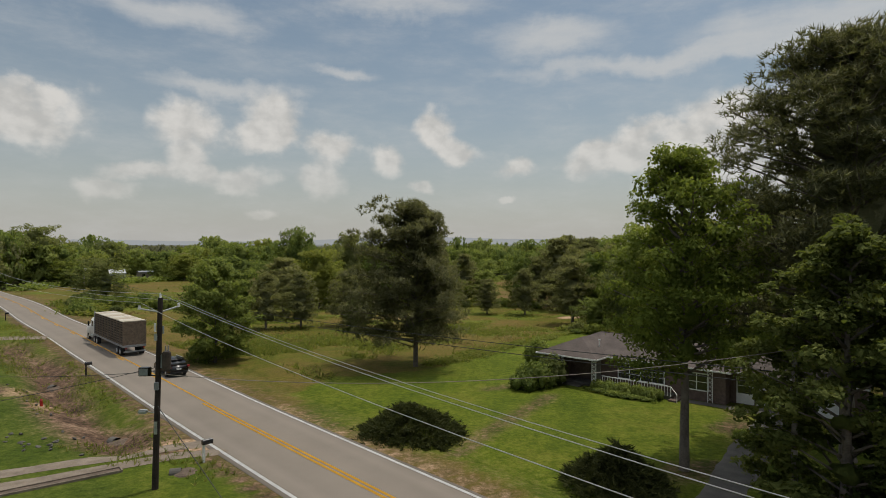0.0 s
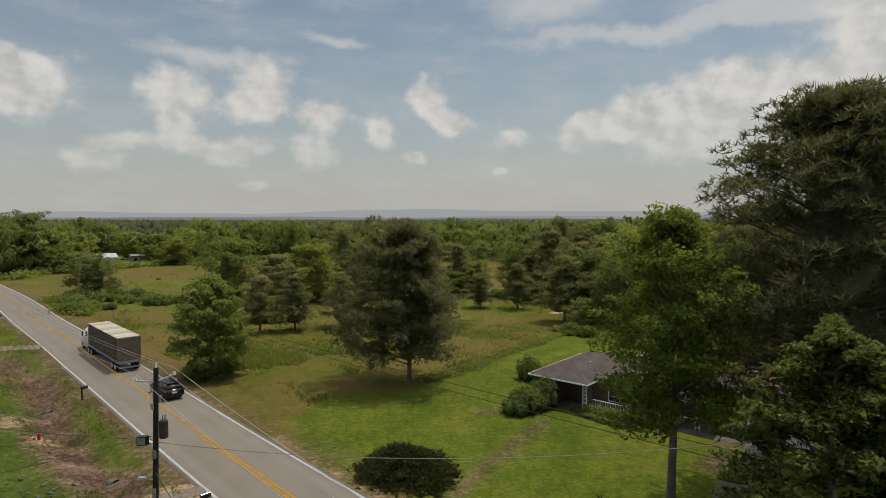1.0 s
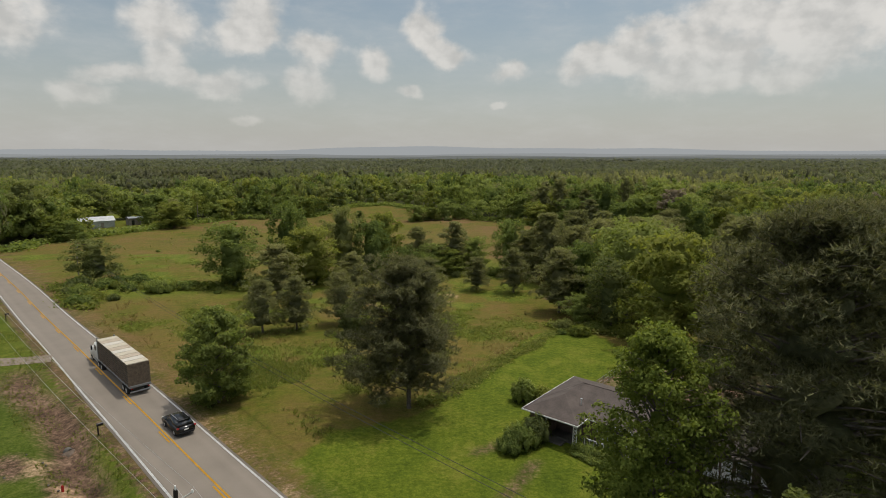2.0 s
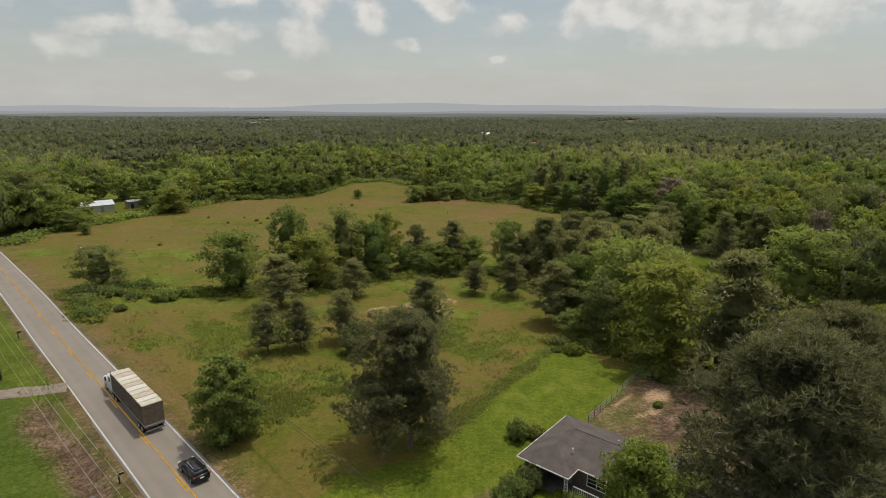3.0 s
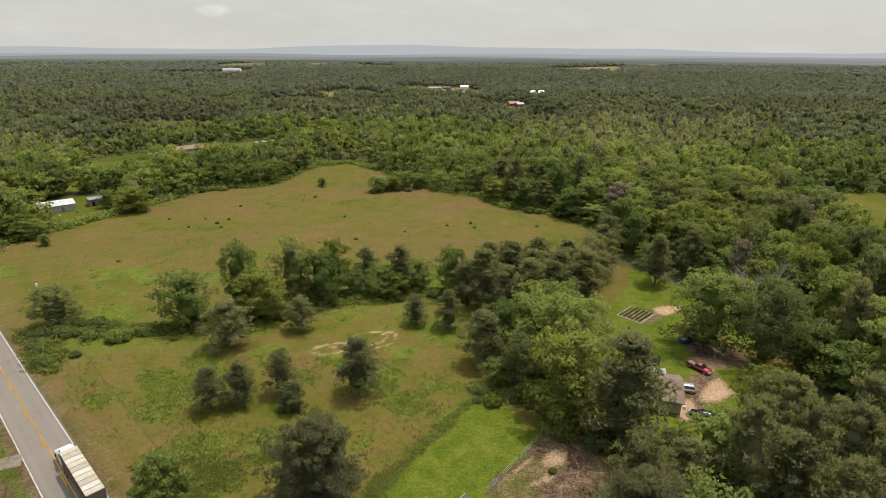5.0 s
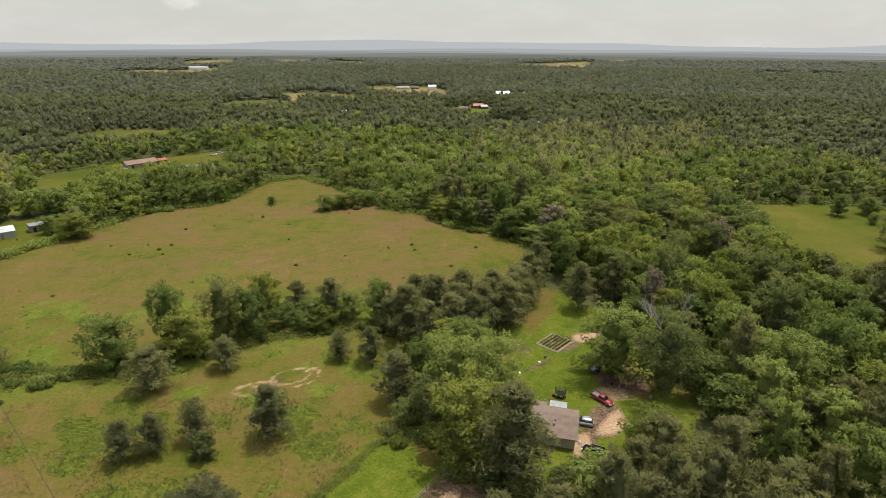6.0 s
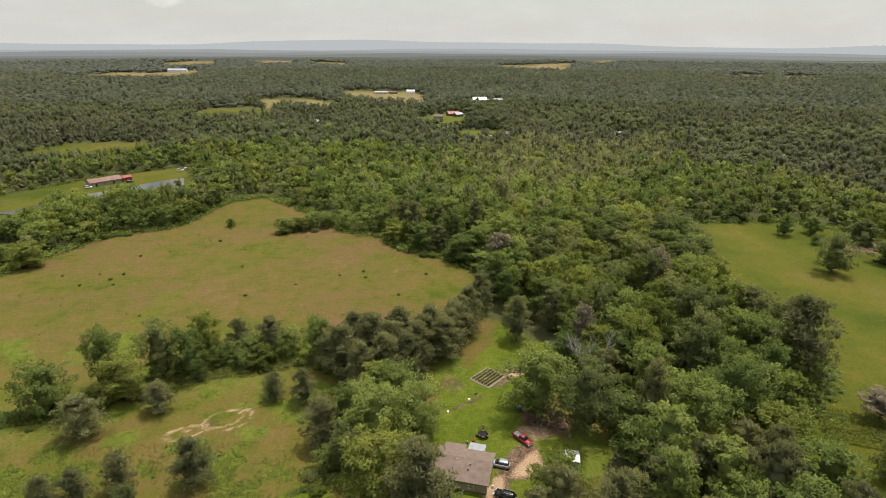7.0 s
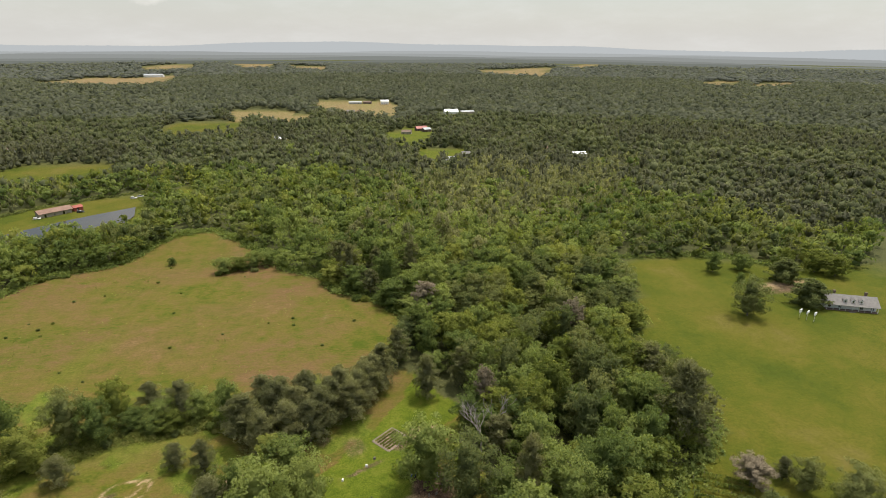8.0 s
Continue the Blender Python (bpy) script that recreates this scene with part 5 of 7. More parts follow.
def window(parent, x, z, w, h, y, side=-1, cols=2, rows=2, axis_="x"):
    """A framed window set on a wall; side -1 faces -y."""
    def put(bm):
        if axis_ == "y":
            for v in bm.verts:
                v.co = Vector((y - (v.co.y - y) * 1.0, v.co.x, v.co.z))
        return bm
    y0, y1 = (y - 0.06, y + 0.03) if side < 0 else (y - 0.03, y + 0.06)
    bm = bmesh.new()
    f = 0.09
    box(bm, x - f, x + w + f, y0, y1, z - f, z)
    box(bm, x - f, x + w + f, y0, y1, z + h, z + h + f)
    box(bm, x - f, x, y0, y1, z, z + h)
    box(bm, x + w, x + w + f, y0, y1, z, z + h)
    win = part("window", put(bm), M_WHITE, parent, "white framed window")
    m = 0.035
    for i in range(1, cols):
        part("mullion", put(bbox(x + w * i / cols - m, x + w * i / cols + m, y0 + 0.01, y1, z, z + h)), M_WHITE, win)
    for i in range(1, rows):
        part("glazing_bar", put(bbox(x, x + w, y0 + 0.015, y1 - 0.005, z + h * i / rows - m / 2, z + h * i / rows + m / 2)), M_WHITE, win)
    part("pane", put(bbox(x, x + w, y - 0.012, y + 0.012, z, z + h)), M_GLASS_DARK, win, "dark window glass")
    return win


def home():
    hx, hy = 9.2, 56.2
    h = thing("house", (hx, hy, G(14, 55)), -41.5, "low brick ranch house with a grey shingle hip roof", "house")
    ze = 2.85
    part("roof", hip_roof(bmesh.new(), 0, 17.2, 2.2, 11.6, ze, 1.55, 3.4, 13.9), M_SHINGLE, h, "grey-brown shingle hip roof")
    part("porch_roof", hip_roof(bmesh.new(), 0.02, 6.4, 0, 9.0, ze - 0.01, 1.42, 3.2, 6.9, "y"), M_SHINGLE, h, "shingle roof over the porch")
    part("garage_roof", hip_roof(bmesh.new(), 14.5, 26.2, 3.5, 10.7, ze - 0.12, 1.15, 16.0, 23.2), M_SHINGLE, h, "lower shingle roof over the garage")
    for a in ((-0.03, 6.43, -0.05, 0.0, ze - 0.13, ze), (6.4, 17.2, 2.15, 2.2, ze - 0.13, ze), (-0.05, 0.0, 0, 11.6, ze - 0.13, ze), (16.0, 26.2, 3.45, 3.5, ze - 0.25, ze - 0.12), (6.4, 6.45, 0.0, 2.15, ze - 0.13, ze)):
        part("fascia", bbox(*a), M_WHITE, h, "white fascia board")
    bm = bmesh.new()
    ring_walls(bm, 0.6, 16.6, 2.8, 11.0, -0.3, ze - 0.16)
    part("wall", bm, M_BRICK, h, "brown brick wall")
    part("wall", bbox(0.6, 2.6, 0.7, 2.8, -0.3, ze - 0.16), M_BRICK, h, "brown brick wall")
    bm = bmesh.new()
    ring_walls(bm, 16.6, 25.6, 4.1, 10.1, -0.3, ze - 0.28)
    part("garage_wall", bm, M_BRICK, h, "brown brick garage wall")
    part("porch_floor", bbox(2.6, 12.6, 1.3, 2.8, -0.3, 0.32), M_CONCRETE, h, "concrete porch floor")
    part("step", bbox(2.8, 4.6, 0.2, 1.3, -0.3, 0.16), M_CONCRETE, h)
    part("post", bbox(2.62, 2.76, 0.32, 0.46, 0.0, ze - 0.16), M_WHITE, h, "white porch post")
    # lattice post: two uprights with scrolls between
    for px_ in (5.75, 15.2):
        py_ = 0.35 if px_ < 10 else 2.6
        bm = bmesh.new()
        box(bm, px_, px_ + 0.05, py_, py_ + 0.05, 0.0, ze - 0.16)
        box(bm, px_ + 0.40, px_ + 0.45, py_, py_ + 0.05, 0.0, ze - 0.16)
        for i in range(7):
            z = 0.15 + i * 0.36
            tube(bm, (px_ + 0.04, py_ + 0.025, z), (px_ + 0.41, py_ + 0.025, z + 0.3), 0.022, sides=5)
            tube(bm, (px_ + 0.41, py_ + 0.025, z), (px_ + 0.04, py_ + 0.025, z + 0.3), 0.022, sides=5)
        part("lattice_post", bm, M_WHITE, h, "white wrought lattice post")
    d = part("front_door", bbox(4.6, 5.5, 2.70, 2.79, 0.32, 2.35), M_GREYWOOD, h, "dark front door")
    part("door_handle", btube((4.72, 2.66, 1.3), (4.72, 2.70, 1.3), 0.04), M_METAL, d)
    window(h, 7.3, 0.95, 4.2, 1.35, 2.79, cols=4, rows=3)
    window(h, 13.4, 0.95, 1.8, 1.35, 2.79, cols=2)
    window(h, 17.2, 0.9, 1.1, 1.3, 4.09, cols=1)
    window(h, 19.9, 0.9, 1.1, 1.3, 4.09, cols=1)
    part("storm_door", bbox(18.6, 19.5, 4.03, 4.09, 0.1, 2.15), M_WHITE, h, "white storm door")
    part("panel", bbox(17.1, 18.45, 4.05, 4.09, 0.05, 0.82), M_WHITE, h, "white wall panel")
    part("panel", bbox(19.65, 21.1, 4.05, 4.09, 0.05, 0.82), M_WHITE, h, "white wall panel")
    g = part("garage_door", bbox(21.8, 24.4, 4.02, 4.09, 0.0, 2.1), M_WHITE, h, "white garage door")
    for i in range(4):
        part("panel_rib", bbox(21.85, 24.35, 3.99, 4.02, 0.06 + 0.52 * i, 0.5 + 0.52 * i, bev=0.01), M_WHITE, g)
        part("door_window", bbox(21.95 + 0.6 * i, 22.4 + 0.6 * i, 3.975, 3.988, 1.68, 1.95), M_GLASS_DARK, g)
    rail = part("railing", bbox(6.3, 12.6, 1.32, 1.38, 1.12, 1.2), M_WHITE, h, "white porch railing")
    for i in range(26):
        part("baluster", bbox(6.32 + 0.25 * i, 6.36 + 0.25 * i, 1.33, 1.37, 0.32, 1.12), M_WHITE, rail)
    bm = bmesh.new()
    tube(bm, (12.65, 1.3, 1.15), (13.4, 0.6, 0.75), 0.03)
    tube(bm, (12.65, 1.3, 0.3), (12.65, 1.3, 1.15), 0.03)
    tube(bm, (13.4, 0.6, -0.1), (13.4, 0.6, 0.75), 0.03)
    part("stair_rail", bm, M_WHITE, h, "white stair rail")
    part("step", bbox(12.6, 13.3, 0.7, 2.6, -0.3, 0.16), M_BRICK, h)
    for x, y, z in ((8.5, 7.6, ze + 1.42), (16.9, 7.6, ze + 0.85), (5.0, 3.5, ze + 0.98)):
        v = part("vent_pipe", btube((x, y, z - 0.35), (x, y, z + 0.25), 0.07), M_WHITE, h, "white vent pipe")
        part("cap", btube((x, y, z + 0.25), (x, y, z + 0.33), 0.12), M_METAL, v)
    part("ridge_cap", btube((3.5, 6.9, ze + 1.55), (13.9, 6.9, ze + 1.55), 0.06, sides=6), M_SHINGLE, h, "shingle ridge cap")
    part("downspout", btube((2.7, 0.5, 0), (2.7, 0.5, ze - 0.2), 0.05, sides=6), M_WHITE, h)
    return h


home()


def local(ax, ay, turn, x, y):
    c, s = math.cos(radians(turn)), math.sin(radians(turn))
    return ax + c * x - s * y, ay + s * x + c * y


def neighbour_house():
    t = -20
    h = thing("house", (60.2, 88.4, G(57, 93)), t, "tan sided house with a brown shingle roof", "house")
    part("foundation", bbox(-12.5, 0.0, 0, 9.6, -0.6, 0.35), M_CONCRETE, h, "pale concrete foundation")
    part("wall", ring_walls(bmesh.new(), -12.48, -0.02, 0.02, 9.58, 0.35, 2.95), M_TAN, h, "tan lap siding wall")
    for i in range(13):
        part("siding_board", bbox(-12.5, 0.0, -0.03, 0.018, 0.38 + 0.2 * i, 0.56 + 0.2 * i), M_TAN, h)
    part("gable", prism(bmesh.new(), [(0.05, 2.95), (4.8, 4.7), (9.55, 2.95)], -0.2, 0.0), M_WHITE, h, "white gable wall")
    part("gable_wall", bbox(0.0, 0.03, 0.1, 9.5, 0.4, 2.95), M_WHITE, h, "white side wall")
    part("roof", gable_roof(bmesh.new(), -12.9, 0.5, -0.5, 10.1, 2.95, 1.95), M_SHINGLE2, h, "brown shingle roof")
    part("rear_roof", prism(bmesh.new(), [(5.0, 3.6), (11.5, 2.9), (11.5, 2.75), (5.0, 3.45)], -11.5, -6.5), M_SHINGLE2, h, "brown shingle roof over the rear wing")
    part("rear_wall", bbox(-11.2, -6.8, 9.6, 11.2, -0.4, 2.75), M_TAN, h)
    part("awning", prism(bmesh.new(), [(9.6, 3.0), (13.0, 2.5), (13.0, 2.44), (9.6, 2.94)], -6.0, -2.2), M_METAL, h, "pale metal porch awning")
    for x in (-5.9, -2.3):
        part("post", bbox(x - 0.05, x + 0.05, 12.85, 12.95, -0.4, 2.45), M_WHITE, h)
    window(h, -8.2, 1.1, 1.0, 1.35, -0.01, cols=1, rows=2)
    window(h, -3.8, 1.1, 1.0, 1.35, -0.01, cols=1, rows=2)
    for x, y in ((-7.5, 4.0), (-4.4, 3.2), (-4.6, 2.0)):
        part("roof_vent", bbox(x, x + 0.3, y, y + 0.3, 3.6 + y * 0.15, 4.15 + y * 0.15, bev=0.03), M_GREY, h)


neighbour_house()


def white_house():
    t = -21.0
    h = thing("house", (270.8, 200.4, G(283, 194)), t, "long white house with grey roof, dormers and brick chimneys", "house")
    h.scale = (0.84, 0.84, 0.92)
    part("wall", ring_walls(bmesh.new(), 0, 25, 2.4, 11.5, -0.8, 3.0), M_WHITE, h, "white wall")
    part("foundation", bbox(-0.1, 25.1, -0.1, 2.4, -0.8, 0.25), M_BRICK, h, "brick porch floor")
    part("roof", gable_roof(bmesh.new(), -0.6, 25.6, -0.5, 12.2, 3.05, 3.4, ridge_at=6.4), M_SHINGLE3, h, "grey shingle roof")
    for x in (-0.02, 24.9):
        part("gable", prism(bmesh.new(), [(2.4, 3.0), (6.4, 5.9), (11.5, 3.0)], x, x + 0.12), M_WHITE, h)
    for i in range(9):
        x = 0.2 + 3.05 * i
        part("column", bbox(x, x + 0.22, -0.05, 0.17, 0.25, 2.9), M_WHITE, h, "white porch column")
    for i in range(5):
        window(h, 1.4 + 5.2 * i, 0.7, 1.5, 1.7, 2.38, cols=2)
    part("door", bbox(11.9, 13.1, 2.3, 2.39, 0.25, 2.4), M_WHITE, h, "white front door")
    part("step", bbox(11.0, 14.0, -1.6, -0.1, -0.8, 0.0), M_CONCRETE, h)
    for x in (8.2, 12.0, 15.8):
        d = part("dormer", bbox(x, x + 1.7, 1.6, 4.6, 4.0, 5.25), M_WHITE, h, "white dormer")
        bm = bmesh.new()
        vs = [(x - 0.2, 5.2), (x + 0.85, 6.1), (x + 1.9, 5.2), (x + 1.9, 5.1), (x + 0.85, 6.0), (x - 0.2, 5.1)]
        a = [bm.verts.new((u, 1.35, w)) for u, w in vs]
        b = [bm.verts.new((u, 5.6, w)) for u, w in vs]
        for i in range(6):
            bm.faces.new((a[i], a[(i + 1) % 6], b[(i + 1) % 6], b[i]))
        bm.faces.new(a[::-1]), bm.faces.new(b)
        part("dormer_roof", bm, M_SHINGLE3, d)
        part("dormer_gable", bbox(x + 0.25, x + 1.45, 1.58, 1.62, 5.2, 5.7), M_WHITE, d)
        part("dormer_pane", bbox(x + 0.45, x + 1.25, 1.55, 1.585, 4.3, 5.05), M_GLASS_DARK, d)
    for x in (4.6, 20.0):
        c = part("chimney", bbox(x, x + 1.1, 7.2, 8.3, 4.5, 7.7), M_BRICK, h, "red brick chimney")
        part("chimney_cap", bbox(x - 0.12, x + 1.22, 7.08, 8.42, 7.7, 7.9), M_BRICK, c)


white_house()


def shed(name, x, y, turn, w, d, h, rise, wall_mat, roof_mat, label, category="shed", doors=1, pad=0.3):
    s = thing(name, (x, y, G(x, y)), turn, label, category)
    part("wall", ring_walls(bmesh.new(), 0, w, 0, d, -0.7, h), wall_mat, s)
    part("roof", gable_roof(bmesh.new(), -pad, w + pad, -pad, d + pad, h, rise, 0.1), roof_mat, s)
    for gx in (0.0, w - 0.1):
        part("gable", prism(bmesh.new(), [(0.05, h - 0.1), (d / 2, h + rise * 0.9), (d - 0.05, h - 0.1)], gx + 0.002, gx + 0.098), wall_mat, s)
    for i in range(doors):
        q = w * (i + 0.6) / (doors + 0.5)
        # every other panel is dark, painted as the shade inside an open doorway
        part("door", bbox(q - 0.55, q + 0.55, -0.05, 0.01, 0.0, min(2.1, h - 0.2)), M_GLASS_DARK if i % 2 == 0 else M_GREYWOOD, s, "flat doorway panel")
    return s


shed("barn", -141.5, 228.5, 40, 12.5, 7.0, 2.9, 1.6, M_METAL, M_METAL, "pale metal barn with a doorway painted dark as shade", "barn", 2)
shed("shed", -128.5, 241.0, 40, 6.5, 5.5, 3.0, 0.5, M_GREYWOOD, M_GREY, "weathered grey lean-to shed beside a barn", "shed", 2)
shed("house", -151.0, 391.0, 44, 19.5, 8.5, 2.8, 2.0, M_TAN, M_BROWNMETAL, "long low house with a reddish brown roof", "house", 3, 0.8)
shed("garage", -136.0, 406.0, 44, 5.6, 5.6, 2.7, 1.2, M_REDMETAL, M_REDMETAL, "red metal garage beside the pond house", "garage", 1)
shed("house", 206.0, 976.0, 5, 24, 14, 4.0, 4.0, M_WHITE, M_METAL, "large white building with a pale roof", "building", 3)
shed("building", 234.0, 984.0, 5, 30, 8, 3.5, 1.5, M_TAN, M_METAL, "long pale metal roofed building", "building", 3)
shed("house", 104.0, 1182.0, 0, 16, 10, 6.0, 3.0, M_WHITE, M_WHITE, "white farmhouse of two storeys beyond the woods", "house", 3)
shed("building", 40.0, 1190.0, 0, 26, 8, 3.5, 1.5, M_METAL, M_METAL, "long pale farm building", "building", 3)
shed("house", 140.0, 790.0, 15, 16, 9, 3.2, 3.0, M_BRICK, M_REDMETAL, "house with a red roof among trees", "house", 3)
for _i, (_x, _y) in enumerate(FAR_HOUSES):
    _w = (13, 11, 15, 12, 14, 16)[_i % 6] * (1.6 if _y > 1500 else 1.0)
    shed("house", _x - _w / 2, _y - 4, (10, -12, 24, 0, -20)[_i % 5], _w, 8.5, 3.1, 2.3, (M_TAN, M_WHITE, M_TAN, M_BRICK)[_i % 4], (M_METAL, M_SHINGLE2, M_GREY, M_SHINGLE3, M_BROWNMETAL)[_i % 5],
         ("small tan house with a weathered roof among trees", "small house with a weathered roof among trees")[_i % 2], "house", 2)
shed("house", -640.0, 2060.0, 0, 60, 18, 7, 4, M_WHITE, M_METAL, "distant pale farm building", "building", 3)
shed("shed", 80.0, 95.2, -15, 2.6, 3.4, 2.2, 0.4, M_BLUE, M_METAL, "small blue shed with a pale metal roof", "shed", 1)


# ---- vehicles ----
def wheel(parent, x, y, r=0.34, w=0.22):
    bm = bmesh.new()
    tube(bm, (x, y - w / 2, r), (x, y + w / 2, r), r, sides=18)
    bmesh.ops.bevel(bm, geom=[e for e in bm.edges if abs(e.verts[0].co.y - e.verts[1].co.y) < 1e-5], offset=0.03, segments=1, affect="EDGES")
    o = part("wheel", bm, M_RUBBER, parent, "black tyre with a silver rim")
    s = 1 if y > 0 else -1
    part("rim", btube((x, y + s * w * 0.46, r), (x, y + s * w * 0.54, r), r * 0.62, r * 0.5, sides=14), M_SILVER, o)


def side_profile(bm, outline, half, top_half, z_split):
    """A body from its side outline in (x, z); it narrows above z_split."""
    hi = max(z for _, z in outline)
    rows = []
    for s in (-1, 1):
        rows.append([bm.verts.new((x, s * (half if z <= z_split else half + (top_half - half) * (z - z_split) / (hi - z_split + 1e-6)), z)) for x, z in outline])
    a, b = rows
    n = len(a)
    for i in range(n):
        j = (i + 1) % n
        bm.faces.new((a[i], a[j], b[j], b[i]))
    bm.faces.new(a[::-1]), bm.faces.new(b)
    bmesh.ops.recalc_face_normals(bm, faces=bm.faces)
    bmesh.ops.bevel(bm, geom=list(bm.edges), offset=0.05, segments=2, affect="EDGES")
    for f in bm.faces:
        f.smooth = True
    return bm


def suv(x, y, turn, paint, label, z=None):
    """Faces +x."""
    c = thing("car", (x, y, G(x, y) if z is None else z), turn, label, "car")
    body = [(-2.25, 0.42), (-2.30, 0.75), (-2.22, 1.08), (1.05, 1.05), (2.05, 0.95), (2.28, 0.72), (2.28, 0.40), (1.85, 0.28), (-1.9, 0.28)]
    part("body", side_profile(bmesh.new(), body, 0.92, 0.88, 0.8), paint, c)
    cabin = [(-2.15, 1.04), (-1.95, 1.45), (-1.65, 1.66), (-0.2, 1.70), (0.35, 1.58), (1.15, 1.03)]
    part("windows", side_profile(bmesh.new(), cabin, 0.84, 0.66, 1.05), M_GLASS_DARK, c, "dark tinted windows")
    roof = [(-1.98, 1.58), (-1.7, 1.69), (-0.2, 1.735), (0.25, 1.64), (0.2, 1.60), (-1.7, 1.62)]
    part("roof", side_profile(bmesh.new(), roof, 0.68, 0.62, 1.62), paint, c)
    for s in (-1, 1):
        part("roof_rail", btube((-1.6, s * 0.56, 1.755), (0.05, s * 0.56, 1.765), 0.025, sides=6), M_SILVER, c, "silver roof rail")
        part("tail_light", bbox(-2.325, -2.16, s * 0.86 - 0.16, s * 0.86 + 0.06, 0.92, 1.08, bev=0.02), M_REDLENS, c, "red tail light")
        part("headlight", bbox(2.02, 2.22, s * 0.72 - 0.16, s * 0.72 + 0.16, 0.74, 0.90, bev=0.03), M_WHITE, c, "clear headlight")
        part("mirror", bbox(0.62, 0.82, s * 0.98 - 0.10, s * 0.98 + 0.10, 1.05, 1.2, bev=0.03), paint, c)
        for wx in (-1.38, 1.36):
            wheel(c, wx, s * 0.83)
    part("licence_plate", bbox(-2.345, -2.32, -0.22, 0.22, 0.72, 0.86), M_WHITE, c, "white number plate with no writing")
    part("bumper", bbox(-2.36, -2.2, -0.8, 0.8, 0.36, 0.56, bev=0.04), M_RUBBER, c, "black rear bumper")
    return c


def pickup(x, y, turn, paint, label):
    c = thing("pickup_truck", (x, y, G(x, y)), turn, label, "pickup truck")
    body = [(-2.7, 0.5), (-2.72, 1.0), (1.1, 1.02), (2.5, 0.98), (2.68, 0.75), (2.68, 0.45), (2.2, 0.35), (-2.3, 0.38)]
    part("body", side_profile(bmesh.new(), body, 0.97, 0.95, 0.8), paint, c)
    cab = [(-0.75, 1.0), (-0.65, 1.6), (-0.3, 1.72), (0.55, 1.70), (1.25, 1.0)]
    part("cab_windows", side_profile(bmesh.new(), cab, 0.86, 0.70, 1.05), M_GLASS_DARK, c, "dark cab windows")
    part("cab_roof", side_profile(bmesh.new(), [(-0.66, 1.62), (-0.3, 1.76), (0.5, 1.74), (0.7, 1.60)], 0.74, 0.66, 1.62), paint, c)
    bm = bmesh.new()
    box(bm, -2.66, -0.85, -0.94, -0.84, 1.0, 1.22)
    box(bm, -2.66, -0.85, 0.84, 0.94, 1.0, 1.22)
    box(bm, -2.72, -2.64, -0.94, 0.94, 1.0, 1.22)
    part("bed_side", bm, paint, c)
    part("bed_floor", bbox(-2.62, -0.87, -0.83, 0.83, 1.022, 1.045), M_GREY, c, "grey bed floor with clutter")
    part("bumper", bbox(2.6, 2.78, -0.9, 0.9, 0.42, 0.6, bev=0.03), M_SILVER, c)
    for s in (-1, 1):
        part("headlight", bbox(2.6, 2.71, s * 0.74 - 0.14, s * 0.74 + 0.14, 0.7, 0.86), M_WHITE, c)
        for wx in (-1.75, 1.75):
            wheel(c, wx, s * 0.86, 0.38, 0.26)
    return c


def on_road(s, d):
    x, y = ROAD_P + ROAD_D * s + ROAD_N * d
    return float(x), float(y)


ROAD_TURN = math.degrees(math.atan2(ROAD_D[1], ROAD_D[0]))
_x, _y = on_road(37.0, 1.6)
suv(_x, _y, ROAD_TURN, M_BLACK, "black sport utility car with silver roof rails on the road", float(land(_x, _y)) + 0.005)


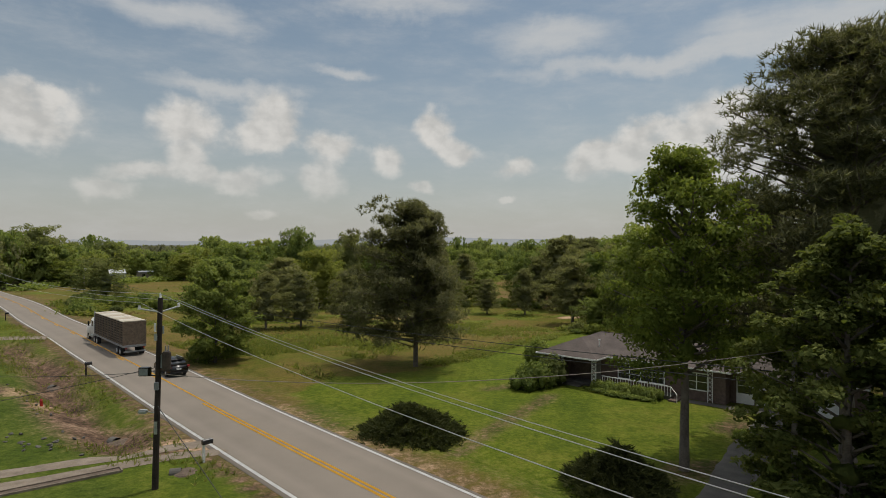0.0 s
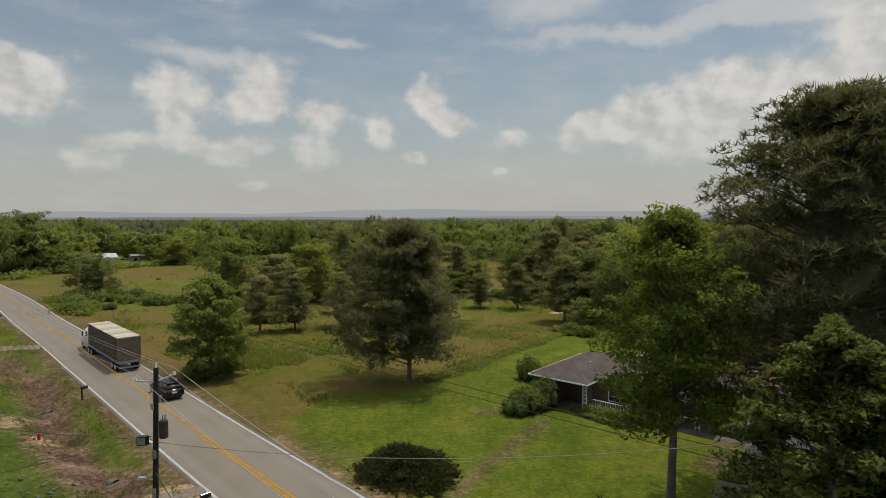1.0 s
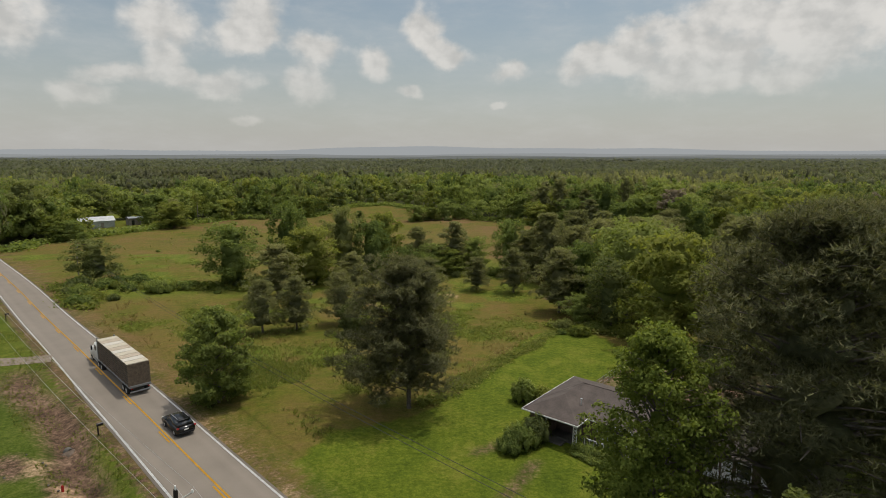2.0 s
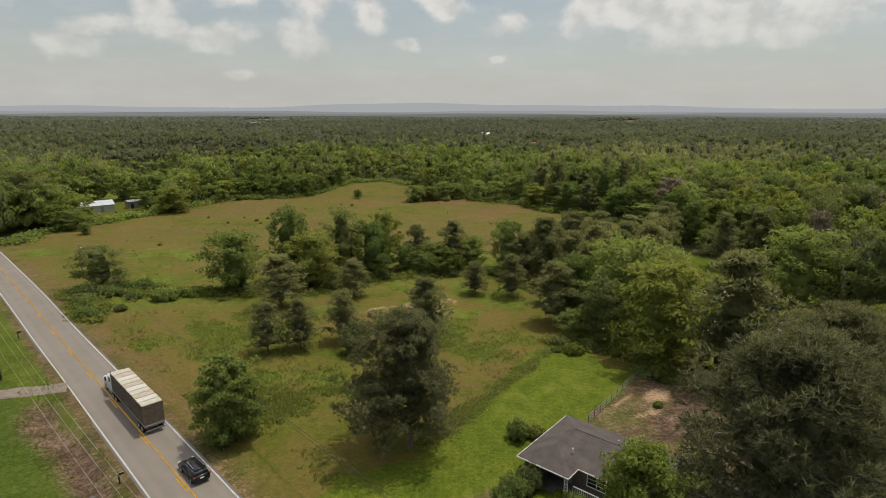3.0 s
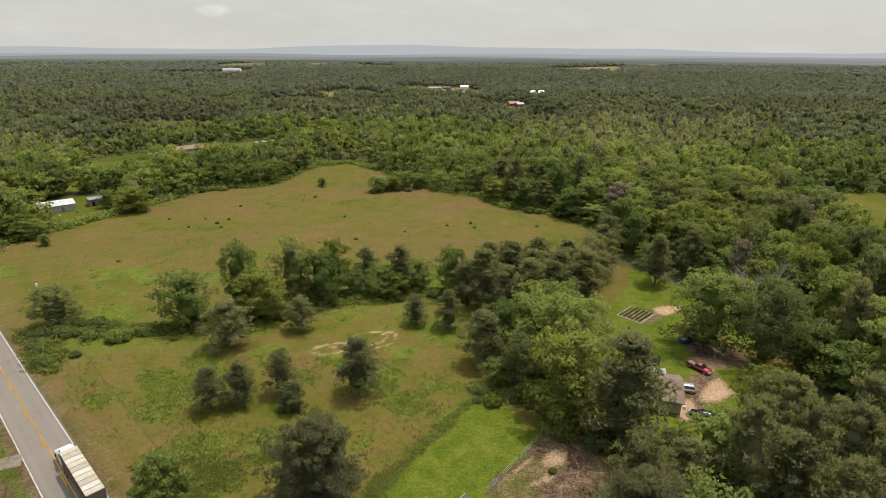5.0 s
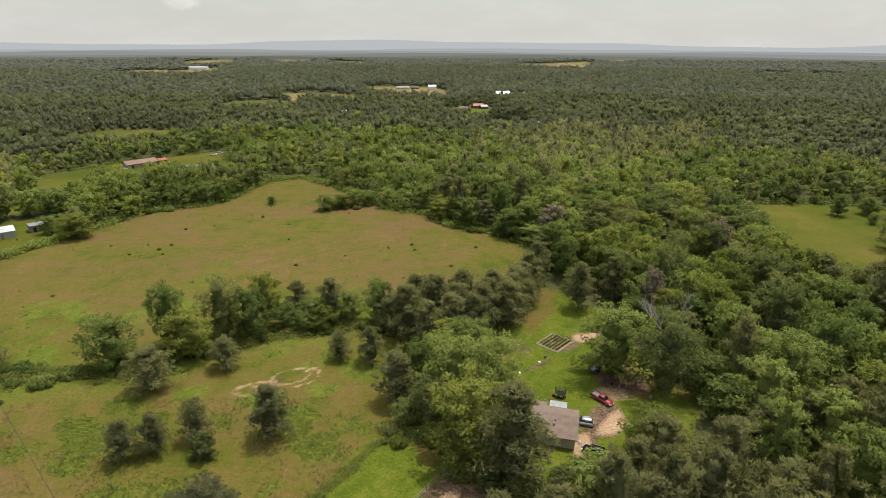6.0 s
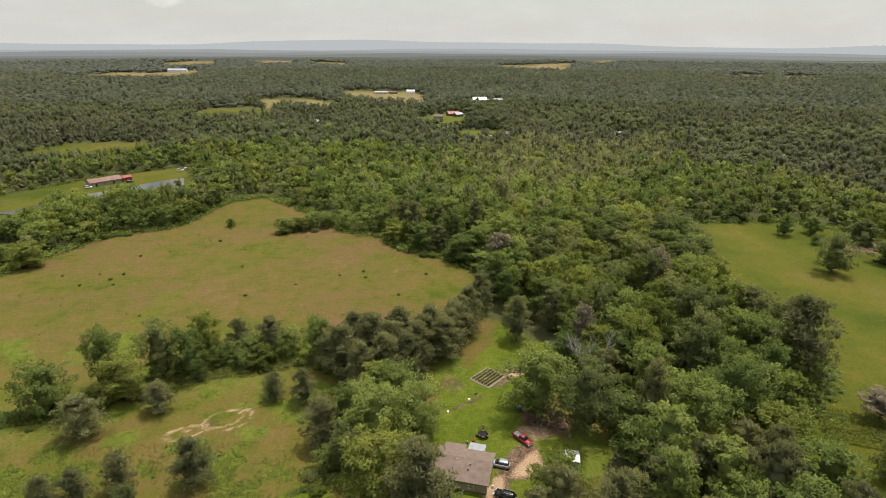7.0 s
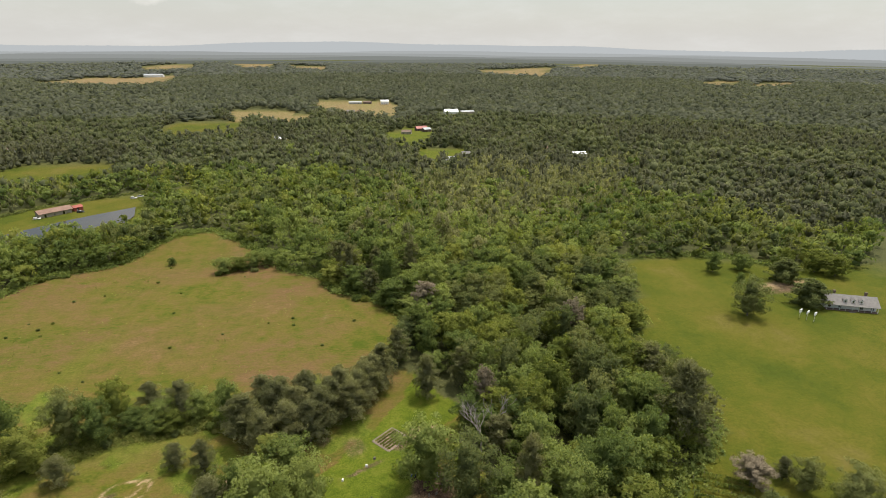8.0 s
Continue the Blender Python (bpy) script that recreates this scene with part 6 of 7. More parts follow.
def cage_truck():
    """A tractor with a flat trailer of slatted poultry cages; faces +x, its rear at x = 0."""
    x, y = on_road(49.0, 1.55)
    c = thing("cage_truck", (x, y, float(land(x, y)) + 0.005), ROAD_TURN, "white truck pulling a trailer stacked with brown slatted cages", "truck")
    part("trailer_bed", bbox(-0.1, 13.4, -1.2, 1.2, 1.05, 1.3, bev=0.02), M_GREY, c, "steel trailer bed")
    part("underride_bar", bbox(-0.15, 0.0, -1.15, 1.15, 0.5, 0.65), M_GREY, c)
    n = 10
    for i in range(n):
        x0 = 0.05 + 1.33 * i
        cage = part("cage_stack", bbox(x0 + 0.05, x0 + 1.23, -1.14, 1.14, 1.3, 3.92), M_CAGE_SHADE, c, "stack of brown slatted cages")
        for k in range(9):
            z = 1.38 + k * 0.29
            part("slat", bbox(x0, x0 + 1.28, -1.22, 1.22, z, z + 0.10), M_SLAT, cage)
        part("upright", bbox(x0 - 0.01, x0 + 0.07, -1.24, 1.24, 1.3, 3.95), M_SLAT, cage)
        part("cage_top", bbox(x0 + 0.02, x0 + 1.26, -1.22, 1.22, 3.95, 4.05, bev=0.02), M_CAGE_TOP[i % 3], cage, "pale tan cage top")
    part("cab", side_profile(bmesh.new(), [(14.0, 0.9), (14.0, 3.0), (14.5, 3.35), (15.6, 3.1), (15.9, 2.3), (17.6, 2.1), (17.9, 1.6), (17.9, 0.6), (14.3, 0.6)], 1.15, 1.0, 2.2), M_WHITE, c, "white truck cab")
    part("windscreen", bbox(15.35, 15.75, -0.9, 0.9, 2.35, 2.95), M_GLASS_DARK, c, "dark windscreen")
    for s in (-1, 1):
        part("side_window", bbox(14.6, 15.4, s * 1.09 - 0.03, s * 1.09 + 0.03, 2.1, 2.8), M_GLASS_DARK, c)
        part("exhaust_stack", btube((13.8, s * 1.05, 1.2), (13.8, s * 1.05, 4.1), 0.09, sides=10), M_GREY, c, "dark exhaust stack")
        part("side_mirror", bbox(15.5, 15.6, s * 1.42 - 0.1, s * 1.42 + 0.1, 2.1, 2.7), M_BLACK, c)
        part("fuel_tank", btube((14.0, s * 0.95, 0.85), (15.4, s * 0.95, 0.85), 0.3, sides=12), M_METAL, c)
        for wx in (1.2, 2.5, 12.0, 13.3, 17.0):
            wheel(c, wx, s * 1.02, 0.5, 0.42 if wx < 14 else 0.3)
        part("tail_light", bbox(-0.17, -0.14, s * 0.95 - 0.12, s * 0.95 + 0.12, 0.9, 1.02), M_REDLENS, c)


# shade behind the slats, painted on the solid core of each stack
M_CAGE_SHADE = grainy("cage_inside_shade", (0.030, 0.024, 0.018), (0.075, 0.058, 0.042), 3, 0.9, fine=14)
M_SLAT = grainy("cage_slat", (0.10, 0.075, 0.055), (0.20, 0.155, 0.115), 3, 0.9, fine=14)
M_CAGE_TOP = [grainy("cage_top_%s" % n, a, b, 1.5, 0.8, fine=12) for n, a, b in (("tan", (0.36, 0.32, 0.25), (0.48, 0.43, 0.34)), ("grey", (0.40, 0.38, 0.33), (0.54, 0.50, 0.43)), ("buff", (0.30, 0.25, 0.19), (0.42, 0.36, 0.28)))]
cage_truck()
suv(65.0, 97.4, 158, M_SILVER, "silver sport utility car parked behind a house")
suv(64.0, 87.4, 148, M_BLACK, "black sport utility car parked on the grass")
suv(69.5, 83.6, 150, M_WHITE, "dark parked car with white panels under trees")
pickup(72.5, 105.8, -58, M_RED, "dark red pickup truck parked on bare soil")
pickup(76.5, 119.6, 25, M_BLUE, "blue pickup truck under a tree")
suv(-131.0, 403.5, 30, M_BLACK, "black car parked beside a red garage")
suv(-152.0, 389.0, 20, M_WHITE, "white car parked beside a low house")
for _x, _y, _t in ((-104.0, 440.0, 10), (-107.5, 436.0, 15), (-99.0, 444.0, 0)):
    suv(_x, _y, _t, M_WHITE, "white vehicle parked on a pond lawn")


# ---- poles and wires ----
def wire(name, a, b, sag, r, mat, label, n=18):
    bm = bmesh.new()
    a, b = Vector(a), Vector(b)
    pts = [a.lerp(b, i / n) - Vector((0, 0, 4 * sag * (i / n) * (1 - i / n))) for i in range(n + 1)]
    rings = []
    side = (b - a).cross(Vector((0, 0, 1))).normalized()
    for p in pts:
        rings.append([bm.verts.new(p + (side * math.cos(q) + Vector((0, 0, 1)) * math.sin(q)) * r) for q in (math.pi * 2 * k / 5 for k in range(5))])
    for u, v in zip(rings, rings[1:]):
        for k in range(5):
            bm.faces.new((u[k], u[(k + 1) % 5], v[(k + 1) % 5], v[k]))
    tagged(part(name, bm, mat), label, "wire")


def round_pole(x, y, h, r=0.16, lean=(0, 0), mat=None, label="dark creosoted wooden utility pole", bare=False):
    p = thing("utility_pole", (x, y, G(x, y)), 0, label, "utility pole")
    bm = bmesh.new()
    tube(bm, (0, 0, -0.8), (lean[0], lean[1], h), r, r * 0.72, 12)
    part("shaft", bm, mat or M_POLE, p)
    return p


def main_pole():
    p = round_pole(-15.0, 29.6, 9.95, 0.17, (0.3, 0.0))
    for s in (-1, 1):
        bm = btube((0.3, 0, 9.2), (0.3 + s * 0.95 * ROAD_N[0], s * 0.95 * ROAD_N[1] - 0.1, 9.45), 0.045, sides=6)
        arm = part("insulator_arm", bm, M_ALU, p, "pale insulator arm")
        for k in range(3):
            q = 0.95
            part("insulator", btube((0.3 + s * q * ROAD_N[0], s * q * ROAD_N[1] - 0.1, 9.42 + 0.07 * k), (0.3 + s * q * ROAD_N[0], s * q * ROAD_N[1] - 0.1, 9.47 + 0.07 * k), 0.085 - 0.012 * k, sides=10), M_WHITE, arm)
    part("top_insulator", btube((0.3, 0, 9.95), (0.3, 0, 10.2), 0.06, 0.04, 8), M_WHITE, p)
    bm = btube((0.62, 0.0, 6.2), (0.62, 0.0, 7.15), 0.22, sides=18)
    bmesh.ops.bevel(bm, geom=[e for e in bm.edges if abs(e.verts[0].co.z - e.verts[1].co.z) < 1e-5], offset=0.04, segments=2, affect="EDGES")
    t = part("transformer", bm, M_RUST, p, "dark rusty transformer can")
    for k in range(2):
        part("bushing", btube((0.55 + 0.14 * k, 0.05, 7.15), (0.55 + 0.14 * k, 0.05, 7.45), 0.05, 0.03, 8), M_GREY, t)
    part("bracket", bbox(0.3, 0.5, -0.05, 0.05, 6.3, 7.0), M_GREY, p)
    part("cutout", btube((0.1, -0.15, 8.2), (0.1, -0.15, 8.65), 0.06, sides=8), M_WHITE, p, "white fuse cutout")
    part("arrester", btube((0.5, -0.1, 8.1), (0.5, -0.1, 8.5), 0.05, sides=8), M_GREY, p)
    f = part("floodlight", bbox(-0.62, -0.08, -0.45, -0.12, 5.95, 6.4, bev=0.03), M_BLACK, p, "black square floodlight")
    part("lens", bbox(-0.57, -0.13, -0.465, -0.45, 6.0, 6.35), M_GREY, f, "pale floodlight glass")
    part("mount", btube((0.15, 0, 5.9), (-0.3, -0.25, 5.95), 0.03, sides=6), M_BLACK, f)
    part("meter", bbox(0.1, 0.32, -0.3, -0.16, 5.2, 5.6, bev=0.02), M_GREY, p)
    part("street_light_head", bbox(-0.7, -0.25, -0.4, -0.1, 4.0, 4.2, bev=0.05), M_METAL, p, "small round yard light")
    part("yard_light_arm", btube((0.1, 0, 3.95), (-0.4, -0.22, 4.1), 0.03, sides=6), M_METAL, p)
    for z in (7.75, 3.2, 2.9):
        part("tag", bbox(0.06, 0.22, -0.2, -0.17, z, z + 0.35), M_METAL, p, "small metal tag")


main_pole()
round_pole(-65.1, 79.7, 9.6, 0.16)
_p = round_pole(-84.5, 134.0, 8.4, 0.15, mat=M_GREYWOOD, label="grey weathered wooden utility pole with a grey can")
part("transformer", btube((0.35, -0.1, 6.6), (0.35, -0.1, 7.5), 0.24, sides=14), M_WHITE, _p, "pale transformer can")
round_pole(14.7, 23.8, 9.7, 0.14, mat=M_GREYWOOD, label="grey weathered wooden utility pole among leaves")
round_pole(80.8, 229.0, 10.5, 0.16, mat=M_GREYWOOD, label="grey weathered wooden utility pole at the wood's edge")
round_pole(-104.0, 252.0, 9.0, 0.15, mat=M_GREYWOOD, label="grey weathered wooden utility pole at the field's edge")
_z1 = G(-15, 29.6)
for _o, _h in ((-0.95, 9.75), (0.0, 10.15), (0.95, 9.75)):
    _a = (-14.7 + _o * ROAD_N[0], 29.6 + _o * ROAD_N[1], _z1 + _h)
    wire("power_line", _a, (26.5 + _o * ROAD_N[0], -14.0 + _o * ROAD_N[1], 11.0), 1.35, 0.012, M_ALU, "pale aluminium power line between poles")
    wire("power_line", _a, (-65.1 + _o * ROAD_N[0], 79.7 + _o * ROAD_N[1], 1.9 + _h - 0.3), 0.9, 0.011, M_ALU, "pale aluminium power line between poles")
    wire("power_line", (-65.1 + _o * ROAD_N[0], 79.7 + _o * ROAD_N[1], 1.9 + _h - 0.3), (-112.0 + _o * ROAD_N[0], 129.2 + _o * ROAD_N[1], 11.4), 0.9, 0.011, M_ALU, "pale aluminium power line between poles")
wire("service_line", (-14.9, 29.6, _z1 + 6.0), (14.7, 23.8, 9.6), 0.9, 0.020, M_GREYWOOD, "grey twisted service cable")
wire("service_line", (14.7, 23.8, 10.0), (25.0, 48.5, 4.4), 0.3, 0.018, M_GREYWOOD, "grey twisted service cable")
for _h in (0.0, -0.55):
    wire("telephone_line", (-84.5, 134.0, 8.6 + _h), (14.7, 23.8, 8.6 + _h), 2.0, 0.022, M_WIRE, "black sagging telephone cable", 26)
wire("service_line", (-15.0, 29.6, _z1 + 6.3), (-46.0, 24.0, 4.0), 0.8, 0.016, M_WIRE, "black sagging service cable")
wire("service_line", (-15.0, 29.6, _z1 + 6.1), (-52.0, 48.0, 4.6), 0.8, 0.016, M_WIRE, "black sagging service cable")
wire("guy_wire", (-14.9, 29.6, _z1 + 4.4), (-4.5, 19.0, G(-4.5, 19)), 0.0, 0.02, M_WIRE, "black guy wire running down to the ground", 4)


# ---- roadside ----
def strip(name, pts, width, lift, mat, label, category, kind="structure"):
    """A drive: a ribbon that lies on the ground along a line of points."""
    P = []
    for (x0, y0), (x1, y1) in zip(pts, pts[1:]):
        n = max(2, int(math.hypot(x1 - x0, y1 - y0) / 0.7))
        P += [(x0 + (x1 - x0) * i / n, y0 + (y1 - y0) * i / n) for i in range(n)]
    P.append(pts[-1])
    P = np.array(P)
    for _ in range(6):
        P[1:-1] = (P[:-2] + 2 * P[1:-1] + P[2:]) / 4
    T = unit(np.gradient(P, axis=0))
    N = np.stack([-T[:, 1], T[:, 0]], 1)
    cols = np.linspace(-0.5, 0.5, 7)
    _n = np.arange(len(P))[:, None]
    wv = width * (1 + 0.07 * np.sin(_n * 0.37) + 0.06 * np.sin(_n * 0.83 + 1) + 0.04 * np.sin(_n * 2.3))
    XY = P[:, None] + N[:, None] * (cols[None, :] * wv)[..., None]
    Z = gz(XY[..., 0], XY[..., 1]) + lift * (1 - (np.abs(cols) * 2)[None, :] ** 4 * 0.7)
    top = np.concatenate([XY, Z[..., None]], -1)
    i = np.arange(top.shape[0] * 7).reshape(-1, 7)
    F = np.stack([i[:-1, :-1], i[:-1, 1:], i[1:, 1:], i[1:, :-1]], -1).reshape(-1, 4)
    tagged(new(name, np_mesh(name, top.reshape(-1, 3), F, mat, None, True)), label, category, kind=kind)


strip("driveway", [(-14.6, 37.4), (-17.6, 35.6), (-24, 31.6), (-40, 23)], 1.4, 0.05, M_GRAVEL, "gravel wheel track of a drive", "driveway")
strip("driveway", [(-13.2, 35.8), (-16.2, 34.4), (-23, 29.8), (-39, 21)], 1.2, 0.05, M_GRAVEL, "gravel wheel track of a drive", "driveway")
strip("driveway", [(-54.0, 77.6), (-56.5, 76.2), (-62, 75.2), (-80, 70)], 3.2, 0.08, M_GRAVEL, "pale gravel drive off the road", "driveway")
strip("driveway", [(-94, 119.6), (-97, 118), (-110, 116)], 3.0, 0.08, M_GRAVEL, "pale gravel drive off the road", "driveway")
strip("driveway", [(10.0, 22.5), (14.5, 29.5), (20.5, 37.5), (25.5, 43.5), (27.5, 46.8)], 2.2, 0.06, M_CONCRETE, "grey concrete driveway up to the garage", "driveway")
strip("front_walk", [(19.8, 49.4), (22.5, 47.2), (25.0, 45.0)], 1.1, 0.05, M_CONCRETE, "concrete front walk by the porch", "walk")


M_SOIL = grainy("soil", (0.06, 0.045, 0.034), (0.16, 0.12, 0.09), 2, 0.95, fine=14, relief=0.8, dist=0.04)


def culvert(s, d, turn, label, r=0.38):
    """The mouth of a buried pipe in a low bank of soil."""
    x, y = on_road(s, d)
    c = thing("culvert", (x, y, G(x, y) - 0.1), ROAD_TURN + turn, label, "culvert")
    bm = bmesh.new()
    n, rings = 16, []
    for xx, rr in ((-0.5, r), (0.08, r), (0.08, r * 0.84), (-0.5, r * 0.84)):
        rings.append([bm.verts.new((xx, math.cos(a) * rr, 0.1 + math.sin(a) * rr)) for a in (2 * math.pi * i / n for i in range(n))])
    for u, v in zip(rings, rings[1:]):
        for i in range(n):
            bm.faces.new((u[i], u[(i + 1) % n], v[(i + 1) % n], v[i]))
    part("pipe", bm, M_CONCRETE, c)
    # a black disc stands in for the shade inside the pipe
    part("pipe_shade", btube((-0.12, 0, 0.1), (-0.1, 0, 0.1), r * 0.84, sides=16), M_RUBBER, c, "black disc painted as the shade inside the pipe")
    rr = random.Random(int(s * 10))
    bm = bmesh.new()
    bmesh.ops.create_icosphere(bm, subdivisions=3, radius=1.0)
    for v in bm.verts:
        v.co = Vector((v.co.x * 0.75 - 0.72, v.co.y * r * 3.2, v.co.z * (r + 0.10) - 0.12)) * rr.uniform(0.9, 1.08)
    part("bank", bm, M_SOIL, c, "low bank of bare brown soil")


culvert(10.6, -6.9, 60, "short concrete culvert pipe in the grass", 0.28)
culvert(21.8, -7.2, 20, "concrete culvert mouth below a gravel drive", 0.4)
culvert(41.5, -7.6, 20, "old concrete culvert slab across the ditch", 0.4)


def mailbox(s, d, turn, post_mat, label):
    x, y = on_road(s, d)
    m = thing("mailbox", (x, y, G(x, y)), ROAD_TURN + turn, label, "mailbox")
    part("post", bbox(-0.06, 0.06, -0.06, 0.06, -0.3, 1.05), post_mat, m)
    bm = bmesh.new()
    out = [(-0.13, 1.05), (0.13, 1.05), (0.13, 1.22)] + [(0.13 * math.cos(a), 1.22 + 0.12 * math.sin(a)) for a in (math.pi * i / 8 for i in range(1, 8))] + [(-0.13, 1.22)]
    prism(bm, out, -0.1, 0.5)
    part("box", bm, M_BLACK, m, "black rounded metal box")
    part("flag", bbox(0.1, 0.3, 0.132, 0.145, 1.2, 1.3), M_REDLENS, m)


mailbox(41.0, -4.9, -90, M_POLE, "black mailbox on a dark wooden post")
mailbox(11.2, -4.9, -90, M_WHITE, "black mailbox on a white post")
mailbox(98.0, -5.2, -90, M_POLE, "black mailbox on a dark wooden post")


def border_bed():
    """A long raised bed edged with pale boards beside the drive."""
    b = thing("garden_bed", (-18.4, 32.3, G(-18.4, 32.3) + 0.02), 217, "long raised bed edged with pale boards", "garden bed")
    for y in (0.0, 0.62):
        part("board", bbox(0, 9.5, y, y + 0.07, -0.2, 0.12), M_GRAVEL, b, "pale edging board")
    for x in (-0.1, 9.5):
        part("end_board", bbox(x, x + 0.07, 0, 0.69, -0.2, 0.12), M_GRAVEL, b, "pale edging board")
    part("soil", bbox(0, 9.5, 0.07, 0.62, -0.2, 0.06), M_SOIL, b, "dark bare soil")


border_bed()
_h = thing("hydrant", (-32.2, 45.6, G(-32.2, 45.6)), 20, "small red fire hydrant on bare soil", "hydrant")
_h.scale = (0.8, 0.8, 0.75)
part("barrel", btube((0, 0, -0.1), (0, 0, 0.55), 0.14, 0.12, 12), M_REDLENS, _h)
part("cap", btube((0, 0, 0.55), (0, 0, 0.72), 0.15, 0.06, 12), M_REDLENS, _h)
for _s in (-1, 1):
    part("nozzle", btube((0, _s * 0.1, 0.38), (0, _s * 0.24, 0.38), 0.07, sides=8), M_REDLENS, _h)

# broken stone along the ditch
_r = random.Random(5)
for _i in range(30):
    _x, _y = on_road(17 + _r.uniform(0, 26), -9.5 - abs(_r.gauss(0, 2.0)))
    if _i < 14:
        _x, _y = -27 + _r.uniform(-3, 3), 37 + _r.uniform(-1.2, 1.2)
    bm = bmesh.new()
    bmesh.ops.create_icosphere(bm, subdivisions=1, radius=0.15)
    for v in bm.verts:
        v.co *= _r.uniform(0.6, 1.25)
    st = part("stone", bm, M_CONCRETE)
    st.matrix_basis = pose(_x, _y, G(_x, _y) + 0.03, _r.uniform(0, 30), _r.uniform(0, 30), _r.uniform(0, 360)) @ Matrix.Diagonal((_r.uniform(0.6, 1.8), _r.uniform(0.5, 1.2), _r.uniform(0.4, 0.8), 1))
    tagged(st, "pale broken stone lying on bare soil", "stone", "stones by the ditch")


# ---- shrubs ----
def shrub(name, x, y, w, h, mat, seed, label, category="shrub", dense=900, leaf=0.16, flat=1.0, deep=1.0):
    """A low mound of foliage on short stems."""
    r = rng(seed)
    P, N, C = [], [], []
    k = 16
    for i in range(k):
        a, q = i * 2.4, math.sqrt((i + 0.5) / k) * 0.42
        c = np.array((math.cos(a) * q * w, math.sin(a) * q * w * deep, h * (0.48 - 0.30 * flat * q * 2 + r.uniform(-0.08, 0.12))))
        d, p = in_lump(dense // k, r, 0.7)
        C.append((*c, w * 0.2))
        P.append(c + p * np.array((w * 0.2, w * 0.2 * deep, h * 0.42)))
        N.append(d + r.normal(size=d.shape) * 0.5)
    P = np.concatenate(P)
    P[:, 2] = np.maximum(P[:, 2], 0.03)
    S = np.stack([P[:, 0] / w, P[:, 1] / (w * deep), (P[:, 2] - 0.2 * h) / h], 1)
    V, F, NV = leaf_quads(P, np.concatenate(N), leaf, r, S=S + 0.25 * unit(np.concatenate(N)))
    V, F, NV = joined((V, F, NV), cores(np.array(C) * np.array((1, 1, 1, deep ** 0.5)), 1, r, h * 0.42 / (w * 0.2 * deep ** 0.5), 0.62))
    s = thing(name, (x, y, G(x, y)), seed * 40 % 360 if deep == 1.0 else -43, label, category)
    o = new("foliage", np_mesh("foliage", V, F, mat, normals=NV))
    o.parent = s
    bm = bmesh.new()
    for i in range(5):
        tube(bm, (0, 0, -0.1), (math.cos(i * 1.3) * w * 0.25, math.sin(i * 1.3) * w * 0.25 * deep, h * 0.5), 0.04, 0.015, 5)
    part("stem", bm, M_BARK, s)
    return s


def juniper(x, y, w, h, seed, label):
    """A spreading juniper: tiers of flat, drooping sprays that point outwards."""
    r = rng(seed)
    P, A = [], []
    for i in range(330):
        a, q = r.uniform(0, 2 * math.pi), r.uniform(0.05, 1) ** 0.55
        top = h * (1 - q) ** 0.85 * r.uniform(0.3, 1.05)
        n = 14
        t = r.uniform(0, 1, n)
        reach = w / 2 * q
        p = np.stack([np.cos(a) * (reach - 0.9 * t * w / 6), np.sin(a) * (reach - 0.9 * t * w / 6), top + 0.10 + t * 0.16], 1)
        p += r.normal(size=p.shape) * np.array((0.16, 0.16, 0.06))
        P.append(p)
        A.append(np.tile((math.cos(a), math.sin(a), 0.28), (n, 1)) + r.normal(size=p.shape) * 0.25)
    P = np.concatenate(P)
    P[:, 2] = np.maximum(P[:, 2], 0.05)
    V, F, NV = needle_tufts(P, np.concatenate(A), 0.34, r, 4, np.concatenate(A) * 0.4 + np.array((0, 0, 0.8)), 0.16, 0.4)
    s = thing("juniper_shrub", (x, y, G(x, y)), 0, label, "shrub")
    o = new("foliage", np_mesh("foliage", V, F, M_JUNIPER))
    o.parent = s
    part("stem", btube((0, 0, -0.1), (0, 0, h * 0.6), 0.12, 0.05), M_BARK, s)


M_JUNIPER = foliage("juniper_needles", (0.044, 0.051, 0.019), (0.079, 0.086, 0.031), (0.131, 0.131, 0.050), 0.3)
juniper(-2.2, 39.6, 8.2, 2.4, 3, "low spreading dark juniper on the lawn")
juniper(9.3, 30.6, 5.8, 2.4, 4, "low spreading dark juniper under a tree")
shrub("shrub", 8.6, 53.2, 3.6, 3.0, M_BROAD, 11, "large rounded green shrub at the house corner", dense=1700, leaf=0.22)
shrub("shrub", 10.2, 54.2, 3.2, 3.5, M_DARK, 12, "large rounded green shrub at the house corner", dense=1700, leaf=0.22)
shrub("shrub", 7.4, 52.2, 2.8, 2.0, M_BROAD, 13, "large rounded green shrub at the house corner", dense=1200, leaf=0.22)
for _i, (_u, _w) in enumerate(((6.2, 1.3), (7.4, 1.8), (8.8, 1.7), (10.2, 1.5), (11.4, 1.9))):
    _x, _y = local(9.2, 56.2, -41.5, _u, 0.55)
    shrub("clipped_shrub", _x, _y, _w, 1.3, M_BROAD, 20 + _i, "small clipped round shrub below a porch rail", dense=800, leaf=0.12)
_x, _y = local(9.2, 56.2, -41.5, 8.8, -0.5)
shrub("ground_cover", _x, _y, 6.4, 0.45, M_BROAD, 30, "low strip of green ground cover below the shrubs", "ground cover", 2600, 0.14, 0.3, 0.22)
shrub("shrub", 10.6, 64.2, 3.0, 3.4, M_BROAD, 31, "leafy green shrub behind the house corner", dense=1500, leaf=0.25)
shrub("shrub", 13.0, 64.4, 2.4, 2.2, M_LIME, 32, "bright yellow-green shrub behind the house corner", dense=1200, leaf=0.22)
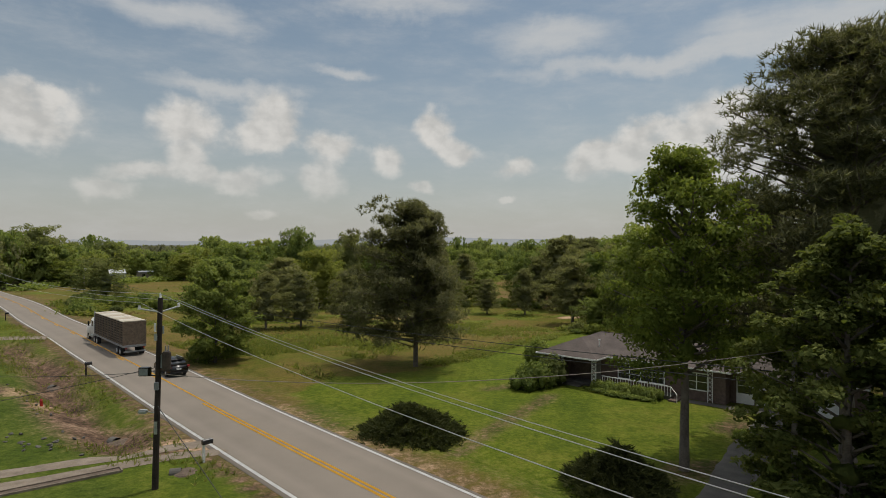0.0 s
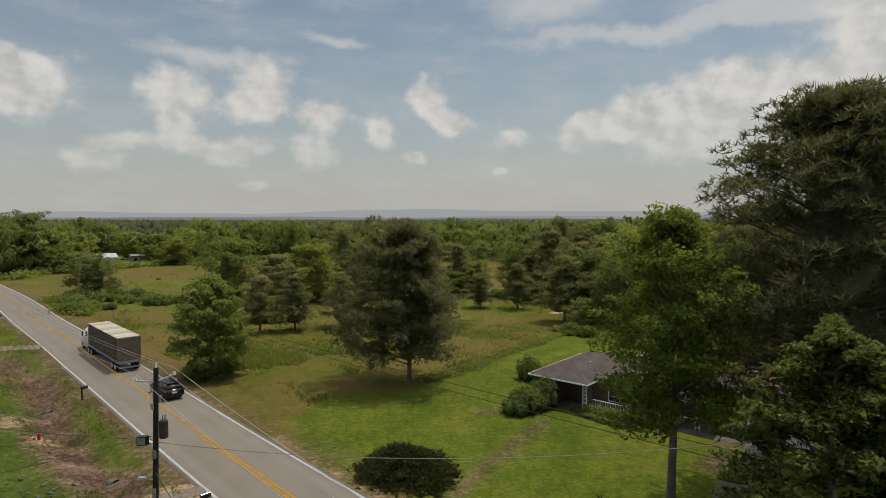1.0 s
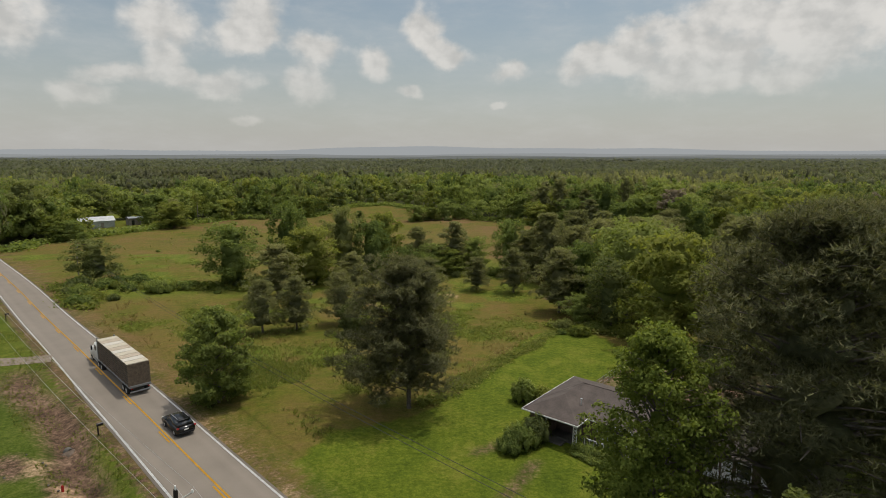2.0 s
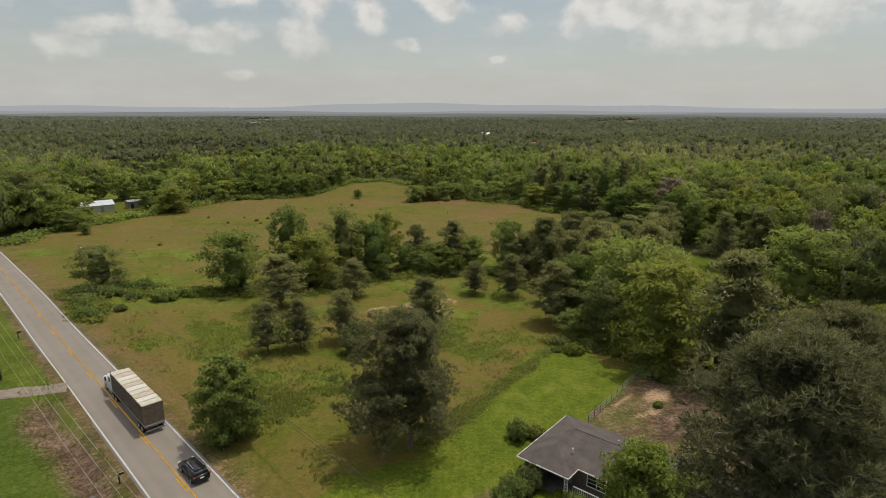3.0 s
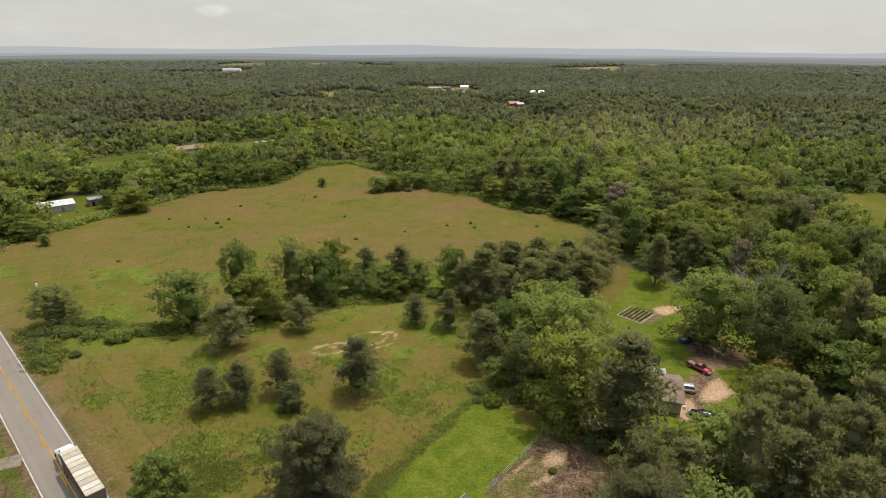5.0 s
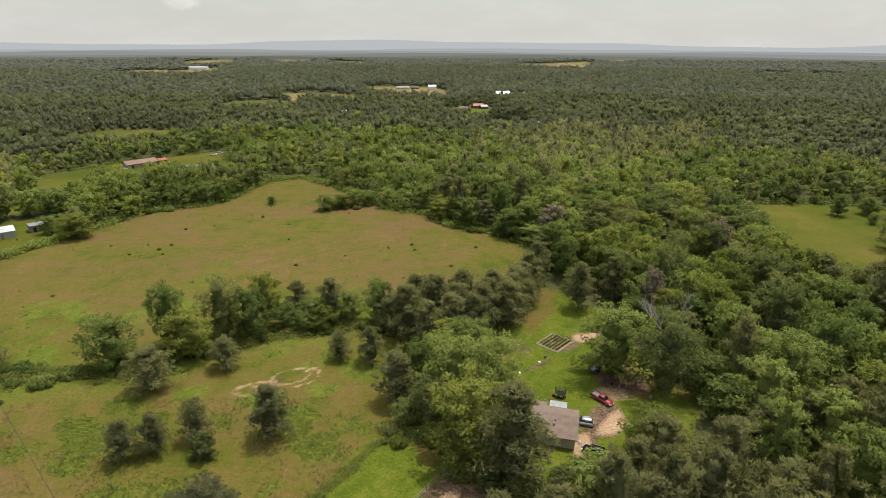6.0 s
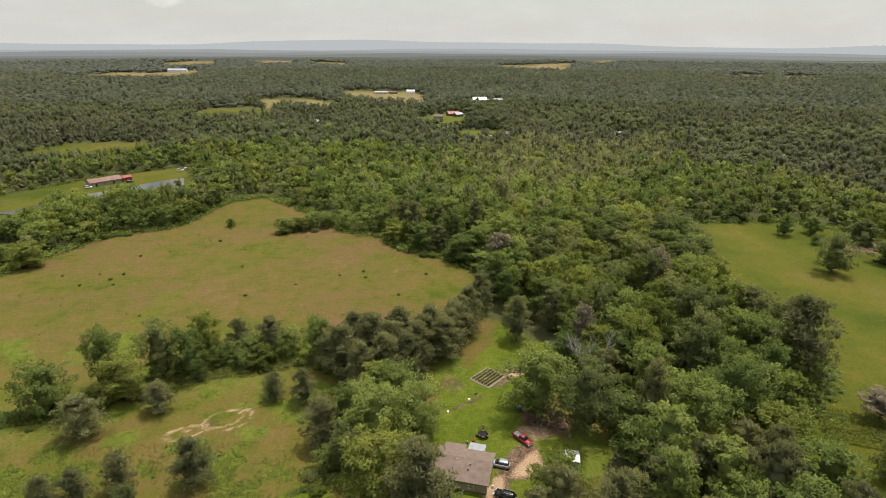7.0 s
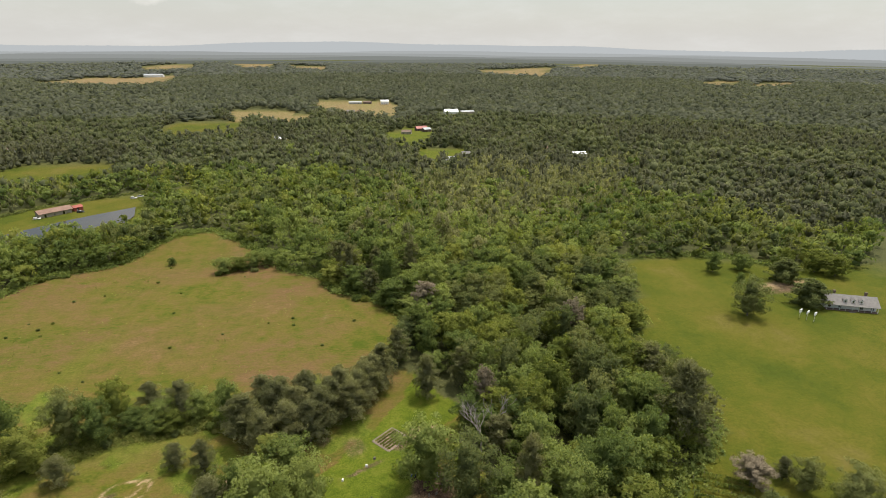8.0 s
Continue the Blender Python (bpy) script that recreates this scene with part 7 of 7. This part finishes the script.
shrub("shrub", 31.8, 72.4, 1.4, 1.2, M_BROAD, 33, "small round shrub in a bare back yard", dense=500, leaf=0.16)
shrub("shrub", 20.5, 38.6, 1.6, 0.7, M_BROAD, 34, "low clump of weeds beside the driveway", dense=500, leaf=0.18)

# hedgerow shrubs along the old fence lines
_r = random.Random(17)
HEDGES = [((-78, 122), (-46, 124), 20), ((-66, 106), (-78, 122), 12), ((-46, 128), (-10, 142), 22), ((-10, 145), (20, 149), 12), ((22, 97), (33, 92), 8), ((12, 150), (22, 140), 6), ((-12, 274), (15, 282), 9),
          ((52, 244), (79, 221), 9), ((33, 84), (50, 76), 10), ((-64, 305), (-104, 256), 16), ((46, 78), (66, 80), 9)]
HM = [M_BROAD, M_DARK, M_LIME, M_WEED]
HEDGE_SPEC = []
for _i in range(6):
    _o = shrub("shrub", 0, 0, 4.0, 2.6, HM[_i % 4], 60 + _i, "wild hedgerow shrub at the field's edge", dense=700, leaf=0.36)
    HEDGE_SPEC.append(_o)
_used = set()
for (_ax, _ay), (_bx, _by), _n in HEDGES:
    for _k in range(_n):
        _t = (_k + _r.random()) / _n
        _x, _y = _ax + (_bx - _ax) * _t + _r.gauss(0, 2.0), _ay + (_by - _ay) * _t + _r.gauss(0, 2.0)
        _j = _r.randrange(6)
        _s = _r.uniform(0.35, 1.3)
        _o = HEDGE_SPEC[_j]
        if _j not in _used:
            _used.add(_j)
        else:
            _o = copy_thing(_o, pose(0, 0, 0))
        _o.matrix_basis = pose(_x, _y, G(_x, _y) - 0.05, 0, 0, _r.uniform(0, 360)) @ Matrix.Diagonal((_s, _s, _s * _r.uniform(0.7, 1.15), 1))
        tagged(_o, group="hedgerow shrubs")


for _k in range(34):
    _x, _y = _r.uniform(-100, 60), _r.uniform(158, 300)
    if inside(HOME, _x, _y) and inside(HOME, _x - 12, _y + 12) and inside(HOME, _x + 10, _y + 10):
        _s = _r.uniform(0.22, 0.42)
        _o = copy_thing(HEDGE_SPEC[_k % 6], pose(0, 0, 0))
        _o.matrix_basis = pose(_x, _y, G(_x, _y) - 0.05, 0, 0, _r.uniform(0, 360)) @ Matrix.Diagonal((_s, _s, _s, 1))
        tagged(_o, "small dark bush standing in the dry field", group="bushes in the dry field")


# ---- grass and weeds ----
def tufts(name, pts, size, mat, blades, seed, label):
    r = rng(seed)
    x, y = pts
    z = gz(x, y)
    P = np.stack([x, y, z], 1)
    V, F, NV = needle_tufts(P, np.tile((0, 0, 0.9), (len(P), 1)), size, r, blades, np.tile((0.0, 0.0, 1.0), (len(P), 1)), 0.09, 0.5)
    tagged(new(name, np_mesh(name, V, F, mat, {"tint": np.repeat(r.uniform(0, 1, len(P)), len(V) // len(P))}, normals=NV)), label, "grass", kind="stuff")


def field_points(n, box_, seed, keep):
    r = rng(seed)
    x, y = r.uniform(box_[0], box_[1], n), r.uniform(box_[2], box_[3], n)
    ok = keep(x, y, r)
    return x[ok], y[ok]


def meadow_ok(x, y, r):
    s, d = road_sd(x, y)
    c = wobble(x, y, 1.0, 6.5, 3) + wobble(x, y, 0.7, 2.3, 8)
    return (d > 8) & ~inside(LAWN, x, y) & ~inside(BACKYARD, x, y) & ~inside(YARD, x, y) & inside(HOME, x, y) & (c + r.normal(size=len(x)) * 0.25 > 0.35) & (np.hypot((x + 4) / 13, (y - 119) / 8) > 1)


tufts("meadow_weeds", field_points(45000, (-62, 40, 42, 112), 71, meadow_ok), 0.42, M_WEED, 6, 72, "tall green weeds in the rough meadow")
tufts("meadow_weeds", field_points(9000, (-62, 40, 40, 112), 75, lambda x, y, r: meadow_ok(x + 31, y + 17, r) & ~inside(LAWN, x, y) & (road_sd(x, y)[1] > 5)), 0.6, M_STRAW, 5, 76, "dry seeding grass in the rough meadow")
tufts("meadow_weeds", field_points(26000, (-50, 20, 38, 78), 171, meadow_ok), 0.62, M_WEED, 6, 172, "tall green weeds in the rough meadow")


def weed_mounds(name, n, box_, seed, size, label, keep, mat=M_WEED, category="weeds"):
    """Knee-high leafy clumps scattered through the grass."""
    r = rng(seed)
    x, y = field_points(n, box_, seed, keep)
    k = 14
    X = np.repeat(x, k) + r.normal(size=len(x) * k) * size * 0.5
    Y = np.repeat(y, k) + r.normal(size=len(x) * k) * size * 0.5
    P = np.stack([X, Y, gz(X, Y) + np.abs(r.normal(size=len(X))) * size * 0.3], 1)
    N = r.normal(size=P.shape) * 0.5 + np.array((0, 0, 0.9))
    V, F, NV = leaf_quads(P, N, size * 0.36, r, 0.6, np.tile((0.0, 0.0, 1.0), (len(P), 1)) + N * 0.3)
    tagged(new(name, np_mesh(name, V, F, mat, {"tint": np.repeat(r.uniform(0, 1, len(x)), 4 * k)}, normals=NV)), label, category, kind="stuff")


weed_mounds("weed_clumps", 3600, (-60, 30, 46, 112), 81, 0.8, "leafy weed clumps in the rough meadow", meadow_ok)
weed_mounds("weed_clumps", 900, (-85, 30, 112, 160), 82, 0.8, "leafy weed clumps in the rough meadow", meadow_ok)
def band(line, width):
    """Keeps the places within a width of a line of points."""
    def keep(x, y, r):
        best = np.full(len(x), 1e9)
        for (ax, ay), (bx, by) in zip(line, line[1:]):
            t = np.clip(((x - ax) * (bx - ax) + (y - ay) * (by - ay)) / ((bx - ax) ** 2 + (by - ay) ** 2), 0, 1)
            best = np.minimum(best, np.hypot(x - ax - t * (bx - ax), y - ay - t * (by - ay)))
        return best < width * (0.55 + np.abs(r.normal(size=len(x))) * 0.4) * (1 + wobble(x, y, 0.45, 4, 2))
    return keep


weed_mounds("fence_weeds", 9000, (-4, 34, 58, 104), 83, 0.75, "tall weeds along an old fence line", band([(-1, 64), (6, 73), (20, 93), (28, 97)], 1.1))
weed_mounds("thicket", 16000, (-84, -6, 102, 148), 84, 1.5, "low leafy thicket along an overgrown field boundary", band([(-67, 106), (-79, 122), (-46, 125), (-10, 143)], 2.8))
weed_mounds("thicket", 9000, (-12, 30, 138, 156), 85, 1.4, "low leafy thicket along an overgrown field boundary", band([(-10, 145), (22, 149)], 2.4))
weed_mounds("thicket", 7000, (20, 56, 72, 106), 86, 1.3, "low leafy thicket along the wood's edge", band([(22, 98), (34, 92), (36, 84), (52, 78)], 1.8))
weed_mounds("undergrowth", 60000, (-140, 96, 168, 346), 87, 2.6, "leafy undergrowth along the edge of the wood", band(HOME[2:22], 2.6), M_BROAD, "undergrowth")
weed_mounds("undergrowth", 26000, (124, 300, 70, 286), 88, 2.6, "leafy undergrowth along the edge of the wood", band(EAST[6:] + EAST[:3], 2.4), M_BROAD, "undergrowth")
weed_mounds("undergrowth", 9000, (-206, -66, 294, 462), 89, 2.4, "leafy undergrowth round the pond lawn", band(POND_LAWN, 2.2), M_DARK, "undergrowth")
tufts("field_weeds", field_points(2500, (-120, 80, 150, 315), 77, lambda x, y, r: inside(HOME, x, y) & (wobble(x, y, 1, 14, 5) + wobble(x, y, 0.8, 4, 2) + r.normal(size=len(x)) * 0.3 > 0.75)), 0.9, M_WEED, 5, 78, "scattered green weeds in the dry field")
tufts("verge_grass", field_points(30000, (-75, 5, 20, 90), 79, lambda x, y, r: (np.abs(road_sd(x, y)[1] + 7.5) < 3.2) & (wobble(x, y, 1, 3, 4) > -0.2) & (road_sd(x, y)[0] > 8)), 0.35, M_WEED, 5, 80, "rough green grass along the ditch")


# ---- yards, water and far things ----
def flat_poly(name, poly, z, mat, label, category, kind="structure"):
    bm = bmesh.new()
    top = [bm.verts.new((x, y, z)) for x, y in poly]
    low = [bm.verts.new((x, y, z - 0.6)) for x, y in poly]
    bm.faces.new(top)
    for i in range(len(poly)):
        j = (i + 1) % len(poly)
        bm.faces.new((low[i], low[j], top[j], top[i]))
    bmesh.ops.recalc_face_normals(bm, faces=bm.faces)
    tagged(part(name, bm, mat), label, category, kind=kind)


flat_poly("pond_water", POND, max(G(x, y) for x, y in POND) + 0.06, M_WATER, "still brown pond reflecting the sky", "pond")


M_TILTH = grainy("garden_soil", (0.20, 0.145, 0.095), (0.34, 0.26, 0.17), 1.2, 0.95, fine=9, relief=0.8, dist=0.05)


def vegetable_garden():
    x, y = 69.0, 130.4
    g = thing("vegetable_garden", (x, y, G(71, 134)), 42, "square vegetable garden with rows and pale borders", "garden")
    for a in ((-0.3, 8.2, -0.3, 0.1), (-0.3, 8.2, 6.8, 7.2), (-0.5, 0.0, 0.1, 6.8), (7.9, 8.4, 0.1, 6.8)):
        part("border", bbox(*a, -0.3, 0.06), M_GRAVEL, g, "pale garden border")
    part("bed", bbox(0.0, 7.9, 0.1, 6.8, -0.3, 0.04), M_TILTH, g, "bare tan garden soil")
    for i in range(6):
        r = rng(90 + i)
        n = 300
        P = np.stack([r.uniform(0.2, 7.7, n), np.full(n, 0.75 + i * 1.08) + r.normal(size=n) * 0.13, r.uniform(0.1, 0.45, n)], 1)
        V, F, NV = leaf_quads(P, np.tile((0, 0, 1.0), (n, 1)) + r.normal(size=(n, 3)) * 0.5, 0.4, r)
        o = new("crop_row", np_mesh("crop_row", V, F, M_LIME))
        o.parent = g


vegetable_garden()


def trampoline(x, y):
    t = thing("trampoline", (x, y, G(x, y)), 20, "round black trampoline with yellow pads and a dark net", "trampoline")
    part("mat", btube((0, 0, 0.76), (0, 0, 0.80), 1.15, sides=24), M_BLACK, t)
    bm = bmesh.new()
    for i in range(24):
        a, b = 2 * math.pi * i / 24, 2 * math.pi * (i + 1) / 24
        tube(bm, (1.25 * math.cos(a), 1.25 * math.sin(a), 0.80), (1.25 * math.cos(b), 1.25 * math.sin(b), 0.80), 0.10, sides=6)
    part("rim", bm, M_RUBBER, t, "black padded rim")
    for i in range(6):
        a = math.pi * i / 3
        c, q = math.cos(a), math.sin(a)
        part("pole", btube((1.32 * c, 1.32 * q, -0.1), (1.32 * c, 1.32 * q, 2.4), 0.05, sides=6), M_RUBBER, t)
        part("pad", btube((1.25 * c - 0.3 * q, 1.25 * q + 0.3 * c, 0.84), (1.25 * c + 0.3 * q, 1.25 * q - 0.3 * c, 0.84), 0.13, sides=6), M_YELLOW, t, "yellow pad")
        d, e = math.cos(a + math.pi / 3), math.sin(a + math.pi / 3)
        net = bmesh.new()
        for k in range(7):
            z = 0.95 + 0.23 * k
            tube(net, (1.3 * c, 1.3 * q, z), (1.3 * d, 1.3 * e, z), 0.018, sides=4, caps=False)
        for k in range(1, 6):
            u = k / 6
            px, py = 1.3 * (c + (d - c) * u), 1.3 * (q + (e - q) * u)
            tube(net, (px, py, 0.85), (px, py, 2.35), 0.014, sides=4, caps=False)
        part("net", net, M_WIRE, t, "black safety net")


trampoline(63.2, 108.4)


def dead_tree(x, y, h, seed, label):
    r = random.Random(seed)
    bm = bmesh.new()

    def grow(p, d, ln, w, depth):
        q = p + d * ln
        tube(bm, p, q, w, w * 0.6, 6 if depth > 2 else 4)
        if depth == 0:
            return
        for _ in range(3 if depth > 1 else 2):
            e = (d + Vector((r.uniform(-1, 1), r.uniform(-1, 1), r.uniform(-0.1, 0.7))) * 0.75).normalized()
            grow(p + d * ln * r.uniform(0.6, 1.0), e, ln * r.uniform(0.55, 0.8), w * 0.62, depth - 1)
    grow(Vector((0, 0, -0.5)), Vector((0.03, 0.02, 1)).normalized(), h * 0.38, 0.34, 4)
    t = thing("dead_tree", (x, y, G(x, y)), 0, label, "tree")
    part("trunk", bm, M_SNAG, t)


dead_tree(95.0, 124.0, 21.0, 3, "bare bleached dead tree at the wood's edge")
dead_tree(101.0, 128.0, 19.0, 4, "bare bleached dead tree at the wood's edge")


def wire_fence(ax, ay, bx, by, n, label, post_mat=M_GREYWOOD):
    f = thing("fence", (ax, ay, 0), 0, label, "fence")
    for i in range(n + 1):
        t = i / n
        x, y = (bx - ax) * t, (by - ay) * t
        z = G(ax + x, ay + y)
        part("post", btube((x, y, z - 0.3), (x, y, z + 1.25), 0.05, sides=6), post_mat, f)
        if i < n:
            x2, y2 = (bx - ax) * (i + 1) / n, (by - ay) * (i + 1) / n
            z2 = G(ax + x2, ay + y2)
            for hgt in (0.3, 0.75, 1.2):
                part("rail", btube((x, y, z + hgt), (x2, y2, z2 + hgt), 0.02, sides=4), M_GREY, f)


wire_fence(20.6, 68.0, 32.0, 81.8, 9, "grey chain-link fence beside the back yard")
wire_fence(32.0, 81.8, 45.0, 78.0, 7, "grey chain-link fence behind the back yard")


def grape_row(x, y, turn, n):
    g = thing("vine_row", (x, y, G(x, y)), turn, "trellised row of grape vines on wires", "vine row", "vine rows")
    for i in range(n + 1):
        part("post", btube((i * 3.0, 0, -0.2), (i * 3.0, 0, 1.7), 0.05, sides=6), M_GREYWOOD, g)
    r = rng(int(x * 10))
    m = n * 90
    P = np.stack([r.uniform(0, n * 3.0, m), r.normal(size=m) * 0.25, r.uniform(0.5, 1.7, m)], 1)
    V, F, NV = leaf_quads(P, r.normal(size=(m, 3)) + np.array((0, 0, 0.5)), 0.4, r)
    o = new("foliage", np_mesh("foliage", V, F, M_BROAD))
    o.parent = g


for _i in range(5):
    grape_row(151.5 - 1.4 * _i, 108.5 - 2.7 * _i, -27, 5)


def martin_rack(x, y, label):
    m = thing("birdhouse_rack", (x, y, G(x, y)), 30, label, "birdhouse rack", "white birdhouse racks")
    part("pole", btube((0, 0, -0.2), (0, 0, 3.6), 0.05, sides=6), M_WHITE, m)
    for i in (-1, 0, 1):
        for k in (0, 1):
            part("box", bbox(i * 0.75 - 0.28, i * 0.75 + 0.28, -0.25, 0.25, 3.0 + 0.75 * k, 3.55 + 0.75 * k, bev=0.03), M_WHITE, m)
    part("crossbar", bbox(-1.1, 1.1, -0.04, 0.04, 2.9, 3.0), M_WHITE, m)


for _x, _y in ((252.1, 193.8), (254.1, 191.9), (256.1, 190.0)):
    martin_rack(_x, _y, "white birdhouse rack on a pole in the field")

_r = random.Random(9)
CLUTTER = [(61.6, 108.6, M_BLACK), (58.9, 106.0, M_GREY), (60.5, 106.8, M_REDLENS), (55.0, 103.6, M_YELLOW), (56.3, 103.0, M_BLUE), (54.5, 102.2, M_WHITE), (62.0, 90.5, M_WHITE), (62.4, 89.3, M_SILVER), (61.9, 88.2, M_WHITE),
           (80.5, 111.0, M_GREYWOOD), (82.3, 113.6, M_GREY), (78.5, 110.6, M_GREYWOOD), (77.5, 112.6, M_RUBBER), (82.5, 103.0, M_REDMETAL), (84.5, 106.0, M_GREY), (79.2, 101.2, M_REDMETAL), (80.8, 99.2, M_WHITE), (81.6, 117.6, M_WHITE), (78.0, 121.0, M_RUBBER),
           (50.0, 118.4, M_WHITE), (55.8, 119.2, M_WHITE), (62.3, 124.5, M_WHITE), (64.6, 127.3, M_GREYWOOD), (-133.0, 227.0, M_WHITE), (-129.0, 232.0, M_RUBBER), (-136.0, 228.0, M_GREY)]
for _x, _y, _m in CLUTTER:
    _w, _d, _hh = _r.uniform(0.4, 1.0), _r.uniform(0.4, 0.9), _r.uniform(0.4, 0.9)
    bm = bbox(-_w / 2, _w / 2, -_d / 2, _d / 2, -0.05, _hh, bev=0.06)
    for v in bm.verts:
        if v.co.z > 0.2:
            v.co.x *= 0.8
    _o = part("yard_bin", bm, _m)
    _o.matrix_basis = pose(_x, _y, G(_x, _y), 0, 0, _r.uniform(0, 90))
    tagged(_o, "small worn yard container standing on the ground", "bin", "yard clutter")
_t = thing("picnic_shelter", (79.5, 122.5, G(79.5, 122.5)), 20, "low open shelter with a pale roof under trees", "shelter")
part("roof", bbox(-2, 2, -1.6, 1.6, 2.2, 2.32), M_METAL, _t)
for _sx in (-1.8, 1.8):
    for _sy in (-1.4, 1.4):
        part("post", bbox(_sx - 0.06, _sx + 0.06, _sy - 0.06, _sy + 0.06, -0.2, 2.2), M_GREYWOOD, _t)
